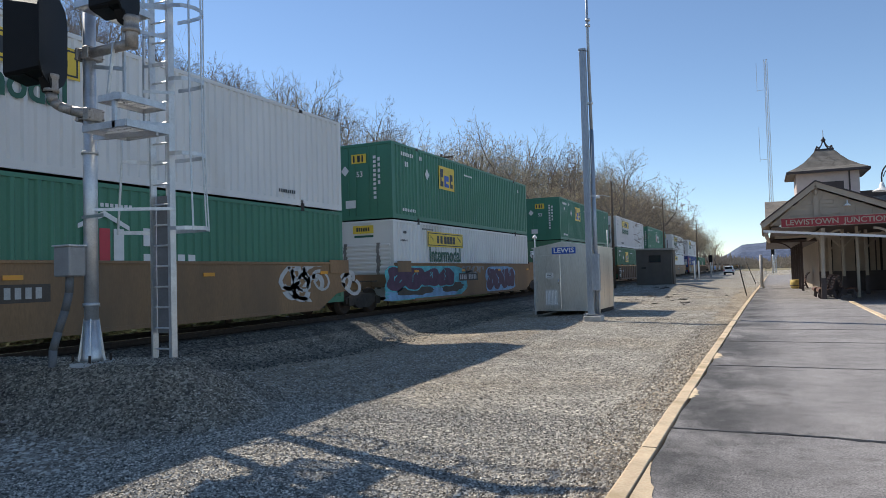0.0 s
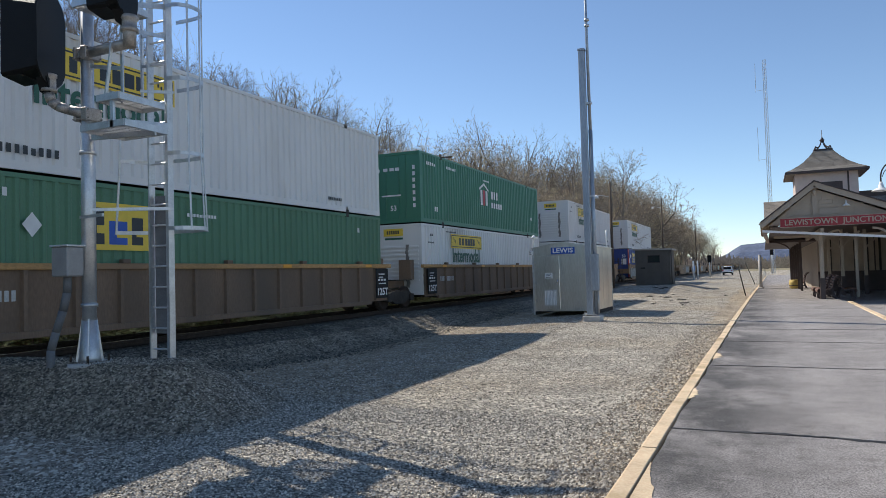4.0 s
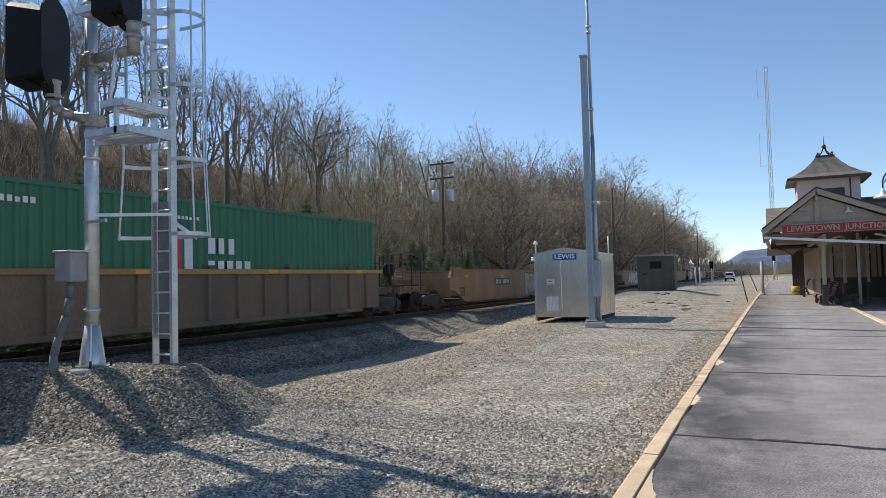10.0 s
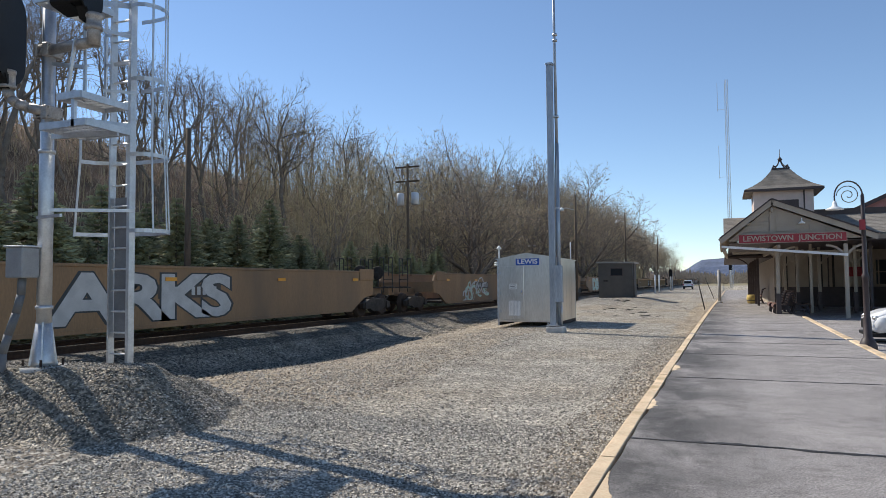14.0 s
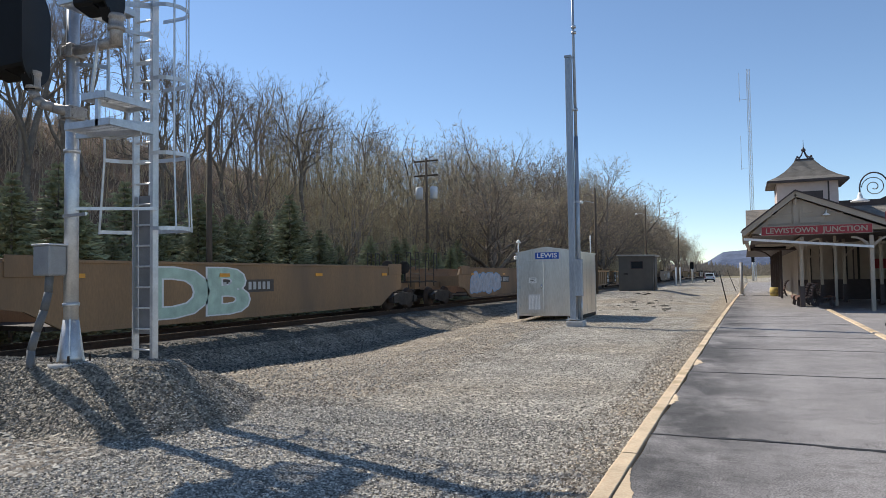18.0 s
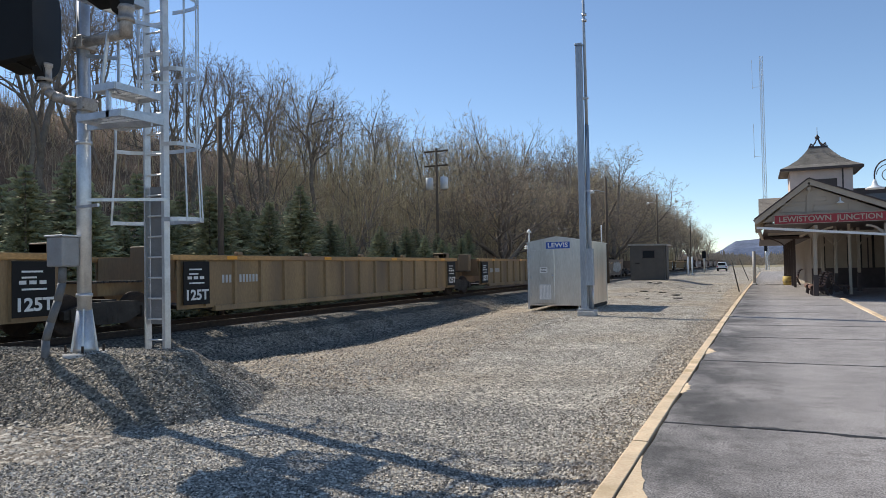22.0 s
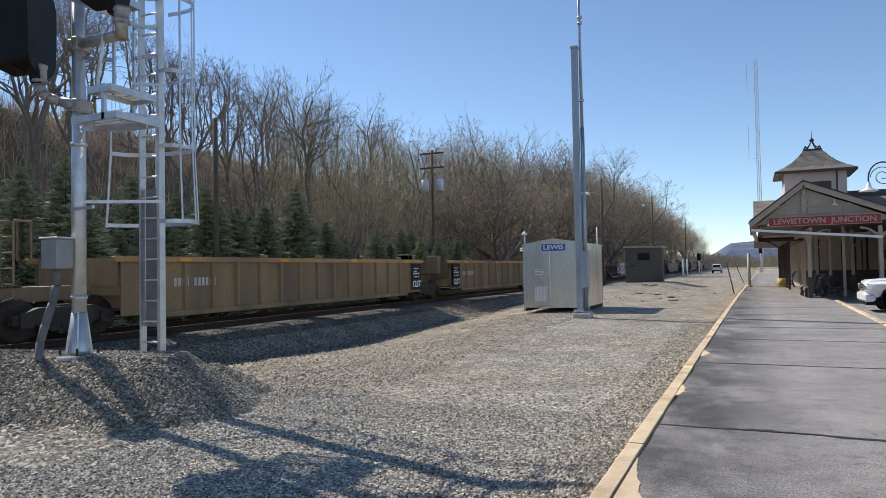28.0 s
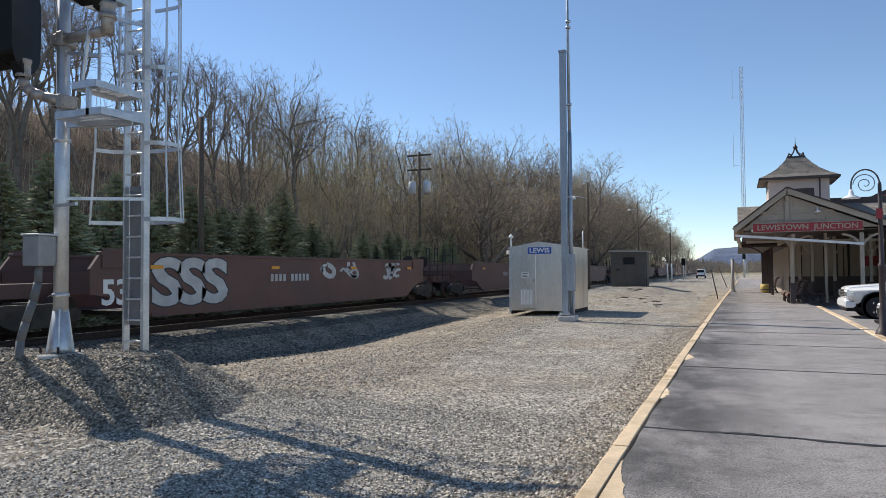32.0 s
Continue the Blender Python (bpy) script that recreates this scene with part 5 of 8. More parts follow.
# ---- lineside signal, cabinet, hut ----
def build_signal():
    mx, my = -10.46, 8.3
    s = thing("signal_mast", "galvanised railway signal mast with ladder, cage and black heads", "railway signal", at=(mx * 0.85, my * 0.85, 0.461))
    s.scale = (0.85, 0.85, 0.85)

    def P(x, y, z):
        return (x - mx, y - my, z - 0.26)

    bm = B()
    lathe(bm, [(0.115, 0.08), (0.115, 3.6), (0.105, 3.62), (0.105, 7.7)], 20)
    part("mast", bm, GALV, s)
    bm = B()
    for k in range(4):
        a = math.radians(45 + 90 * k)
        c, q = math.cos(a), math.sin(a)
        v = [(0.1, 0.02), (0.22, 0.02), (0.21, 0.08), (0.12, 0.75), (0.1, 0.75)]
        w = 0.012
        f0 = [bm.verts.new((r * c - q * w, r * q + c * w, z)) for r, z in v]
        f1 = [bm.verts.new((r * c + q * w, r * q - c * w, z)) for r, z in v]
        bm.faces.new(f0)
        bm.faces.new(f1[::-1])
        for i in range(5):
            bm.faces.new((f0[i], f1[i], f1[(i + 1) % 5], f0[(i + 1) % 5]))
    lathe(bm, [(0.19, 0.02), (0.17, 0.1), (0.125, 0.72), (0.11, 0.72)], 16)
    bmesh.ops.recalc_face_normals(bm, faces=bm.faces[:])
    part("flared_base", bm, GALV, s)
    part("footing", lathe(B(), [(0.4, -0.4), (0.4, -0.02), (0.37, 0.02), (0.1, 0.02)], 20), CONC, s, "pale round concrete footing")
    for a in (45, 135, 225, 315):
        bm = tube(B(), (0.29 * math.cos(radians(a)), 0.29 * math.sin(radians(a)), 0.02), (0.29 * math.cos(radians(a)), 0.29 * math.sin(radians(a)), 0.14), 0.02, n=6)
        part("anchor_bolt", bm, RUST, s)
    # relay box with its cable sleeve
    # the box's shaded side is put into this darker grey
    bx = part("relay_box", box(B(), -0.36, 0.04, -0.44, -0.12, 1.47, 1.97, 0.02), mat("shaded_grey_box", (0.3, 0.3, 0.3), 0.55, 0.2, vary=0.1), s, "grey junction box")
    part("box_lid", box(B(), -0.38, 0.06, -0.46, -0.1, 1.97, 2.0, 0.008), GALV_PALE, bx)
    bm = B()
    pipe(bm, [(-0.16, -0.28, 1.5), (-0.17, -0.29, 1.2), (-0.22, -0.33, 0.9), (-0.3, -0.4, 0.55), (-0.36, -0.45, 0.25), (-0.37, -0.46, -0.2)], 0.065, 10)
    part("cable_sleeve", bm, mat("grey_rubber_hose", (0.14, 0.145, 0.15), 0.6), s, "bent grey cable hose")
    for z in (0.95, 4.2, 5.25, 3.55, 6.25):
        part("clamp_band", lathe(B(), [(0.11, z), (0.135, z), (0.135, z + 0.06), (0.11, z + 0.06)], 16), GALV, s)
    # ladder
    lx0, lx1 = -9.12, -8.72
    ly = 8.42
    for x in (lx0, lx1):
        bm = B()
        w = 0.016 if x == lx0 else 0.03
        box(bm, x - mx - w, x - mx + w, ly - my - 0.06, ly - my + 0.06, -0.15, 6.9)
        part("ladder_rail", bm, GALV, s)
    rung = None
    for k in range(20):
        z = 0.25 + k * 0.336
        if rung is None:
            rung = part("rung", tube(B(), (lx0 - mx, 0, 0), (lx1 - mx, 0, 0), 0.016, n=6), GALV_PALE, s, "", pose(0, ly - my, z))
        else:
            again(rung, pose(0, ly - my, z))
    part("climb_guard", box(B(), lx0 - mx + 0.03, lx1 - mx - 0.03, ly - my + 0.035, ly - my + 0.045, 0.5, 2.75), mat("grey_guard_sheet", (0.2, 0.2, 0.205), 0.6, 0.3), s, "grey sheet closing the lower rungs")
    # safety cage round the ladder: hoops, closed on the mast side low down, and upright straps
    arc = [(-8.70, 8.36), (-8.58, 8.37), (-8.47, 8.42), (-8.40, 8.52), (-8.37, 8.64), (-8.38, 8.77), (-8.43, 8.89), (-8.53, 8.98), (-8.68, 9.03), (-8.9, 9.04), (-9.14, 9.02)]
    wrap = [(-9.4, 8.98), (-9.66, 8.88), (-9.84, 8.72), (-9.93, 8.5)]

    def hoop(z, pts, wide=1.0):
        bm = B()
        ring = []
        c = Vector((-8.9, 8.6))
        for x, y in pts:
            d = Vector((x, y)) - c
            n = d.normalized() * 0.012
            x, y = c.x + d.x * wide, c.y + d.y * wide
            ring.append([bm.verts.new(P(x, y, z + e)) for e in (-0.032, 0.032)] + [bm.verts.new(P(x - n.x, y - n.y, z + e)) for e in (0.032, -0.032)])
        for a, b in zip(ring, ring[1:]):
            for i in range(4):
                bm.faces.new((a[i], b[i], b[(i + 1) % 4], a[(i + 1) % 4]))
        bm.faces.new(ring[0])
        bm.faces.new(ring[-1][::-1])
        bmesh.ops.recalc_face_normals(bm, faces=bm.faces[:])
        part("cage_hoop", bm, GALV, s)
    for z, full in ((2.46, True), (3.68, True), (4.9, False), (6.1, False), (6.95, False)):
        hoop(z, arc + wrap if full else arc, 1.1 if z < 3 else 1.0)
    for i in (3, 5, 7, 9):
        x, y = arc[i]
        bm = B()
        tube(bm, P(-8.9 + (x + 8.9) * 1.1, 8.6 + (y - 8.6) * 1.1, 2.42), P(x, y, 3.68), 0.013, n=6)
        tube(bm, P(x, y, 3.68), P(x, y, 7.0), 0.013, n=6)
        part("cage_strap", bm, GALV, s)
    for x, y in (wrap[0], wrap[3]):
        bm = B()
        tube(bm, P(-8.9 + (x + 8.9) * 1.1, 8.6 + (y - 8.6) * 1.1, 2.42), P(x, y, 3.68), 0.02, n=6)
        tube(bm, P(x, y, 3.68), P(x, y, 4.2), 0.02, n=6)
        part("cage_strap", bm, GALV, s)
    # ladder and cage stand a little behind the mast
    k = 1.094
    behind = Matrix.Translation(Vector((mx, my, -1.34)) * (k - 1)) @ Matrix.Scale(k, 4)
    for o in s.children:
        if o.name.split(".")[0] in ("ladder_rail", "rung", "climb_guard", "cage_hoop", "cage_strap"):
            o.matrix_basis = behind @ o.matrix_basis

    def L(x, y, z):
        return tuple(behind @ Vector(P(x, y, z)))

    bm = B()
    bar(bm, P(-10.4, 8.25, 2.86), L(-8.64, 8.42, 2.78), 0.04, 0.055)
    bar(bm, P(-10.4, 8.1, 2.72), P(-9.75, 8.0, 2.72), 0.04, 0.05)
    part("ladder_stay", bm, GALV, s)

    def deck(z, x0, x1, y0, y1):
        d = part("deck_frame", B(), GALV, s)
        bm = B()
        for a, b in (((x0, y0), (x1, y0)), ((x0, y1), (x1, y1)), ((x0, y0), (x0, y1)), ((x1, y0), (x1, y1))):
            bar(bm, P(*a, z), P(*b, z), 0.03, 0.11)
        bm.to_mesh(d.data)
        bm.free()
        d.data.materials.clear()
        d.data.materials.append(GALV)
        bm = B()
        n = 14
        for i in range(1, n):
            x = x0 + (x1 - x0) * i / n
            bar(bm, P(x, y0, z + 0.03), P(x, y1, z + 0.03), 0.006, 0.035)
        for i in range(1, 6):
            y = y0 + (y1 - y0) * i / 6
            bar(bm, P(x0, y, z + 0.03), P(x1, y, z + 0.03), 0.006, 0.03)
        part("grating", bm, GALV, d)

    deck(4.16, -10.15, -9.15, 7.92, 8.8)
    deck(4.6, -9.75, -9.24, 7.9, 8.82)
    deck(6.12, -9.98, -9.3, 7.66, 8.55)
    part("deck_stay", bar(B(), P(-10.4, 8.3, 4.1), P(-9.15, 8.55, 4.1), 0.05, 0.09), GALV, s)
    part("deck_stay", bar(B(), P(-9.15, 7.95, 4.16), L(-8.72, 8.42, 4.14), 0.03, 0.09), GALV, s)
    part("deck_stay", bar(B(), P(-9.3, 8.0, 6.12), L(-8.74, 8.4, 6.1), 0.03, 0.09), GALV, s)
    part("deck_stay", bar(B(), P(-9.25, 8.1, 5.72), L(-8.74, 8.42, 5.6), 0.03, 0.06), GALV, s)
    part("deck_stay", bar(B(), P(-10.36, 8.3, 5.33), P(-9.6, 8.3, 5.18), 0.05, 0.06), GALV, s)
    part("deck_stay", bar(B(), P(-10.42, 8.2, 6.7), P(-9.9, 7.8, 6.75), 0.2, 0.22), GALV, s)
    part("guard_post", bar(B(), P(-9.42, 7.93, 4.1), P(-9.42, 7.93, 4.68), 0.07, 0.05), GALV, s)
    part("guard_post", bar(B(), P(-9.62, 8.3, 4.6), P(-9.62, 8.3, 6.12), 0.05, 0.03), GALV, s)
    part("guard_post", bar(B(), P(-9.66, 8.0, 4.62), P(-9.5, 8.0, 5.52), 0.05, 0.03), GALV, s)
    part("guard_post", bar(B(), L(-9.3, 8.42, 4.1), L(-9.3, 8.42, 6.95), 0.05, 0.03), GALV, s)
    part("guard_rail", bar(B(), P(-9.66, 8.7, 4.9), P(-9.2, 9.0, 4.88), 0.02, 0.05), GALV, s)
    for z in (5.2, 5.7, 6.9):
        part("ladder_bracket", bar(B(), L(-9.3, 8.42, z), L(-8.72, 8.42, z - 0.03), 0.03, 0.05), GALV, s)
    # bracket arms
    arm_steel = mat("rust_stained_grey_steel", (0.38, 0.35, 0.32), 0.5, 0.5, vary=0.25, scale=5)
    bm = B()
    pipe(bm, [P(-10.4, 8.28, 4.5), P(-10.62, 8.08, 4.56), P(-10.76, 7.97, 4.62), P(-10.84, 7.91, 4.7), P(-10.87, 7.88, 4.84), P(-10.87, 7.88, 5.02)], 0.085, 12)
    lathe(bm, [(0.1, 0), (0.13, 0.0), (0.13, 0.05), (0.115, 0.06), (0.115, 0.24), (0.13, 0.25), (0.13, 0.3), (0.1, 0.3)], 16, "z", P(-10.87, 7.88, 4.86))
    part("bracket_arm", bm, arm_steel, s)
    bm = B()
    pipe(bm, [P(-10.4, 8.25, 5.55), P(-9.12, 8.0, 5.44)], 0.085, 12)
    pipe(bm, [P(-9.1, 8.0, 5.37), P(-9.1, 8.0, 5.86)], 0.1, 12)
    lathe(bm, [(0.1, 0), (0.135, 0.0), (0.135, 0.06), (0.115, 0.07), (0.115, 0.18), (0.135, 0.2), (0.135, 0.26), (0.1, 0.26)], 16, "z", P(-9.1, 8.0, 5.62))
    part("bracket_arm", bm, arm_steel, s)
    for z in (4.4, 5.46):
        bm = B()
        box(bm, 0.02, 0.16, -0.16, 0.16, z - 0.26 - 0.02, z - 0.26 + 0.2, 0.01)
        box(bm, -0.16, -0.1, -0.16, 0.16, z - 0.26 - 0.02, z - 0.26 + 0.2, 0.01)
        for y in (-0.13, 0.13):
            for zz in (0.02, 0.16):
                tube(bm, (-0.2, y, z - 0.26 + zz), (0.2, y, z - 0.26 + zz), 0.014, n=6)
        part("arm_clamp", bm, arm_steel, s)

    def head(x, y, z, h, w, depth, rz):
        hd = part("signal_head", B(), BLACK, s, "black colour-light signal head", pose(x - mx, y - my, z - 0.26, 0, 0, rz))
        bm = B()
        n = 24
        ring = [(w / 2 * math.cos(i * math.tau / n), (h / 2 - w / 2) * (1 if math.sin(i * math.tau / n) >= 0 else -1) + w / 2 * math.sin(i * math.tau / n)) for i in range(n)]
        prism(bm, ring, "y", -0.015, 0.015)
        bm.to_mesh(hd.data)
        bm.free()
        hd.data.materials.clear()
        hd.data.materials.append(BLACK)
        # deep hood, taller at its open end
        bm = B()
        rings = []
        for yy, k in ((0.015, 0.86), (depth * 0.5, 0.93), (depth, 1.0)):
            lo, hi, ww = -h * 0.43 * k + 0.03 * (1 - yy / depth), h * 0.42 * k, w * 0.4
            rings.append([bm.verts.new(q) for q in ((-ww, yy, lo + 0.04), (-ww + 0.05, yy, lo), (ww - 0.05, yy, lo), (ww, yy, lo + 0.04), (ww, yy, hi - 0.12), (ww * 0.62, yy, hi), (-ww * 0.62, yy, hi), (-ww, yy, hi - 0.12))])
        for a, b in zip(rings, rings[1:]):
            for i in range(8):
                bm.faces.new((a[i], a[(i + 1) % 8], b[(i + 1) % 8], b[i]))
        bm.faces.new(rings[0])
        inner = [bm.verts.new(v.co * 0.94 + Vector((0, depth * 0.06 - 0.3, 0))) for v in rings[-1]]
        for i in range(8):
            bm.faces.new((rings[-1][i], rings[-1][(i + 1) % 8], inner[(i + 1) % 8], inner[i]))
        bm.faces.new(inner)
        bmesh.ops.recalc_face_normals(bm, faces=bm.faces[:])
        part("hood", bm, BLACK, hd)
        if w < 0.8:
            part("rear_case", lathe(B(), [(w * 0.16, -0.1), (w * 0.2, -0.08), (w * 0.2, -0.015), (w * 0.1, -0.015)], 16, "y"), BLACK, hd)
        if w < 0.8:
            part("hinge_bolt", tube(B(), (w * 0.1, -0.13, -h * 0.08), (w * 0.1, -0.02, -h * 0.08), 0.035, n=10), GALV, hd)
        part("mount", prism(B(), [(-0.2, -h * 0.42), (0.2, -h * 0.42), (0.09, -h * 0.56), (-0.09, -h * 0.56)], "y", -0.03, 0.14), BLACK, hd)
    head(-10.84, 7.9, 5.76, 1.64, 0.92, 0.62, 116)
    head(-9.16, 8.0, 6.42, 1.14, 0.72, 0.5, 112)


def build_cabinet():
    x0, x1, y0, y1, zb = -8.32, -5.95, 26.6, 30.3, 0.02
    c = thing("signal_cabinet", "mill-finish aluminium signal equipment cabinet with a louvred door", "equipment cabinet", at=((x0 + x1) / 2, (y0 + y1) / 2, -0.1))
    hw, hl = (x1 - x0) / 2, (y1 - y0) / 2
    bm = B()
    prism(bm, [(-hw, 0.14), (hw, 0.14), (hw, 2.6), (0, 2.8), (-hw, 2.6)], "y", -hl, hl)
    part("body", bm, ALU, c)
    bm = B()
    for s in (-1, 1):
        v = [(0, 2.8), (s * (hw + 0.05), 2.592), (s * (hw + 0.05), 2.632), (0, 2.845)]
        prism(bm, v, "y", -hl - 0.05, hl + 0.05)
    part("roof", bm, ALU, c)
    for s in (-1, 1):
        part("corner_angle", box(B(), *sorted((s * (hw - 0.06), s * (hw + 0.012))), -hl - 0.012, -hl + 0.05, 0.0, 2.6), GALV, c)
        part("corner_angle", box(B(), *sorted((s * (hw - 0.06), s * (hw + 0.012))), hl - 0.05, hl + 0.012, 0.0, 2.6), GALV, c)
        part("skid", box(B(), *sorted((s * (hw - 0.12), s * hw)), -hl, hl, 0.0, 0.12), DARK, c)
    d = part("door", box(B(), -hw + 0.14, -hw + 1.08, -hl - 0.035, -hl - 0.002, 0.22, 2.32, 0.01), ALU, c)
    part("vent", box(B(), -hw + 0.46, -hw + 0.94, -hl - 0.043, -hl - 0.036, 0.36, 0.98), GALV_PALE, d)
    for k in range(8):
        part("louvre", box(B(), -hw + 0.48 + k * 0.058, -hw + 0.512 + k * 0.058, -hl - 0.055, -hl - 0.043, 0.4, 0.94), WHITE, d)
    lab = part("notice", box(B(), -hw + 0.5, -hw + 0.8, -hl - 0.041, -hl - 0.036, 1.42, 1.64), WHITE, d, "small white notice")
    for k in range(3):
        part("notice_bar", box(B(), -hw + 0.54, -hw + 0.76 - 0.05 * (k % 2), -hl - 0.044, -hl - 0.041, 1.46 + k * 0.06, 1.48 + k * 0.06), LOGO_DARK, lab)
    part("handle", tube(B(), (-hw + 1.0, -hl - 0.07, 1.2), (-hw + 1.0, -hl - 0.07, 1.38), 0.018), CHROME, d)
    for k in (0.5, 1.2, 2.0):
        part("hinge", box(B(), -hw + 0.1, -hw + 0.16, -hl - 0.045, -hl - 0.004, k, k + 0.12), GALV, d)
    part("seam", box(B(), 0.62, 0.626, -hl - 0.005, -hl - 0.002, 0.2, 2.5), GALV, c)
    for k in range(3):
        part("side_seam", box(B(), hw + 0.002, hw + 0.007, -hl + 0.9 + k * 0.95, -hl + 0.906 + k * 0.95, 0.2, 2.55), GALV, c)
    sg = part("name_board", box(B(), -0.42, 0.52, -hl - 0.03, -hl - 0.004, 2.36, 2.62), SIGNBLUE, c, "blue board with white capitals")
    lettering("lettering", "LEWIS", 0.25, WHITE, sg, pose(0.05, -hl - 0.031, 2.49, 90, 0, 0), fat=0.006, width=0.8)
    bm = B()
    tube(bm, (-hw + 0.06, -hl + 0.05, 2.5), (-hw + 0.06, -hl + 0.05, 3.05), 0.03, n=8)
    lathe(bm, [(0.02, 3.16), (0.1, 3.06), (0.1, 3.02), (0.03, 3.02)], 12, "z", (-hw + 0.06, -hl + 0.05, 0))
    part("vent_pipe", bm, WHITE, c, "white mushroom vent pipe")
    part("antenna", tube(B(), (hw - 0.1, hl - 0.4, 2.6), (hw - 0.1, hl - 0.4, 3.4), 0.025), WHITE, c)
    bm = B()
    for z in (2.4, 2.48):
        tube(bm, (-hw - 0.1, -hl + 0.02, z), (-hw + 0.02, -hl - 0.08, z), 0.035, n=8)
    part("lamp", bm, WHITE, c)


def build_antenna_pole():
    p = thing("antenna_pole", "tall pale grey steel pole pair beside the cabinet", "pole", at=(-5.42, 23.7, -0.1))
    part("footing", box(B(), -0.22, 0.38, -0.28, 0.28, -0.2, 0.16, 0.03), CONC, p)
    part("mast", box(B(), -0.105, 0.105, -0.1, 0.1, 0.2, 9.25, 0.015), POLESTEEL, p)
    part("cap", box(B(), -0.12, 0.12, -0.12, 0.12, 9.25, 9.33, 0.01), POLESTEEL, p)
    bm = B()
    tube(bm, (0.2, 0.05, 0.2), (0.19, 0.1, 6.5), 0.075, 0.07, n=10)
    tube(bm, (0.19, 0.1, 6.5), (0.16, 0.1, 13.5), 0.055, 0.04, n=10)
    part("whip", bm, POLESTEEL, p)
    for z in (1.2, 4.2, 7.4, 10.1, 10.3):
        bm = B()
        lathe(bm, [(0.055, z), (0.085, z), (0.085, z + 0.07), (0.055, z + 0.07)], 10, "z", (0.2, 0.07, 0))
        if z < 9:
            box(bm, -0.12, 0.25, -0.02, 0.12, z, z + 0.05)
        part("clamp", bm, GALV, p)
    part("control_box", box(B(), 0.1, 0.36, -0.2, 0.0, 1.0, 2.25, 0.015), POLESTEEL, p, "narrow grey box on the pole")
    part("conduit", pipe(B(), [(0.3, -0.06, 0.2), (0.3, -0.06, 1.0)], 0.03), GALV, p)
    bm = B()
    for a in (-0.15, 0.15):
        for b in (-0.2, 0.2):
            tube(bm, (a, b, 0.14), (a, b, 0.3), 0.02, n=6)
    box(bm, -0.2, 0.2, -0.24, 0.24, 0.19, 0.22)
    part("base_plate", bm, GALV, p)


def build_hut():
    h = thing("lineside_hut", "small taupe flat-roofed lineside hut on a slab", "hut", at=(-8.1, 59.3, 0.24))
    t = 0.1
    for nm, a in (("front_wall", (-1.35, 1.35, -1.4, -1.3)), ("back_wall", (-1.35, 1.35, 1.3, 1.4)), ("side_wall", (-1.35, -1.25, -1.3, 1.3)), ("side_wall", (1.25, 1.35, -1.3, 1.3))):
        if nm != "front_wall":
            part(nm, box(B(), *a, 0, 2.85), HUT, h)
            continue
        bm = B()
        for x0, x1, z0, z1 in ((-1.35, -0.35, 0, 2.85), (0.55, 1.35, 0, 2.85), (-0.35, 0.55, 0, 1.85), (-0.35, 0.55, 2.4, 2.85)):
            box(bm, x0, x1, -1.4, -1.3, z0, z1)
        part(nm, bm, HUT, h)
    part("window", box(B(), -0.35, 0.55, -1.34, -1.32, 1.85, 2.4), GLASS, h)
    bm = B()
    for x0, x1, z0, z1 in ((-0.4, 0.6, 1.8, 1.85), (-0.4, 0.6, 2.4, 2.45), (-0.4, -0.35, 1.85, 2.4), (0.55, 0.6, 1.85, 2.4)):
        box(bm, x0, x1, -1.42, -1.401, z0, z1)
    part("window_frame", bm, TRIM, h)
    bm = B()
    prism(bm, [(-1.5, 2.87), (1.55, 2.8), (1.55, 2.93), (-1.5, 3.0)], "y", -1.55, 1.55)
    part("roof", bm, mat("pale_roof_edge", (0.4, 0.38, 0.34), 0.8), h, "pale edged flat roof")
    part("down_pipe", tube(B(), (1.44, -1.3, 0.1), (1.44, -1.3, 2.82), 0.05, n=8), HUT, h)
    part("door_latch", box(B(), -0.95, -0.6, -1.43, -1.401, 1.35, 1.47), DARK, h)
    part("slab", box(B(), -2.2, 1.7, -2.0, 1.6, -0.25, 0.0), CONC, h)
    for k in range(5):
        part("batten", box(B(), -1.2 + k * 0.58, -1.17 + k * 0.58, -1.415, -1.401, 0.05, 1.78), HUT, h)


# ---- station ----
def shingled(name, parent, quad, rows, cols, m=None):
    """A sloping roof face of overlapping shingle courses; quad: eave a, eave b, ridge b, ridge a."""
    a, b, c, d = [Vector(q) for q in quad]
    nrm = (b - a).cross(d - a).normalized()
    if nrm.z < 0:
        nrm = -nrm
    verts, faces = [], []
    rng = random.Random(len(name) + rows)
    for r in range(rows):
        f0, f1 = r / rows, min(1.0, (r + 1.25) / rows)
        off = 0.5 * (r % 2)
        for k in range(-1, cols):
            s0, s1 = max(0.0, (k + off + 0.02) / cols), min(1.0, (k + off + 0.98) / cols)
            if s1 - s0 < 0.2 / cols:
                continue
            i = len(verts)
            lift = 0.006 + rng.uniform(0, 0.006)
            for s, f, h in ((s0, f0, lift + 0.006), (s1, f0, lift + 0.006), (s1, f1, 0.004), (s0, f1, 0.004), (s0, f0, 0.0), (s1, f0, 0.0)):
                p = (a.lerp(b, s)).lerp(d.lerp(c, s), f) + nrm * h
                verts.append(p)
            faces += [(i, i + 1, i + 2, i + 3), (i + 4, i + 5, i + 1, i)]
    o = raw(name, verts, faces, m or SHINGLE, parent)
    return o


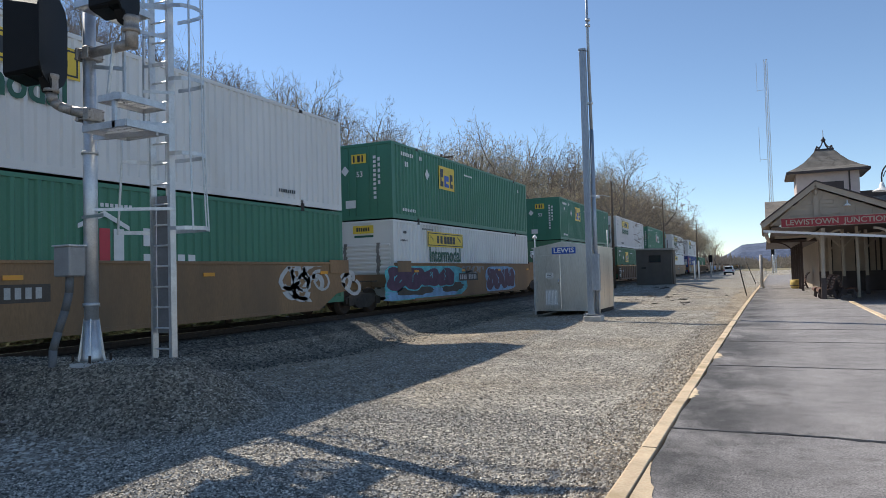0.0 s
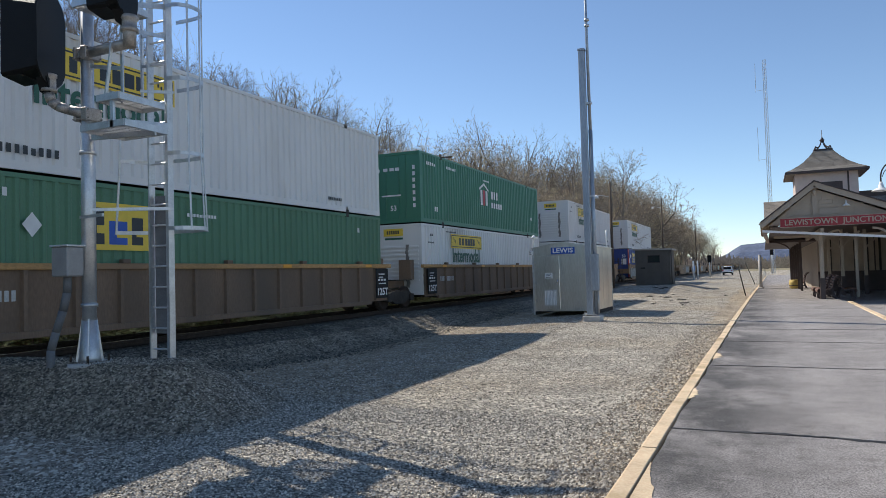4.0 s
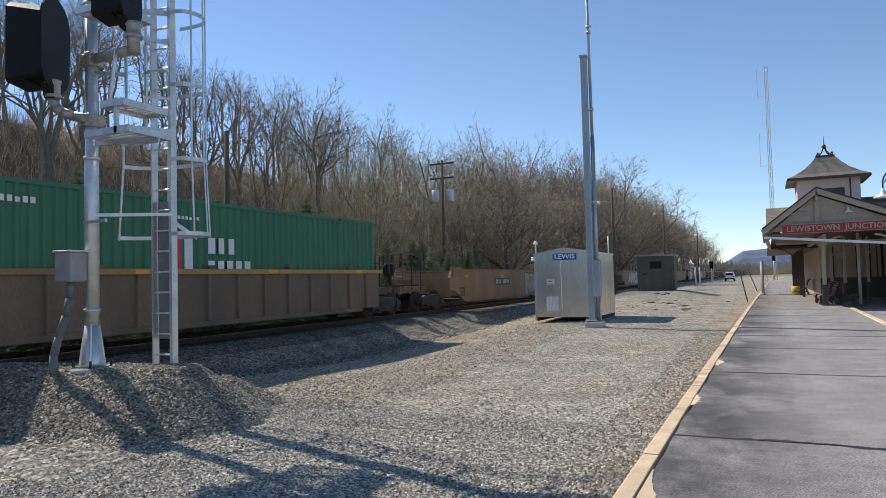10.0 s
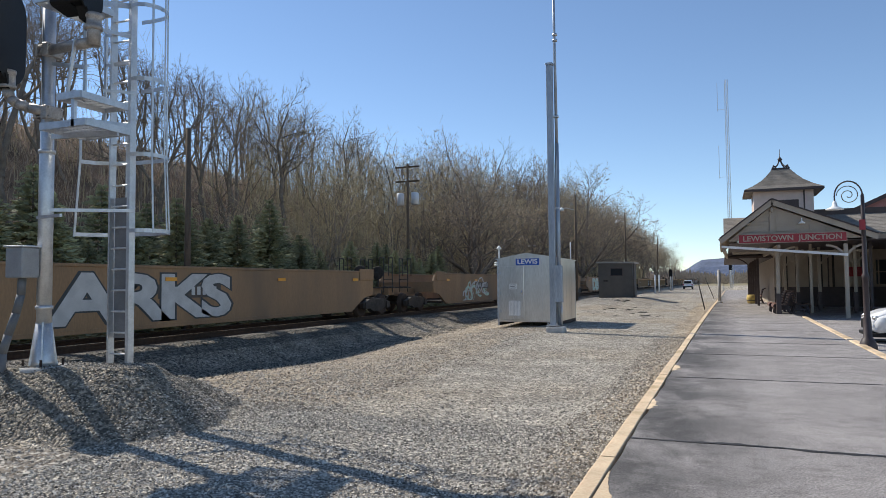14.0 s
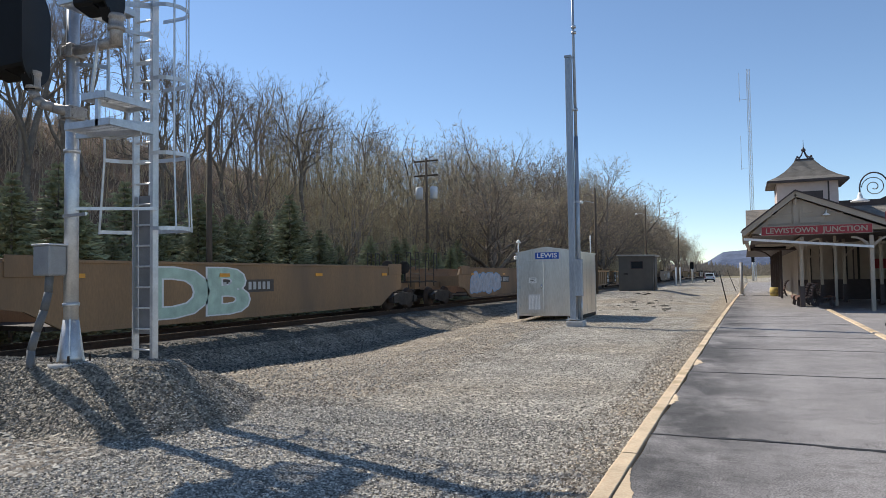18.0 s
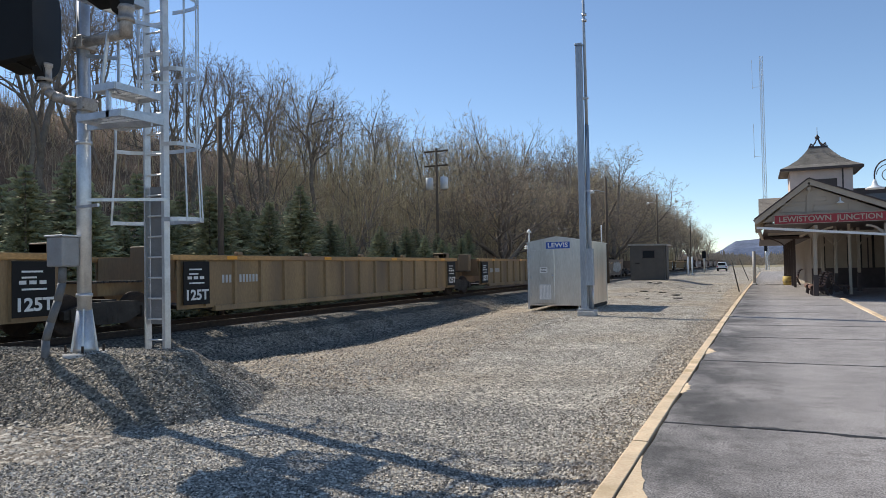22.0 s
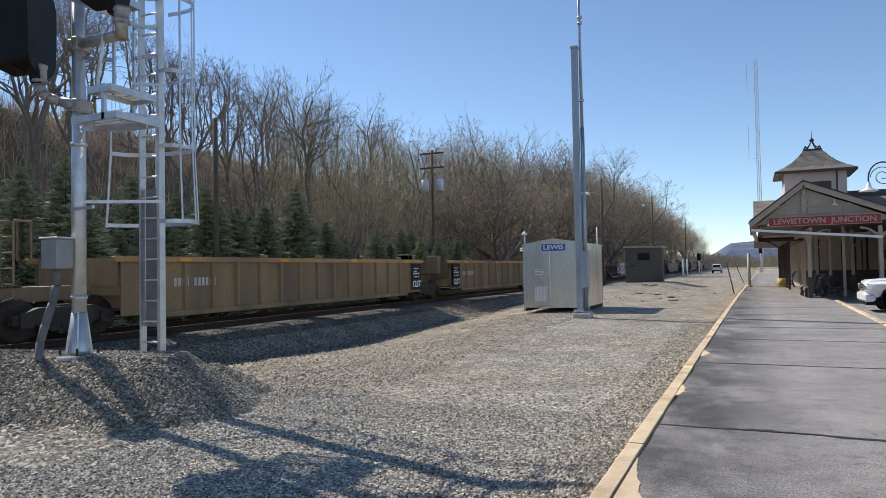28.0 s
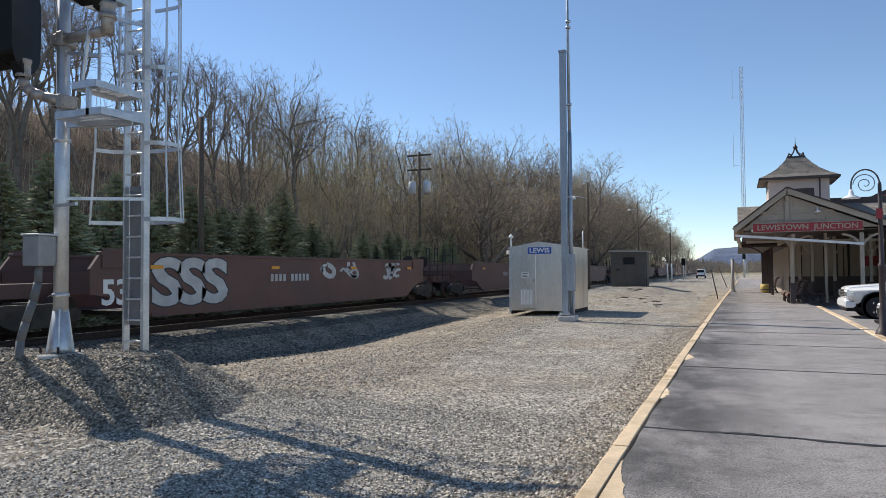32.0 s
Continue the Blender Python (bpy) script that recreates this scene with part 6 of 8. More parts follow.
def build_station():
    st = thing("station_building", "cream timber station with a shingled roof and square cupola", "station", at=(2.2, 35, 0))

    def P(x, y, z):
        return Vector((x - 2.2, y - 35, z))

    FY = 34.6
    pk, el, er = (2.15, 5.12), (-0.07, 3.4), (6.25, 3.42)
    # porch gable
    bm = B()
    prism(bm, [(el[0] - 2.2 + 0.35, el[1] - 0.02), (er[0] - 2.2 - 0.5, er[1] - 0.02), (pk[0] - 2.2, pk[1] - 0.18)], "y", FY + 0.25 - 35, FY + 0.35 - 35)
    part("gable_wall", bm, CREAM, st)
    for x in np.arange(0.6, 5.6, 0.62):
        top = pk[1] - 0.25 - (abs(x - pk[0]) * ((pk[1] - el[1]) / (pk[0] - el[0]) if x < pk[0] else (pk[1] - er[1]) / (er[0] - pk[0])))
        if top > 3.75:
            part("gable_batten", box(B(), x - 2.2 - 0.03, x - 2.2 + 0.03, FY + 0.215 - 35, FY + 0.248 - 35, 3.7, top), CREAM, st)
    part("king_post", box(B(), pk[0] - 2.2 - 0.09, pk[0] - 2.2 + 0.09, FY + 0.17 - 35, FY + 0.21 - 35, 3.6, 4.95), CREAM, st)
    part("king_post_drop", lathe(B(), [(0.02, 4.62), (0.07, 4.7), (0.09, 4.8), (0.05, 4.88)], 10, "z", (pk[0] - 2.2, FY + 0.1 - 35, 0)), CREAM, st)
    for s in (-1, 1):
        for z0, z1 in ((3.78, 4.05), (4.24, 4.42)):
            part("gable_panel", box(B(), *sorted((pk[0] - 2.2 + s * 0.16, pk[0] - 2.2 + s * (1.15 if z0 < 4 else 0.7))), FY + 0.226 - 35, FY + 0.249 - 35, z0, z1, 0.008), CREAM, st)
    part("gable_rail", box(B(), 0.95 - 2.2, 4.0 - 2.2, FY + 0.205 - 35, FY + 0.214 - 35, 4.12, 4.2), CREAM, st)
    for a, b in ((el, pk), (er, pk)):
        bm = B()
        d = Vector((b[0] - a[0], 0, b[1] - a[1]))
        bar(bm, P(a[0], FY, a[1] - 0.02), P(b[0], FY, b[1] - 0.02), 0.06, 0.24)
        part("bargeboard", bm, CREAM, st)
        bm = B()
        bar(bm, P(a[0], FY - 0.02, a[1] + 0.13), P(b[0], FY - 0.02, b[1] + 0.13), 0.14, 0.06)
        part("roof_edge", bm, TRIM, st)
    BY = 47.0
    for nm, a in (("roof_left", el), ("roof_right", er)):
        bm = B()
        q = [P(a[0], FY, a[1] + 0.1), P(a[0], BY, a[1] + 0.1), P(pk[0], BY, pk[1] + 0.1), P(pk[0], FY, pk[1] + 0.1)]
        f = [bm.verts.new(v) for v in q]
        g = [bm.verts.new(v - Vector((0, 0, 0.12))) for v in q]
        bm.faces.new(f)
        bm.faces.new(g[::-1])
        for i in range(4):
            bm.faces.new((f[i], g[i], g[(i + 1) % 4], f[(i + 1) % 4]))
        bmesh.ops.recalc_face_normals(bm, faces=bm.faces[:])
        part("porch_roof", bm, CREAM, st)
        shingled("shingles", st, [P(a[0], FY, a[1] + 0.11), P(a[0], BY, a[1] + 0.11), P(pk[0], BY, pk[1] + 0.11), P(pk[0], FY, pk[1] + 0.11)] if a is er else [P(a[0], BY, a[1] + 0.11), P(a[0], FY, a[1] + 0.11), P(pk[0], FY, pk[1] + 0.11), P(pk[0], BY, pk[1] + 0.11)], 18, 60)
    # posts, beam and curved braces
    for x, y in ((2.4, 36.0), (5.05, 34.9)):
        part("post", box(B(), x - 2.2 - 0.08, x - 2.2 + 0.08, y - 35 - 0.08, y - 35 + 0.08, 0.95 if x < 3 else -0.12, 3.15, 0.01), CREAM, st)
        if x < 3:
            part("post_foot", box(B(), x - 2.2 - 0.11, x - 2.2 + 0.11, y - 35 - 0.11, y - 35 + 0.11, 0.0, 0.95, 0.01), TRIM, st)
        for s in (-1, 1):
            arc = [P(x + s * 0.75 * (1 - math.cos(math.radians(15 * i))), y, 2.35 + 0.75 * math.sin(math.radians(15 * i))) for i in range(7)]
            part("brace", sweep(B(), arc, 0.08, 0.09), CREAM, st)
    bm = B()
    bar(bm, P(0.0, FY + 0.1, 3.14), P(5.1, FY + 0.1, 2.66), 0.09, 0.105)
    part("tie_beam", bm, WHITE, st)
    bm = B()
    bar(bm, P(0.1, FY + 0.6, 3.02), P(0.3, BY, 3.02), 0.14, 0.16)
    bar(bm, P(2.4, FY + 0.3, 3.1), P(2.4, BY, 3.1), 0.14, 0.16)
    part("eave_beam", bm, CREAM, st)
    for k in range(9):
        y = FY + 0.8 + k * 1.35
        part("rafter_tail", bar(B(), P(-0.05, y, 3.36), P(1.2, y, 4.2), 0.08, 0.12), CREAM, st)
    # row of dark posts along the track side
    for k in range(6):
        y = 47.5 + k * 3.4
        part("far_post", box(B(), 1.98 - 2.2, 2.12 - 2.2, y - 35, y + 0.14 - 35, 0, 3.0), TRIM, st)
    arc = [P(0.45 + 1.2 * math.sin(math.radians(90 * i / 7)), 47.0, 3.0 - 0.95 * (1 - math.cos(math.radians(90 * i / 7)))) for i in range(8)]
    part("down_pipe", sweep(B(), arc, 0.06, 0.07), TRIM, st, "dark bent downpipe")
    bm = B()
    box(bm, 0.15 - 2.2, 3.4 - 2.2, 47 - 35, 66 - 35, 2.95, 3.1)
    part("canopy", bm, TRIM, st)
    # sign
    sg = part("name_board", box(B(), 0.72 - 2.2, 5.07 - 2.2, FY - 0.08 - 35, FY - 0.03 - 35, 3.25, 3.66, 0.006), SIGNRED, st, "red board with cream capitals")
    bm = B()
    for x0, x1, z0, z1 in ((0.72, 5.07, 3.25, 3.27), (0.72, 5.07, 3.64, 3.66), (0.72, 0.745, 3.27, 3.64), (5.045, 5.07, 3.27, 3.64)):
        box(bm, x0 - 2.2, x1 - 2.2, FY - 0.09 - 35, FY - 0.079 - 35, z0, z1)
    part("border", bm, CREAM, sg)
    lettering("lettering", "LEWISTOWN  JUNCTION", 0.33, CREAM, sg, pose(2.9 - 2.2, FY - 0.085 - 35, 3.45, 90, 0, 0), fat=0.006, width=3.95)
    part("porch_lamp", lathe(B(), [(0.02, 4.35), (0.03, 4.2), (0.16, 4.1), (0.15, 4.09)], 14, "z", P(3.35, FY + 0.1, 0)), WHITE, st)
    # walls behind the porch
    WY = 46.5
    bm = B()
    box(bm, 2.9 - 2.2, 11.5 - 2.2, WY - 35, WY + 0.2 - 35, 1.15, 4.2)
    part("front_wall", bm, CREAM, st)
    part("wainscot", box(B(), 2.9 - 2.2, 11.5 - 2.2, WY - 0.04 - 35, WY + 0.16 - 35, 0.0, 1.15), TRIM, st, "dark brown wainscot")
    for k in range(9):
        x = 3.2 + k * 0.85
        part("board", box(B(), x - 2.2, x + 0.07 - 2.2, WY - 0.035 - 35, WY - 0.002 - 35, 1.15, 3.5), TRIM if k % 2 else CREAM, st)
    for x in (8.2,):
        w = part("window", box(B(), x - 2.2, x + 0.8 - 2.2, WY - 0.03 - 35, WY - 0.01 - 35, 1.3, 2.7), GLASS, st)
        bm = B()
        for a, b, z0, z1 in ((x - 0.07, x, 1.23, 2.77), (x + 0.8, x + 0.87, 1.23, 2.77), (x, x + 0.8, 1.23, 1.3), (x, x + 0.8, 2.7, 2.77), (x, x + 0.8, 1.98, 2.02)):
            box(bm, a - 2.2, b - 2.2, WY - 0.06 - 35, WY - 0.031 - 35, z0, z1)
        part("window_frame", bm, CREAM, w)
    part("notice", box(B(), 6.75 - 2.2, 7.5 - 2.2, WY - 0.07 - 35, WY - 0.04 - 35, 1.75, 2.3), SIGNRED, st)
    part("side_wall", box(B(), 2.9 - 2.2, 3.1 - 2.2, WY + 0.2 - 35, 66 - 35, 0, 4.2), CREAM, st)
    for x, y in ((3.6, 40.2), (4.75, 41.5), (6.1, 39.6), (3.3, 44.0)):
        part("inner_post", box(B(), x - 2.2 - 0.07, x - 2.2 + 0.07, y - 35 - 0.07, y - 35 + 0.07, 0.95, 3.3), CREAM, st)
        part("inner_post_foot", box(B(), x - 2.2 - 0.09, x - 2.2 + 0.09, y - 35 - 0.09, y - 35 + 0.09, 0.0, 0.95), TRIM, st)
        for q in (-1, 1):
            part("inner_brace", bar(B(), P(x, y, 2.35), P(x + q * 0.8, y, 3.2), 0.07, 0.08), CREAM, st)
    part("inner_beam", bar(B(), P(0.5, 38.2, 2.95), P(6.5, 38.2, 2.95), 0.1, 0.12), CREAM, st)
    for k in range(5):
        part("door_board", box(B(), 3.5 + k * 0.62 - 2.2, 3.62 + k * 0.62 - 2.2, WY - 0.06 - 35, WY - 0.036 - 35, 1.15, 3.1), DARK, st)
    for x in (3.95, 5.45, 6.45):
        part("inner_post", box(B(), x - 2.2 - 0.06, x - 2.2 + 0.06, 37.6 - 35, 37.72 - 35, 0, 3.3), CREAM if x < 6 else TRIM, st)
    bm = B()
    box(bm, 0.35 - 2.2, 9.6 - 2.2, FY + 0.4 - 35, 60 - 35, 3.3, 3.34)
    part("porch_ceiling", bm, TRIM, st)
    part("end_wall", box(B(), 9.6 - 2.2, 9.8 - 2.2, 37.5 - 35, WY - 35, 0, 3.3), CREAM, st)
    # main roof and cupola
    for q, r, c in (([(0.12, 42.0, 4.0), (8.8, 42.0, 4.0), (8.8, 45.0, 5.3), (0.14, 45.0, 5.3)], 14, 60),):
        bm = B()
        bm.faces.new([bm.verts.new(P(*v)) for v in q])
        part("main_roof", bm, SHINGLE, st)
        shingled("shingles", st, [P(*v) for v in q], r, c)
    cx, cy, hw = 3.2, 43.6, 1.48
    bm = B()
    box(bm, cx - hw - 2.2, cx + hw - 2.2, cy - hw - 35, cy + hw - 35, 4.6, 6.5)
    cup = part("cupola_wall", bm, mat("pinkish_cream_paint", (0.66, 0.53, 0.47), 0.7, vary=0.06), st)
    part("cupola_window", box(B(), cx - 0.45 - 2.2, cx + 0.75 - 2.2, cy - hw - 0.03 - 35, cy - hw - 0.005 - 35, 5.45, 5.95), TRIM, cup)
    part("corner_trim", box(B(), cx + hw - 0.5 - 2.2, cx + hw - 0.42 - 2.2, cy - hw - 0.02 - 35, cy - hw - 0.002 - 35, 4.6, 6.45), TRIM, cup)
    # bell-cast roof
    prof = [(1.92, 6.46), (1.92, 6.56), (1.5, 6.78), (1.05, 7.1), (0.72, 7.45), (0.46, 7.78), (0.42, 7.82)]
    bm = B()
    rings = []
    for r, z in prof:
        rings.append([bm.verts.new(P(cx + a * r, cy + b * r, z)) for a, b in ((-1, -1), (1, -1), (1, 1), (-1, 1))])
    for a, b in zip(rings, rings[1:]):
        for i in range(4):
            bm.faces.new((a[i], a[(i + 1) % 4], b[(i + 1) % 4], b[i]))
    bm.faces.new(rings[0][::-1])
    bm.faces.new(rings[-1])
    part("cupola_roof", bm, SHINGLE, st)
    for (r0, z0), (r1, z1) in zip(prof[1:], prof[2:-1]):
        for a, b in (((-1, -1), (1, -1)), ((1, -1), (1, 1)), ((-1, 1), (-1, -1))):
            shingled("shingles", st, [P(cx + a[0] * r0, cy + a[1] * r0, z0), P(cx + b[0] * r0, cy + b[1] * r0, z0), P(cx + b[0] * r1, cy + b[1] * r1, z1), P(cx + a[0] * r1, cy + a[1] * r1, z1)], 5, max(6, int(r0 * 20)))
    bm = B()
    for i in range(4):
        a, b = ((-1, -1), (1, -1), (1, 1), (-1, 1))[i], ((-1, -1), (1, -1), (1, 1), (-1, 1))[(i + 1) % 4]
        bar(bm, P(cx + a[0] * 1.93, cy + a[1] * 1.93, 6.5), P(cx + b[0] * 1.93, cy + b[1] * 1.93, 6.5), 0.06, 0.12)
    part("cupola_fascia", bm, TRIM, st)
    bm = B()
    box(bm, cx - 0.46 - 2.2, cx + 0.46 - 2.2, cy - 0.46 - 35, cy + 0.46 - 35, 7.8, 7.88)
    for a in (0, 90, 180, 270):
        c, q = math.cos(radians(a + 45)), math.sin(radians(a + 45))
        pts = [P(cx + c * r, cy + q * r, z) for r, z in ((0.55, 7.9), (0.5, 8.05), (0.42, 7.98), (0.3, 8.0), (0.15, 8.15), (0.03, 8.4))]
        pipe(bm, pts, 0.035, 6)
    lathe(bm, [(0.06, 8.3), (0.13, 8.42), (0.06, 8.52), (0.02, 8.6), (0.01, 9.0)], 10, "z", P(cx, cy, 0))
    part("finial", bm, IRON, st, "wrought iron finial")
    part("ridge_beam", box(B(), 4.7 - 2.2, 8.9 - 2.2, 44.9 - 35, 45.2 - 35, 5.2, 5.6), TRIM, st)


def build_brick_building():
    b = thing("brick_building", "pinkish brick building with a dark sloping roof edge", "building", at=(12.5, 52, -0.12))
    bm = B()
    prism(bm, [(-5.0, 0), (9, 0), (9, 9.2), (1.0, 8.6), (-5.0, 5.9)], "y", 0, 14)
    part("wall", bm, mat("pinkish_brick", (0.42, 0.22, 0.19), 0.9, vary=0.12, scale=2, grain=14, bump=0.2), b)
    bm = B()
    bar(bm, (-5.4, -0.1, 5.75), (1.0, -0.1, 8.75), 0.4, 0.25)
    bar(bm, (1.0, -0.1, 8.75), (9, -0.1, 9.3), 0.4, 0.25)
    part("roof_edge", bm, TRIM, b)
    part("chimney", box(B(), -1.2, -0.1, 1.5, 2.6, 7.0, 9.4), BRICK, b)
    for x in (-3, 0.5, 4):
        part("window", box(B(), x, x + 1.1, -0.03, -0.005, 3.2, 5.0), GLASS, b)
    part("awning", box(B(), -4.6, 3.5, -1.2, -0.01, 4.9, 5.1), SIGNRED, b, "red lean-to roof")


def build_bench(x, y, rz):
    b = thing("platform_bench", "dark slatted station bench with a rolled seat and curved back", "bench", "benches on the platform", at=(x, y, 0), rz=rz)
    prof = []
    for i in range(6):
        q = math.radians(-60 + 150 * i / 5)
        prof.append((-0.34 - 0.1 * math.cos(q), 0.36 + 0.1 * math.sin(q)))
    prof += [(-0.22, 0.44), (-0.09, 0.42), (0.04, 0.41), (0.14, 0.47), (0.18, 0.59), (0.2, 0.71), (0.23, 0.83), (0.28, 0.95), (0.36, 1.04), (0.45, 1.06)]
    slat = None
    for (py, pz), (qy, qz) in zip(prof, prof[1:]):
        a = math.degrees(math.atan2(qz - pz, qy - py))
        m = pose(0, (py + qy) / 2, (pz + qz) / 2, a, 0, 0)
        if slat is None:
            slat = part("slat", box(B(), -0.8, 0.8, -0.042, 0.042, -0.014, 0.014, 0.004), mat("red_brown_slat_paint", (0.16, 0.085, 0.06), 0.5, vary=0.2), b, "", m)
        else:
            again(slat, m)
    for s in (-0.72, 0.0, 0.72):
        bm = B()
        pts = [Vector((s, py, pz - 0.03)) for py, pz in prof[3:]]
        for a, c in zip(pts, pts[1:]):
            bar(bm, a, c, 0.05, 0.05)
        for a, c in (((s, -0.36, 0), (s, -0.3, 0.38)), ((s, 0.3, 0), (s, 0.14, 0.45))):
            bar(bm, a, c, 0.05, 0.06)
        bar(bm, (s, -0.33, 0.2), (s, 0.22, 0.2), 0.03, 0.04)
        part("iron_end", bm, IRON, b)


def build_barrel(x, y):
    p = thing("planter_barrel", "yellow painted planter beside the benches", "planter", at=(x, y, 0))
    part("body", lathe(B(), [(0.2, 0), (0.27, 0.1), (0.3, 0.35), (0.27, 0.6), (0.22, 0.6), (0.2, 0.5)], 16), mat("worn_ochre_paint", (0.55, 0.4, 0.12), 0.7, vary=0.2), p)
    part("hoop", lathe(B(), [(0.29, 0.2), (0.305, 0.2), (0.305, 0.25), (0.29, 0.25)], 16), IRON, p)


def build_lamp():
    p = thing("street_lamp", "dark iron lamp post with a scrolled arm and white shade", "street lamp", at=(3.22, 19.5, -0.12))
    part("post", lathe(B(), [(0.2, 0), (0.2, 0.1), (0.14, 0.25), (0.1, 0.3), (0.085, 0.75), (0.07, 0.8), (0.07, 1.7), (0.085, 1.72), (0.085, 1.8), (0.055, 1.85), (0.05, 3.0), (0.065, 3.05), (0.05, 3.1), (0.04, 3.75), (0.01, 3.82)], 16), IRON, p)
    bm = B()
    pts = [(0, 0, 3.5)] + [(-0.3 + 0.3 * math.cos(a), 0, 3.75 + 0.36 * math.sin(a)) for a in [math.pi * i / 14 for i in range(15)]] + [(-0.6, 0, 3.62)]
    pipe(bm, pts, 0.018, 6)
    sp = [(-0.3 + (0.26 - 0.24 * i / 40) * math.cos(math.pi - i * 0.32), 0, 3.76 + (0.26 - 0.24 * i / 40) * math.sin(math.pi - i * 0.32)) for i in range(38)]
    pipe(bm, sp, 0.01, 5)
    part("scroll_arm", bm, IRON, p)
    part("shade", lathe(B(), [(0.03, 3.64), (0.05, 3.58), (0.07, 3.5), (0.2, 3.44), (0.21, 3.42), (0.06, 3.43)], 18, "z", (-0.6, 0, 0)), WHITE, p, "white enamel shade")
    part("red_sign", box(B(), -0.1, 0.03, -0.08, -0.065, 2.9, 3.15), SIGNRED, p)


def build_bollard(x, y, h, lean=0.0, m=None, nm="bollard", label="pale steel bollard at the platform edge"):
    p = thing(nm, label, "bollard", at=(x, y, ground_z(x, y) if x < -1 else 0))
    part("post", tube(B(), (0, 0, 0), (-lean, 0, h), 0.11 if nm == "bollard" else 0.03, n=12), m or CONC, p)
    if nm == "bollard":
        part("cap", lathe(B(), [(0.11, h), (0.08, h + 0.05), (0.01, h + 0.06)], 12), m or CONC, p)
        part("collar", lathe(B(), [(0.2, 0), (0.2, 0.08), (0.12, 0.1), (0.11, 0.1)], 12), CONC, p)


def build_tower():
    t = thing("radio_tower", "tall slender lattice radio mast with whip antennas", "radio tower", at=(1.7, 152, 0))
    H = 42.5
    corners = [(0.42 * math.cos(a), 0.42 * math.sin(a)) for a in (math.pi / 2, math.pi * 7 / 6, math.pi * 11 / 6)]
    for x, y in corners:
        part("leg", tube(B(), (x, y, 0), (x * 0.8, y * 0.8, H), 0.05, n=6), GALV, t)
    bm = B()
    n = 44
    for k in range(n):
        z0, z1 = H * k / n, H * (k + 1) / n
        for i in range(3):
            a, b = corners[i], corners[(i + 1) % 3]
            f = 1 - 0.2 * k / n
            tube(bm, (a[0] * f, a[1] * f, z0), (b[0] * f, b[1] * f, z1), 0.022, n=4, caps=False)
            tube(bm, (a[0] * f, a[1] * f, z1), (b[0] * f, b[1] * f, z1), 0.02, n=4, caps=False)
    part("lattice", bm, GALV, t)
    for z, ln in ((36.5, 5.5), (22.6, 6.5)):
        bm = B()
        tube(bm, (-0.3, 0, z), (-1.7, 0, z), 0.03, n=5)
        tube(bm, (-1.7, 0, z - 0.3), (-1.7, 0, z + ln), 0.045, n=6)
        part("whip_antenna", bm, GALV, t)


def wheel_of(parent, x, y, r, side):
    w = part("wheel", lathe(B(), [(r * 0.62, -0.11), (r * 0.95, -0.11), (r, -0.08), (r, 0.08), (r * 0.95, 0.11), (r * 0.62, 0.11)], 24, "y"), TYRE, parent, "", pose(x, y, r, 0, 0, 0 if side < 0 else 180))
    bm = B()
    lathe(bm, [(r * 0.64, -0.1), (r * 0.6, -0.09), (r * 0.58, -0.03), (r * 0.1, -0.03)], 24, "y")
    part("rim", bm, mat("grey_alloy_rim", (0.3, 0.3, 0.31), 0.35, 0.7), w)
    for k in range(6):
        a = k * math.tau / 6
        part("spoke", bar(B(), (0.07 * math.cos(a), -0.075, 0.07 * math.sin(a)), (r * 0.6 * math.cos(a), -0.085, r * 0.6 * math.sin(a)), 0.05, 0.11), CHROME, w)
    part("hub", lathe(B(), [(0.08, -0.1), (0.08, -0.06)], 14, "y"), CHROME, w)
    return w


def body_shell(prof, width, tuck, bev=0.05):
    """A car body drawn out from its side outline and rounded; the part above tuck leans in."""
    bm = B()
    prism(bm, prof, "y", -width / 2, width / 2)
    for v in bm.verts:
        if v.co.z > tuck:
            v.co.y *= 1 - 0.16 * (v.co.z - tuck) / 0.6
    bmesh.ops.bevel(bm, geom=[e for e in bm.edges if len(e.link_faces) == 2 and e.calc_face_angle(0) > 0.3], offset=bev, segments=3, affect="EDGES", clamp_overlap=True)
    for f in bm.faces:
        f.smooth = True
    return bm


PICKUP_Y = 28.4


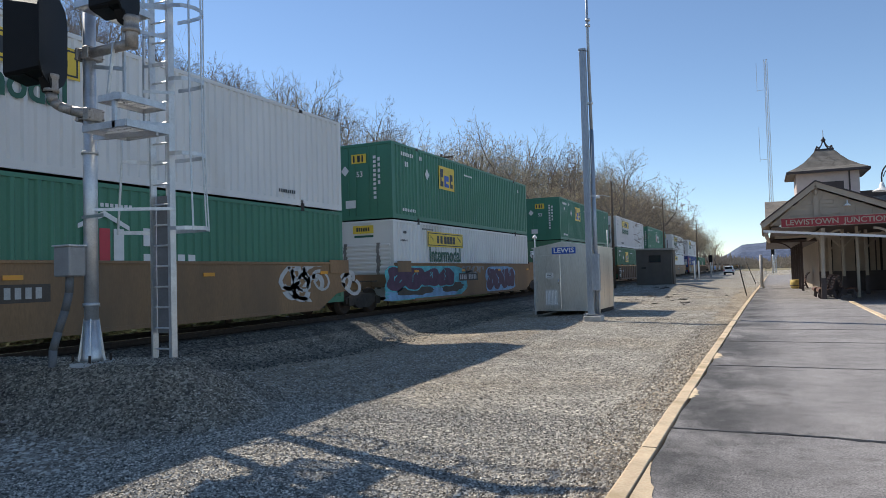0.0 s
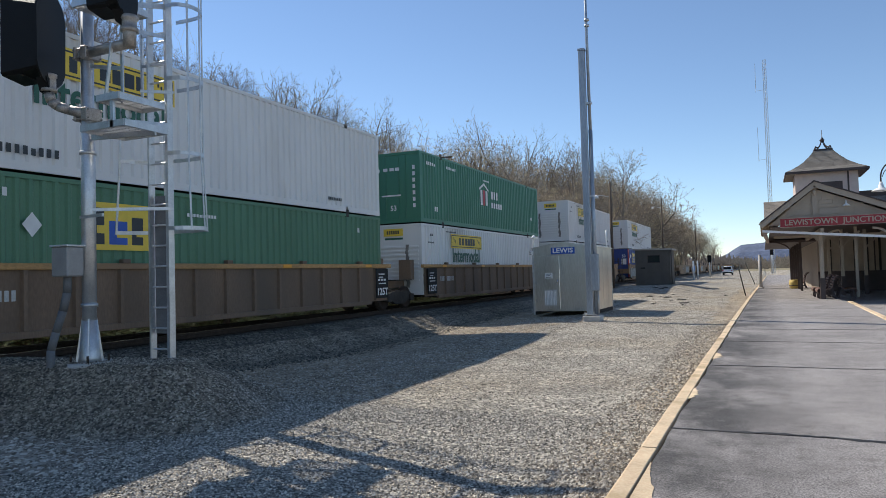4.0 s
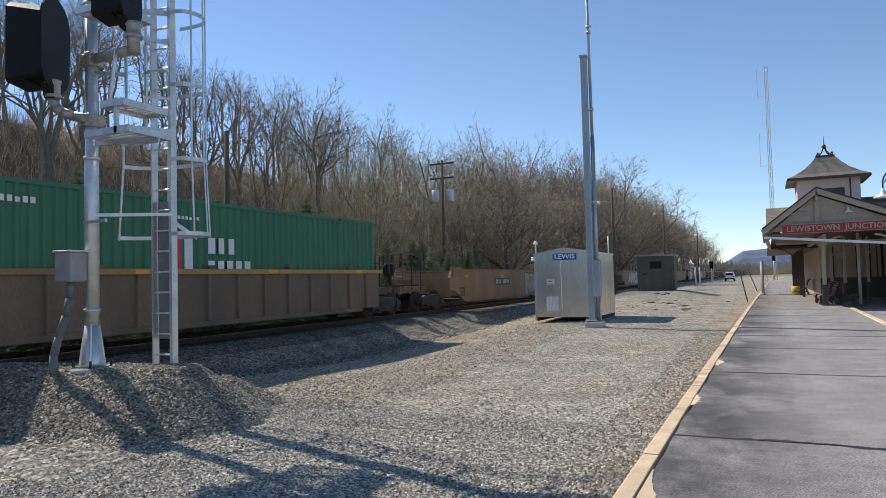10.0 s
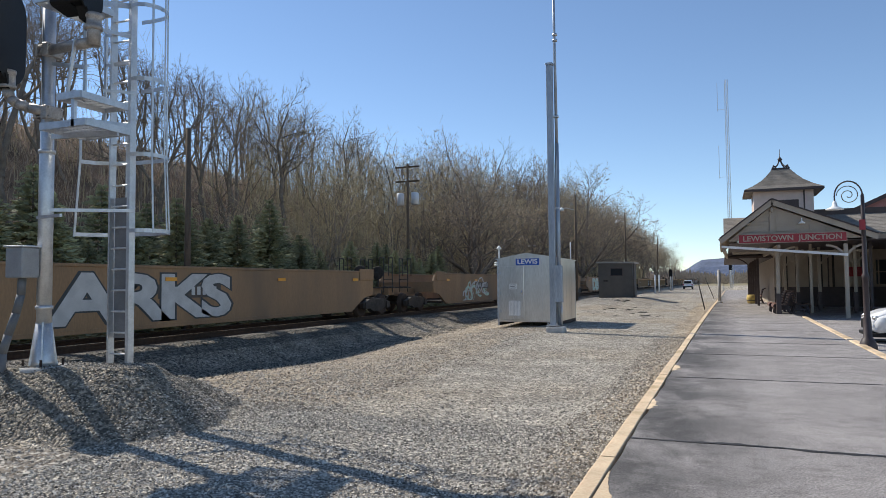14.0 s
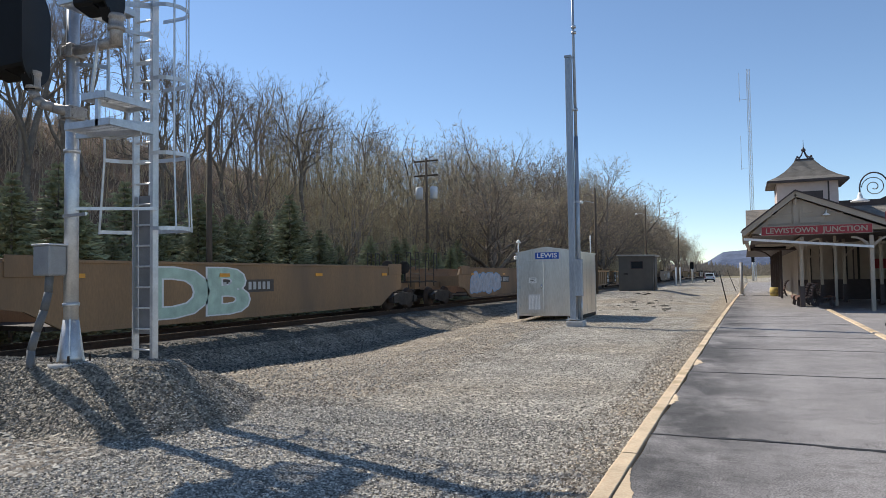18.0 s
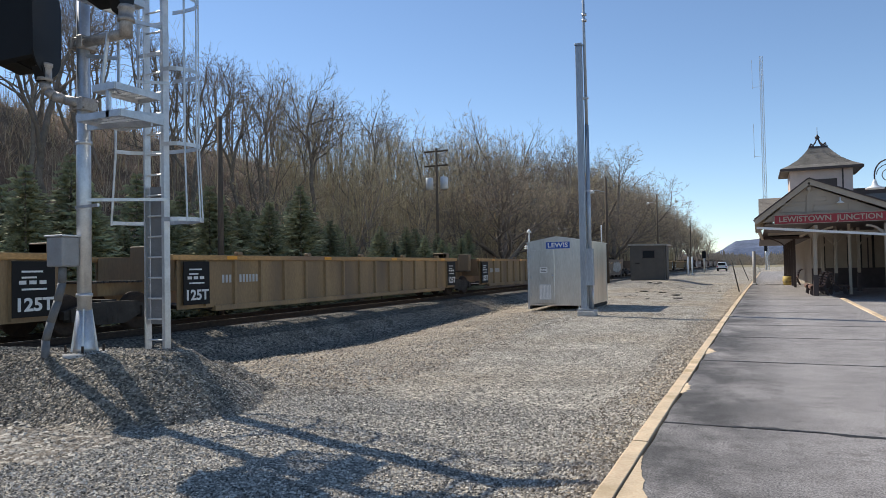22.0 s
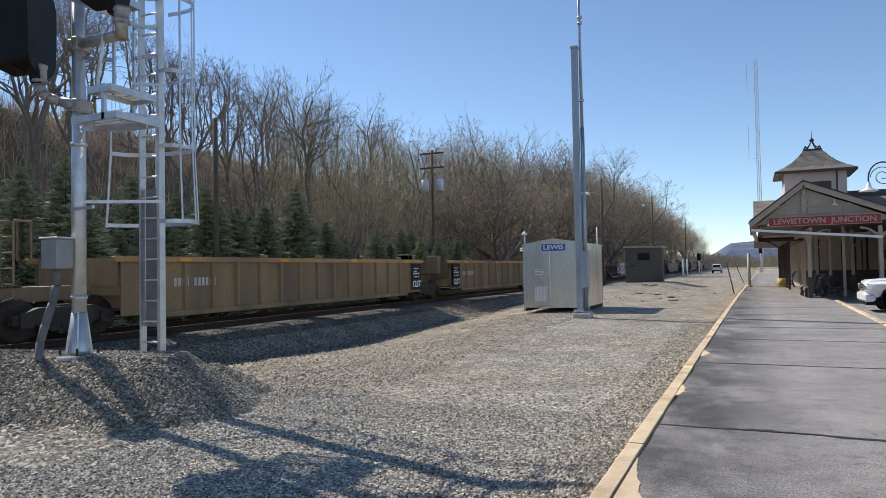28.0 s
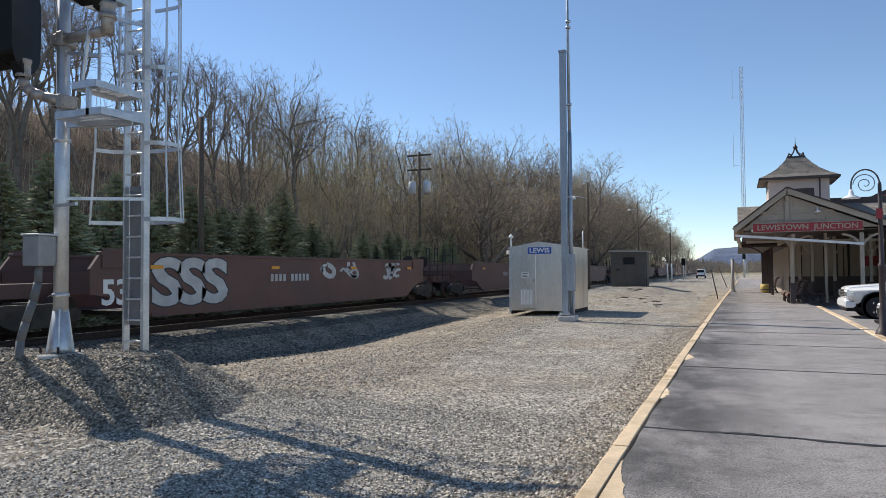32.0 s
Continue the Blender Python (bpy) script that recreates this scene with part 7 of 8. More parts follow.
def build_pickup():
    """Front towards -x; the origin is the front bumper's middle on the ground."""
    p = thing("pickup_truck", "white crew-cab pickup truck with chrome grille, nosing up to the kerb", "pickup truck", at=(3.6, PICKUP_Y, -0.12))
    low = [(0.06, 0.55), (0.06, 0.98), (0.16, 1.08), (1.35, 1.18), (1.5, 1.2), (5.5, 1.2), (5.6, 1.1), (5.6, 0.55), (4.85, 0.5), (4.7, 0.78), (4.45, 0.9), (4.15, 0.9), (3.9, 0.78), (3.75, 0.45), (1.5, 0.45), (1.36, 0.78), (1.1, 0.9), (0.8, 0.9), (0.55, 0.78), (0.42, 0.5)]
    part("body", body_shell(low, 1.84, 9, 0.045), CARPAINT, p)
    cab = part("cab", body_shell([(1.45, 1.18), (2.15, 1.72), (2.4, 1.78), (3.5, 1.78), (3.75, 1.7), (3.85, 1.18)], 1.72, 1.2, 0.04), CARPAINT, p)
    for s in (-1, 1):
        for a in ([(1.85, 1.25), (2.25, 1.68), (2.7, 1.7), (2.7, 1.25)], [(2.8, 1.25), (2.8, 1.7), (3.45, 1.7), (3.6, 1.25)]):
            bm = B()
            f = [bm.verts.new((x, s * (0.862 - 0.135 * (z - 1.2) / 0.6 * 1.02), z)) for x, z in a]
            bm.faces.new(f if s < 0 else f[::-1])
            part("side_window", bm, GLASS, cab)
    bm = B()
    bm.faces.new([bm.verts.new(v) for v in ((1.5, 0.74, 1.235), (1.5, -0.74, 1.235), (2.1, -0.64, 1.695), (2.1, 0.64, 1.695))][::-1])
    part("windscreen", bm, GLASS, cab)
    g = part("grille", box(B(), 0.0, 0.08, -0.55, 0.55, 0.72, 0.98, 0.02), CHROME, p)
    for k in range(4):
        part("grille_bar", box(B(), -0.012, 0.0, -0.5, 0.5, 0.755 + k * 0.055, 0.78 + k * 0.055), BLACK, g)
    for s in (-1, 1):
        part("headlight", box(B(), 0.0, 0.26, *sorted((s * 0.58, s * 0.93)), 0.74, 0.97, 0.03), CHROME, p, "clear headlight")
        part("fog_lamp", lathe(B(), [(0.06, 0.0), (0.06, 0.03)], 12, "x", (-0.04, s * 0.62, 0.46)), CHROME, p)
        part("mirror", box(B(), 1.75, 1.9, *sorted((s * 0.92, s * 1.1)), 1.22, 1.42, 0.03), BLACK, p)
        part("wheel_arch", lathe(B(), [(0.5, -0.01), (0.5, 0.01), (0.46, 0.01), (0.46, -0.01)], 24, "y", (0.95, s * 0.915, 0.42)), BLACK, p)
        for x in (0.95, 4.3):
            wheel_of(p, x, s * 0.82, 0.38, s)
        part("door_handle", box(B(), 2.55, 2.68, *sorted((s * 0.925, s * 0.945)), 1.02, 1.05), CHROME, p)
        part("door_seam", box(B(), 2.74, 2.75, *sorted((s * 0.9205, s * 0.9225)), 0.6, 1.15), BLACK, p)
    part("bumper", box(B(), -0.05, 0.3, -0.92, 0.92, 0.36, 0.66, 0.06), CARPAINT, p)
    part("air_dam", box(B(), 0.02, 0.4, -0.85, 0.85, 0.24, 0.36, 0.02), BLACK, p)
    part("underside", box(B(), 0.5, 5.3, -0.7, 0.7, 0.3, 0.5), BLACK, p)
    return p


def build_white_car():
    p = thing("sports_coupe", "white sports coupe with a black grille parked by the kerb", "car", at=(3.62, 22.3, -0.12))
    low = [(0.05, 0.4), (0.03, 0.55), (0.12, 0.72), (0.5, 0.86), (1.5, 1.0), (2.2, 1.02), (4.3, 1.02), (4.7, 0.95), (4.78, 0.6), (4.7, 0.3), (4.35, 0.26), (4.15, 0.6), (3.8, 0.7), (3.4, 0.6), (3.2, 0.24), (1.4, 0.24), (1.22, 0.6), (0.9, 0.7), (0.58, 0.6), (0.4, 0.3), (0.12, 0.26)]
    part("body", body_shell(low, 1.86, 9, 0.05), CARPAINT, p)
    part("cabin", body_shell([(1.6, 0.98), (2.4, 1.38), (3.2, 1.4), (4.3, 1.04)], 1.6, 1.0, 0.04), GLASS, p, "dark glazed cabin")
    part("grille", box(B(), 0.0, 0.06, -0.6, 0.6, 0.34, 0.6, 0.02), BLACK, p)
    part("splitter", box(B(), -0.02, 0.4, -0.86, 0.86, 0.16, 0.26, 0.02), BLACK, p)
    for s in (-1, 1):
        part("headlight", box(B(), 0.06, 0.5, *sorted((s * 0.62, s * 0.9)), 0.6, 0.72, 0.03), CHROME, p)
        part("stripe", box(B(), 0.6, 1.3, *sorted((s * 0.935, s * 0.938)), 0.72, 0.78), LOGO_RED, p)
        for x in (0.9, 3.8):
            wheel_of(p, x, s * 0.83, 0.34, s)
    return p


def build_far_suv():
    p = thing("parked_suv", "white sport utility vehicle parked far along the lot", "car", at=(-6.5, 150, -0.1))
    bm = body_shell([(-2.3, 0.4), (-2.3, 0.95), (-1.9, 1.1), (1.2, 1.1), (2.3, 1.0), (2.35, 0.4)], 1.9, 9, 0.06)
    body = part("body", bm, CARPAINT, p, "", pose(0, 0, 0, 0, 0, 90))
    part("cabin", body_shell([(-2.2, 1.08), (-1.9, 1.75), (0.6, 1.78), (1.3, 1.1)], 1.75, 1.1, 0.05), CARPAINT, p, "", pose(0, 0, 0, 0, 0, 90))
    part("rear_window", box(B(), -0.7, 0.7, -2.2, -2.1, 1.2, 1.65, 0.03), GLASS, p)
    for s in (-1, 1):
        part("tail_light", box(B(), *sorted((s * 0.72, s * 0.92)), -2.36, -2.28, 0.8, 1.05), LOGO_RED, p)
        for y in (-1.4, 1.4):
            part("wheel", lathe(B(), [(0.1, -0.1), (0.36, -0.1), (0.36, 0.1), (0.1, 0.1)], 16, "x", (s * 0.8, y, 0.36)), TYRE, p)
    part("bumper", box(B(), -0.9, 0.9, -2.42, -2.3, 0.4, 0.62, 0.03), BLACK, p)


def build_small_signal(x, y, h):
    p = thing("far_signal", "distant dwarf signal mast with a black head", "railway signal", at=(x, y, 0))
    part("post", tube(B(), (0, 0, 0), (0, 0, h), 0.09, n=8), GALV, p)
    part("head", box(B(), -0.3, 0.3, -0.1, 0.15, h - 0.9, h + 0.3, 0.08), BLACK, p)
    part("ladder", box(B(), 0.25, 0.32, 0, 0.05, 0, h - 0.5), GALV, p)


def utility_pole(x, y, h, kind="arms"):
    z = ground_z(x, y)
    p = thing("utility_pole", "weathered timber pole with crossarms and grey transformers" if kind == "arms" else "weathered timber pole with a small lamp" if kind == "lamp" else "bare weathered timber pole at the wood's edge", "utility pole", "poles along the line", at=(x, y, z))
    part("pole", tube(B(), (0, 0, -0.3), (0, 0, h), 0.12, 0.085, n=10), POLE, p)
    if kind == "arms":
        for k, zz in enumerate((h - 0.3, h - 1.3)):
            part("crossarm", box(B(), -0.9, 0.9, -0.05, 0.05, zz, zz + 0.1), POLE, p)
            for a in (-0.82, -0.45, 0.45, 0.82):
                part("insulator", lathe(B(), [(0.03, zz + 0.1), (0.05, zz + 0.2), (0.02, zz + 0.28)], 8, "z", (a, 0, 0)), GALV, p)
        for s in (-0.55, 0.55):
            part("transformer", lathe(B(), [(0.2, h - 2.9), (0.26, h - 2.85), (0.26, h - 2.1), (0.2, h - 2.05)], 14, "z", (s, 0, 0)), GALV_PALE, p)
    elif kind == "lamp":
        part("lamp_arm", pipe(B(), [(0, 0, h - 1.2), (-0.7, -0.1, h - 1.0), (-1.0, -0.1, h - 1.05)], 0.03, 6), GALV, p)
        part("lamp_head", lathe(B(), [(0.05, h - 0.95), (0.18, h - 1.12), (0.16, h - 1.22)], 12, "z", (-1.05, -0.1, 0)), WHITE, p)


build_signal()
build_cabinet()
build_antenna_pole()
build_hut()
build_station()
build_brick_building()
build_bench(2.62, 36.9, -90)
build_bench(2.55, 38.8, -90)
build_bench(3.35, 37.3, 90)
build_bench(2.25, 52.6, -90)
build_barrel(1.78, 52.0)
build_lamp()
build_bollard(-0.23, 53.4, 2.3)
build_bollard(-0.95, 41, 1.75, 0.35, DARK, "leaning_stake", "thin dark leaning stake")
build_bollard(-0.75, 66, 1.9, 0.7, DARK, "leaning_stake", "thin dark leaning stake")
build_tower()
pickup = build_pickup()
build_white_car()
build_far_suv()
build_small_signal(-7.9, 120, 3.2)
build_small_signal(1.5, 150, 4.5)
utility_pole(-20, 43.5, 10.0)
utility_pole(-10.5, 54, 8.2, "lamp")
utility_pole(-11.0, 88, 10.2, "lamp")
utility_pole(-11.5, 140, 10.5, "lamp")
utility_pole(-19.5, 78, 7.0, "lamp")
utility_pole(-17.5, 19.45, 7.2, "plain")
for k, (x, y) in enumerate(((-9.0, 104), (-8.6, 106))):
    build_bollard(x, y, 2.6, 0, WHITE, "bollard", "white marker post in the lot")


def build_clods():
    """Broken stone and clods left in the lot beyond the cabinet."""
    rng = random.Random(31)
    for i in range(46):
        x, y = rng.uniform(-7.2, -3.6) + (2.2 if i % 5 == 0 else 0), rng.uniform(33, 52)
        w = rng.choice((0.04, 0.05, 0.06, 0.08, 0.15))
        bm = B()
        bmesh.ops.create_icosphere(bm, subdivisions=1, radius=1)
        for v in bm.verts:
            k = 1 + 0.8 * noise.noise(v.co * 2.7 + Vector((x, y, 0)))
            v.co = Vector((v.co.x * w * k * 1.6, v.co.y * w * k * 1.2, v.co.z * w * k * 0.42))
        o = part("stone_clod", bm, BALLAST)
        o.matrix_basis = pose(x, y, ground_z(x, y) + w * 0.1, 0, 0, rng.uniform(0, 180))
        tagged(o, "dark broken stone lying in the gravel lot", "stone", "broken stones in the lot")


build_clods()


# ---- woods ----
def ribbon(vs, fs, p, q, w0, w1, rng):
    """A flat tapering twig."""
    d = q - p
    s = d.orthogonal().normalized()
    s.rotate(Matrix.Rotation(rng.uniform(0, 3.14), 3, d))
    b = len(vs)
    vs.extend((p - s * w0, p + s * w0, q + s * w1, q - s * w1))
    fs.append((b, b + 1, b + 2, b + 3))


def limb(rng, out, p, d, r, ln, kids, angle, rise, twigs):
    """A curved tapering limb with its side branches; kids: how many at each level below; the last level bears twigs."""
    vs, fs, tv, tf = out
    depth = len(kids)
    segs, n = (5, 6) if r > 0.07 else (4, 4) if depth >= 2 else (3, 3)
    pts, dirs = [p.copy()], [d.copy()]
    for i in range(segs):
        d = (d + Vector((rng.gauss(0, 0.16), rng.gauss(0, 0.16), rng.gauss(0, 0.1) + rise))).normalized()
        pts.append(pts[-1] + d * ln / segs)
        dirs.append(d.copy())
    base = len(vs)
    for i, c in enumerate(pts):
        rr = r * (1 - 0.72 * i / segs)
        s = dirs[i].orthogonal().normalized()
        u = dirs[i].cross(s)
        for k in range(n):
            q = k * math.tau / n
            vs.append(c + (s * math.cos(q) + u * math.sin(q)) * rr)
    for i in range(segs):
        for k in range(n):
            j = (k + 1) % n
            fs.append((base + i * n + k, base + i * n + j, base + (i + 1) * n + j, base + (i + 1) * n + k))

    def along(f):
        i = min(segs - 1, int(f * segs))
        return pts[i].lerp(pts[i + 1], f * segs - i), dirs[i + 1]

    if depth == 0:
        for k in range(twigs):
            f = 1.0 if k == 0 else rng.uniform(0.2, 1.0)
            c, dd = along(f)
            t = (dd + Vector((rng.gauss(0, 0.6), rng.gauss(0, 0.6), rng.gauss(0.12, 0.4)))).normalized()
            l2 = ln * rng.uniform(0.3, 0.65)
            m = c + t * l2 * 0.5
            e = m + (t + Vector((rng.gauss(0, 0.3), rng.gauss(0, 0.3), rng.gauss(0.1, 0.25)))).normalized() * l2 * 0.5
            ribbon(tv, tf, c, m, 0.011, 0.008, rng)
            ribbon(tv, tf, m, e, 0.008, 0.004, rng)
        return
    turn = rng.uniform(0, 6.28)
    for k in range(kids[0]):
        f = 1.0 if k == kids[0] - 1 else 0.25 + 0.72 * (k + rng.random() * 0.8) / kids[0]
        c, dd = along(f)
        turn += 2.4 + rng.uniform(-0.4, 0.4)
        side = dd.orthogonal().normalized()
        side.rotate(Matrix.Rotation(turn, 3, dd))
        a = radians(angle) * rng.uniform(0.7, 1.3) * (0.6 if f == 1.0 else 1.0)
        nd = dd * math.cos(a) + side * math.sin(a)
        limb(rng, out, c, nd.normalized(), r * (1 - 0.72 * f) * rng.uniform(0.5, 0.72) + 0.004, ln * rng.uniform(0.46, 0.7) * (1.12 - 0.5 * f), kids[1:], angle * 1.04, rise * 0.8, twigs)


def make_bare_tree(seed, h, trunk_r, fork, leaders, spread, kids, twigs, twig, label):
    """A leafless tree: a trunk that divides into leaders, each with side branches and twigs."""
    rng = random.Random(seed)
    out = [], [], [], []
    v, f, tv, tf = out
    foot = Vector((0, 0, -0.3))
    axis = [foot]
    for k in range(5):
        axis.append(axis[-1] + Vector((rng.gauss(0, 0.012) * h, rng.gauss(0, 0.012) * h, fork * h / 5)))
    n = 8
    for k, c in enumerate(axis):
        rr = trunk_r * (1.3 if k == 0 else 1 - 0.06 * k)
        v += [c + Vector((math.cos(i * math.tau / n) * rr, math.sin(i * math.tau / n) * rr, 0)) for i in range(n)]
    for k in range(5):
        for i in range(n):
            f.append((k * n + i, k * n + (i + 1) % n, (k + 1) * n + (i + 1) % n, (k + 1) * n + i))
    turn = rng.uniform(0, 6.28)
    for b in range(leaders):
        turn += math.tau / leaders + rng.uniform(-0.4, 0.4)
        tilt = radians(spread) * (rng.uniform(0.1, 0.45) if b == 0 else rng.uniform(0.75, 1.25))
        d = Vector((math.cos(turn) * math.sin(tilt), math.sin(turn) * math.sin(tilt), math.cos(tilt)))
        c = axis[-1] - Vector((0, 0, rng.uniform(0, 0.5) * fork * h * (0.35 if b else 0)))
        limb(rng, out, c, d, trunk_r * (0.8 if b == 0 else 0.58), h * (1 - fork) * (0.56 if b == 0 else rng.uniform(0.44, 0.58)), kids, 44, 0.06, twigs)
    k = h / float(np.quantile([p.z for p in tv], 0.993))
    t = thing("bare_tree", label, "tree", "bare trees on the bank")
    a = raw("trunk", [p * k for p in v], f, BARK, t)
    for q in a.data.polygons:
        q.use_smooth = True
    raw("crown", [p * k for p in tv], tf, twig, t)["label"] = "fine leafless twigs"
    return t


def make_spruce(seed, h):
    rng = random.Random(seed)
    t = thing("spruce", "young dark green spruce below the bank", "tree", "spruces along the fence", at=(0, 0, 0))
    part("trunk", tube(B(), (0, 0, -0.2), (0, 0, h * 0.95), 0.07, 0.01, n=6), BARK, t)
    v, f = [], []
    n = 24
    for k in range(n):
        z = 0.2 + (h - 0.25) * (k / n) ** 0.95
        R = (h - z) ** 0.8 * 0.5 + 0.03
        m = 11
        for i in range(m):
            a = i * math.tau / m + k * 1.1 + rng.uniform(-0.3, 0.3)
            ln = R * rng.uniform(0.45, 1.2)
            c, s = math.cos(a), math.sin(a)
            sag = rng.uniform(0.05, 0.4)
            for j in range(8):
                x = ln * (0.12 + 0.88 * j / 8)
                g = min(1.0, R / 0.7)
                side = (1 if j % 2 else -1) * rng.uniform(0.04, 0.2) * (1.15 - j / 9) * g
                zz = z - x * sag + 0.12 * (x / (R + 0.1)) ** 2 + rng.uniform(-0.06, 0.06)
                b = len(v)
                for dx, dy, dz in ((-0.03, 0, 0.03), (0.1 * g, side + 0.05 * g, -0.05), (0.24 * g, side * 1.3, rng.uniform(-0.06, 0.06)), (0.1 * g, side - 0.05 * g, -0.03)):
                    v.append((c * (x + dx) - s * dy, s * (x + dx) + c * dy, zz + dz))
                f += [(b, b + 1, b + 2), (b, b + 2, b + 3)]
    raw("needles", v, f, NEEDLE, t)
    return t


def make_bush(seed, h, twig):
    rng = random.Random(seed)
    out = [], [], [], []
    for k in range(6):
        a = rng.uniform(0, 6.28)
        d = Vector((0.35 * math.cos(a), 0.35 * math.sin(a), 1)).normalized()
        limb(rng, out, Vector((math.cos(a) * 0.25, math.sin(a) * 0.25, -0.2)), d, 0.03, h * 0.55, (5, 3), 36, 0.05, 4)
    v, f, tv, tf = out
    k = h / max(p.z for p in v + tv)
    t = thing("thicket_shrub", "leafless many-stemmed shrub at the wood's edge", "shrub", "shrubs at the wood's edge")
    raw("stem", [p * k for p in v], f, BARK, t)["kind"] = "stuff"
    raw("crown", [p * k for p in tv], tf, twig, t)
    return t


def build_woods():
    rng = random.Random(11)
    tall, broad = "tall leafless deciduous tree on the wooded bank", "broad spreading leafless tree before the wood"
    kinds = [
        make_bare_tree(3, 15, 0.15, 0.36, 3, 24, (6, 5), 5, TWIG_DARK, tall),
        make_bare_tree(8, 16, 0.16, 0.42, 3, 20, (6, 5), 5, TWIG_DARK, tall),
        make_bare_tree(21, 13, 0.12, 0.22, 4, 26, (6, 5), 5, TWIG_GREEN, tall),
        make_bare_tree(33, 11, 0.11, 0.16, 5, 32, (5, 4), 6, TWIG_GREEN, tall),
        make_bare_tree(45, 13, 0.24, 0.15, 7, 44, (8, 6, 4), 5, TWIG, broad),
        make_bush(6, 5.0, TWIG_GREEN),
        make_bush(9, 4.2, TWIG),
        make_bare_tree(60, 14, 0.1, 0.5, 2, 15, (5, 4), 5, TWIG_DARK, tall),
        make_bare_tree(71, 15, 0.12, 0.46, 2, 18, (6, 4), 5, TWIG_DARK, tall),
    ]
    first = [True] * len(kinds)

    heights = (15, 16, 13, 11, 13, 5.0, 4.2, 14, 15)
    az = (0, 4, 6, 9.4, 17, 26.7, 37, 45.3, 56, 90)
    rise = (0.03, 0.052, 0.08, 0.147, 0.212, 0.242, 0.305, 0.325, 0.46, 0.5)

    def plant(k, x, y, s):
        if k not in (5, 6):
            # the skyline falls away down the valley
            top = 1.6 + float(np.interp(math.degrees(math.atan2(-x, y)), az, rise)) * math.hypot(x, y)
            s = min(1.9, max(0.4, (top - ground_z(x, y)) / heights[k] * s))
        m = pose(x, y, ground_z(x, y) - 0.15, rng.uniform(-4, 4), rng.uniform(-4, 4), rng.uniform(0, 360))
        if first[k]:
            first[k] = False
            o = kinds[k]
            o.matrix_basis = m
        else:
            o = copy_thing(kinds[k], m)
        o.scale = (s, s, s)

    # broad trees standing out before the wood
    plant(4, -20.6, 57, 0.98)
    plant(4, -21.0, 80, 0.95)
    plant(4, -21.5, 112, 1.0)
    plant(4, -27.0, 150, 1.0)
    plant(4, -28.0, 200, 0.95)
    for y, x in ((17, -24), (21, -27), (26, -25), (31, -27), (33, -24)):
        plant(rng.choice((0, 1)), x, y, rng.uniform(0.9, 1.0))
    for i in range(58):
        plant(rng.choice((7, 7, 8)), -34 - rng.uniform(0, 20), 12 + rng.uniform(0, 40), rng.uniform(0.75, 1.02))
    for row, (x, n, y0, y1) in enumerate(((-24, 42, 14, 170), (-29, 48, 14, 200), (-35, 46, 18, 230), (-43, 30, 25, 250))):
        for i in range(n):
            f = (i + rng.uniform(-0.35, 0.35)) / n
            y = y0 + (y1 - y0) * max(0, f) ** 1.35
            px = x + rng.uniform(-2.6, 2.6)
            near = math.degrees(math.atan2(-px, y)) > 39
            if near and row == 0:
                continue
            plant(rng.choice((7, 8, 1) if near else (0, 1, 2, 2, 3) if row else (2, 3, 3, 2, 0)), px, y, rng.uniform(0.7, 1.0) * (0.8 if row == 0 else 0.97))
    for i in range(30):
        plant(rng.choice((0, 2, 3, 4)), -27 - rng.uniform(0, 10) - i * 0.2, 165 + i * 9, rng.uniform(0.75, 1.0))
    for i in range(26):
        y = 190 + i * 11
        plant(rng.choice((0, 2, 3)), -y * math.tan(radians(rng.uniform(3.2, 6.5))), y, rng.uniform(0.7, 1.0))
    for i in range(54):
        y = 13 + 130 * ((i + rng.random()) / 54) ** 1.3
        px = -21.2 - rng.uniform(0, 5.5)
        plant(rng.choice((5, 5, 6)), px, y, rng.uniform(0.7, 1.35) * (0.5 if math.atan2(-px, y) > 0.66 else 1))
    sp = [make_spruce(2, 4.4), make_spruce(5, 5.2)]
    for i in range(70):
        if i < 44:
            x, y = -19.7 + rng.uniform(-0.9, 0.9), 8 + i * 0.95 + rng.uniform(-0.5, 0.5)
        else:
            x, y = -21.6 + rng.uniform(-0.9, 0.9), 11 + (i - 44) * 1.6 + rng.uniform(-0.6, 0.6)
        m = pose(x, y, ground_z(x, y), 0, 0, rng.uniform(0, 360))
        k = rng.uniform(0.65, 1.0) * (1.1 if y < 22 else 1.12 if y < 30 else 0.95)
        o = sp[i] if i < 2 else copy_thing(sp[i % 2], m)
        o.matrix_basis = m
        o.scale = (k, k, k)


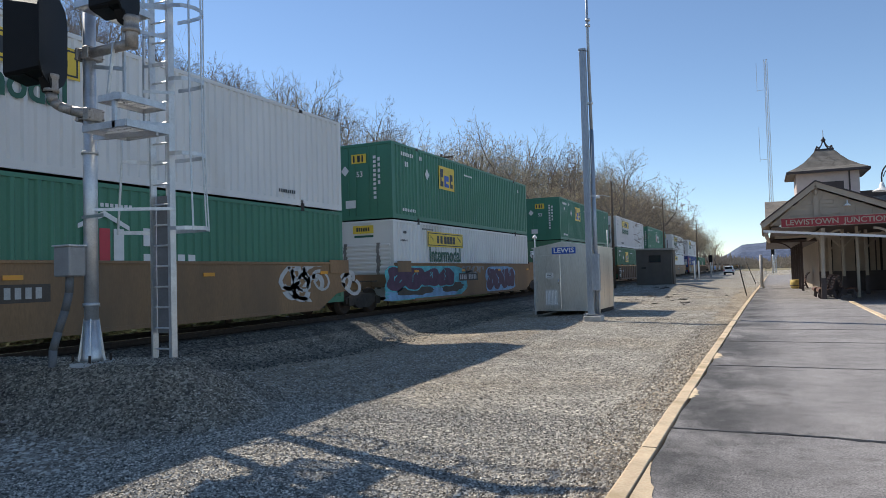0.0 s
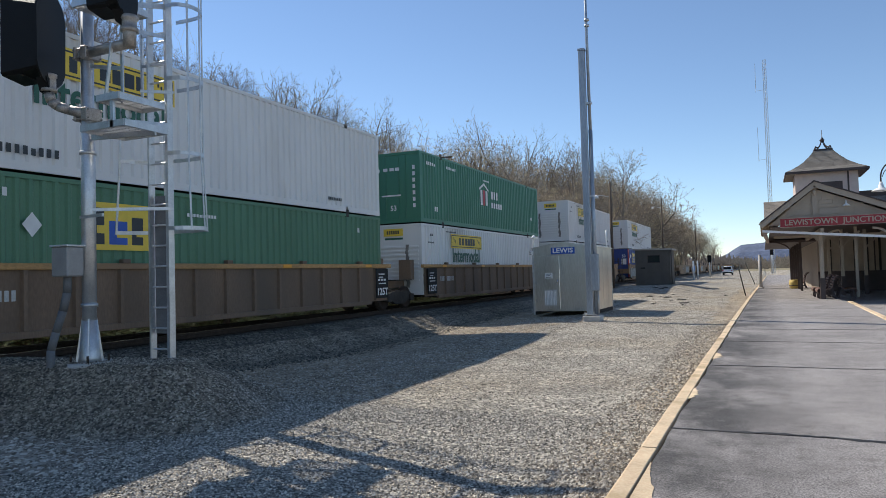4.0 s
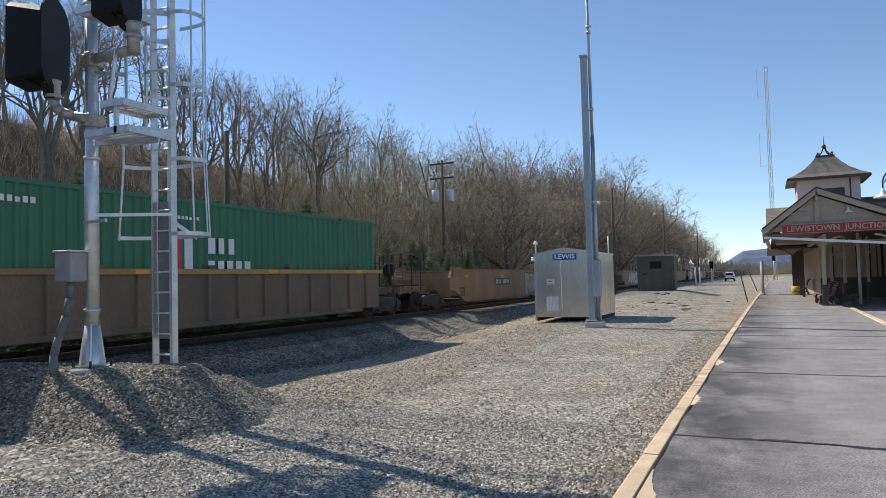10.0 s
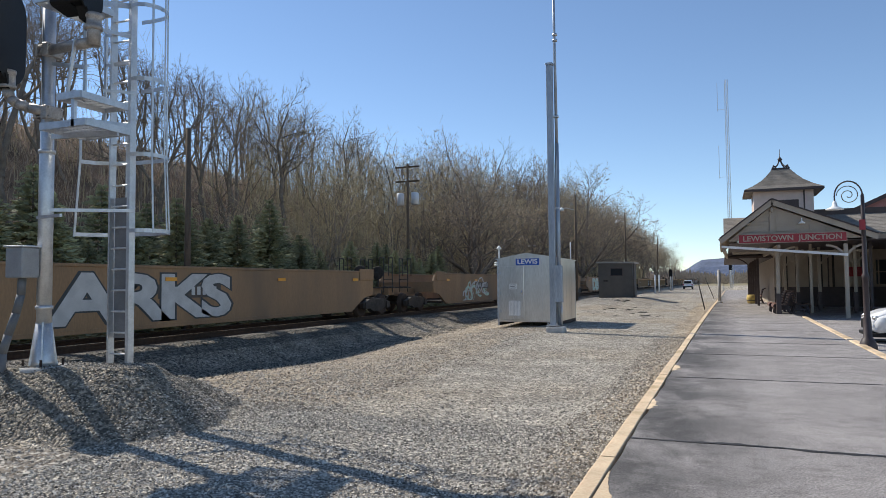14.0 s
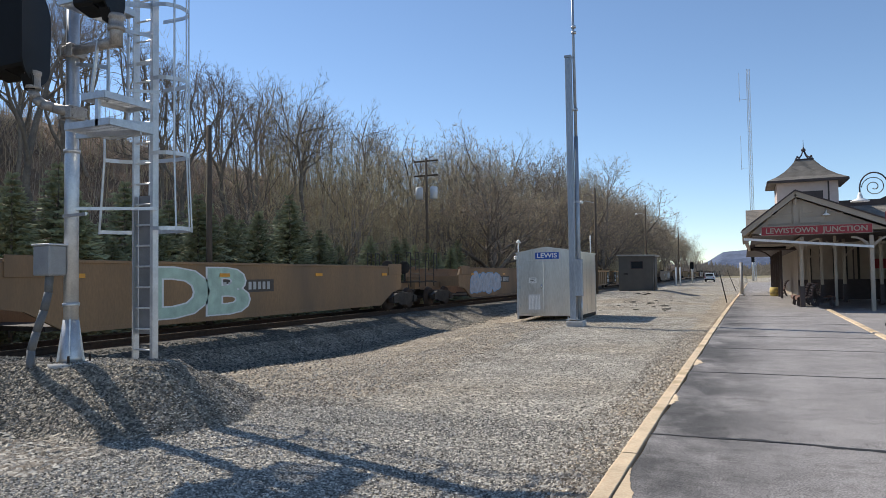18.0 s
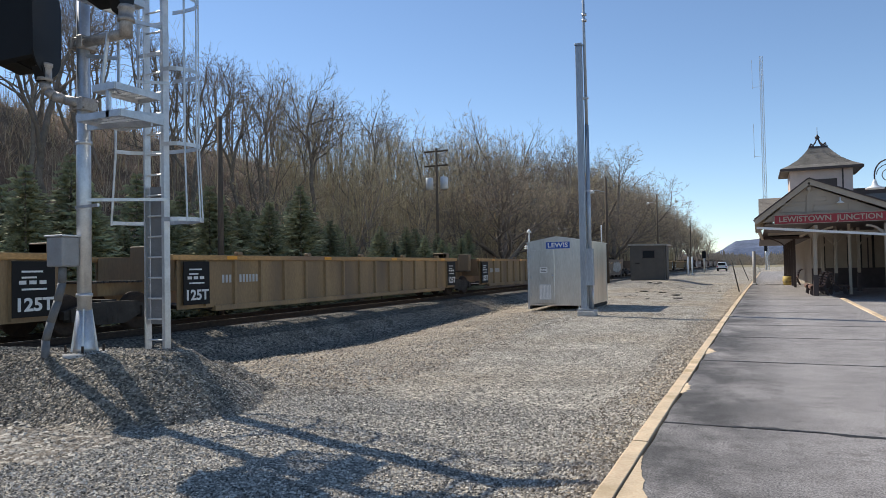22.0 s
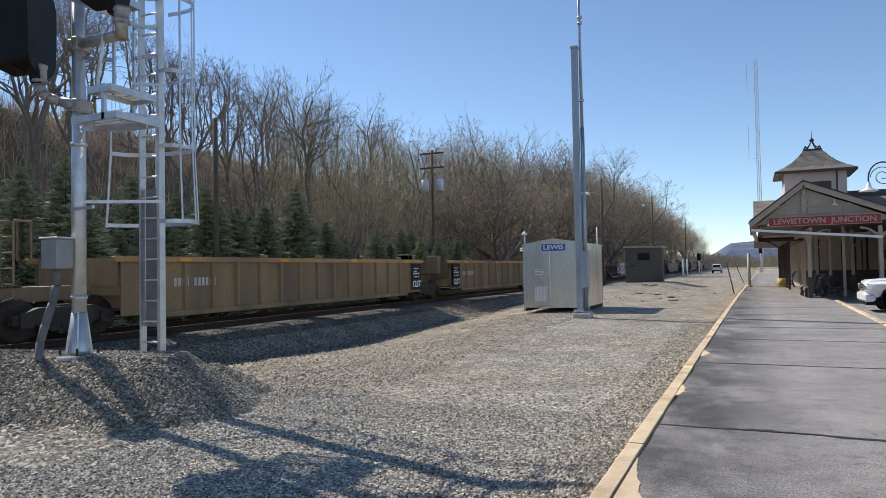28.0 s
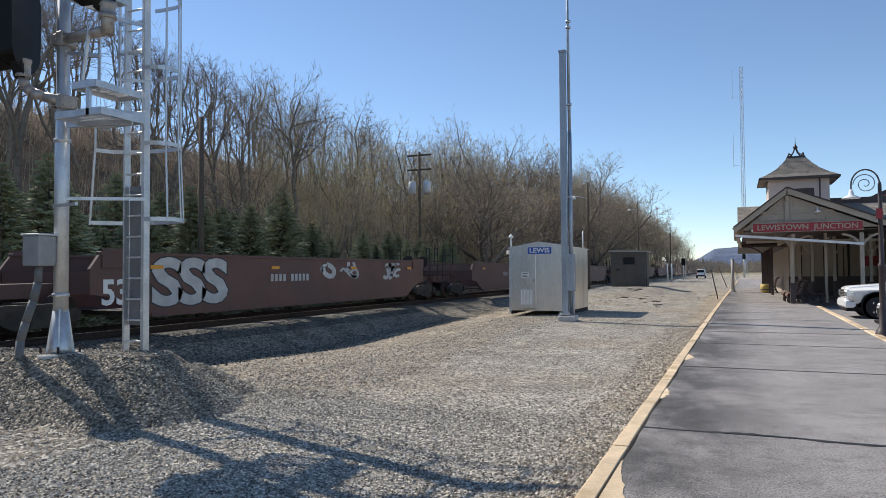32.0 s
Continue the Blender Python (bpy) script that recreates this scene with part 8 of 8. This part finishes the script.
def build_brush():
    """Tangled leafless undergrowth on the bank."""
    rng = np.random.RandomState(5)
    n = 76000
    x = -20.5 - 26 * rng.rand(n) ** 1.3
    y = 10 + 170 * rng.rand(n) ** 1.6
    ln = rng.uniform(0.5, 2.6, n) * np.where(np.arctan2(-x, y) > 0.66, 0.7, 1.0)
    a = rng.rand(n) * 6.283
    tilt = rng.uniform(0.2, 1.2, n)
    d = np.stack([np.cos(a) * np.sin(tilt), np.sin(a) * np.sin(tilt), np.cos(tilt)], 1)
    z = np.array([ground_z(p, q) for p, q in zip(x, y)]) - 0.1
    p0 = np.stack([x, y, z], 1)
    p1 = p0 + d * ln[:, None]
    w = (0.012 + 0.00012 * y)[:, None] * np.stack([np.sin(a), -np.cos(a), 0 * a], 1)
    v = np.stack([p0 - w, p0 + w, p1 + np.array([0, 0, 0.01])], 1).reshape(-1, 3)
    f = np.arange(3 * n).reshape(-1, 3)
    me = bpy.data.meshes.new("undergrowth")
    me.from_pydata(v.tolist(), [], f.tolist())
    me.materials.append(TWIG)
    tagged(new("undergrowth", me), "tangled leafless brown undergrowth on the bank", "undergrowth", kind="stuff")


def build_saplings():
    """Close thin stems with upswept twigs filling the wood."""
    rng = np.random.RandomState(15)
    n = 11500
    x = -21.5 - 30 * rng.rand(n) ** 1.2
    y = 12 + 210 * rng.rand(n) ** 1.5
    z = np.array([ground_z(p, q) for p, q in zip(x, y)]) - 0.1
    v, f, k = [], [], 0
    for px, py, pz in zip(x, y, z):
        if math.atan2(-px, py) > 0.66 and rng.rand() < 0.85:
            continue
        far = 0.01 + 0.00019 * py
        top = np.array([rng.normal(0, 0.35), rng.normal(0, 0.35), rng.uniform(2.5, 9.5) * min(1.0, 0.4 + py / 60)])
        foot = np.array([px, py, pz])
        a = rng.rand() * 6.283
        w = np.array([math.cos(a), math.sin(a), 0]) * far * 1.5
        v += [foot - w, foot + w, foot + top]
        f.append((k, k + 1, k + 2))
        k += 3
        for j in range(9):
            q = foot + top * rng.uniform(0.3, 0.97)
            a = rng.rand() * 6.283
            ln = rng.uniform(0.5, 1.7)
            d = np.array([math.cos(a) * 0.6, math.sin(a) * 0.6, rng.uniform(0.3, 1.0)]) * ln
            w = np.array([math.sin(a), -math.cos(a), 0]) * far * 0.7
            v += [q - w, q + w, q + d]
            f.append((k, k + 1, k + 2))
            k += 3
    me = bpy.data.meshes.new("saplings")
    me.from_pydata([tuple(p) for p in v], [], f)
    me.materials.append(TWIG_GREEN)
    tagged(new("saplings", me), "close leafless saplings filling the wood", "saplings", kind="stuff")


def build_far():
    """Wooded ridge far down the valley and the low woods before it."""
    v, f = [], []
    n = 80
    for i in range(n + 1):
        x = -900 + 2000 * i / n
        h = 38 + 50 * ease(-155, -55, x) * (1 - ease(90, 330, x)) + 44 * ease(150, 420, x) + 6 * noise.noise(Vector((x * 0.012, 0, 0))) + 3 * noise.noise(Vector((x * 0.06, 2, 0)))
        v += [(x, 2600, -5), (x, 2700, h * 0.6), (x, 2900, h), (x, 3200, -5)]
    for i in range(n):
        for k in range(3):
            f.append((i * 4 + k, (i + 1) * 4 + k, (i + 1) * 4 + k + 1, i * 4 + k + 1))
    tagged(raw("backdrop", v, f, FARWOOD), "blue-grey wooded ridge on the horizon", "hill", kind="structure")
    rng = np.random.RandomState(9)
    n = 5000
    x = rng.uniform(-160, 160, n)
    y = rng.uniform(420, 900, n)
    h = rng.uniform(5, 12, n) * (0.6 + 0.4 * np.sin(x * 0.05) ** 2)
    w = rng.uniform(0.6, 2.0, n)
    p = np.stack([np.stack([x - w, y, 0 * x - 1], 1), np.stack([x + w, y, 0 * x - 1], 1), np.stack([x + rng.uniform(-1, 1, n), y, h], 1)], 1).reshape(-1, 3)
    me = bpy.data.meshes.new("far_woods")
    me.from_pydata(p.tolist(), [], np.arange(3 * n).reshape(-1, 3).tolist())
    me.materials.append(TWIG)
    tagged(new("far_woods", me), "low leafless woods far down the line", "woods", kind="stuff")


build_woods()
build_brush()
build_saplings()
build_far()


motions()
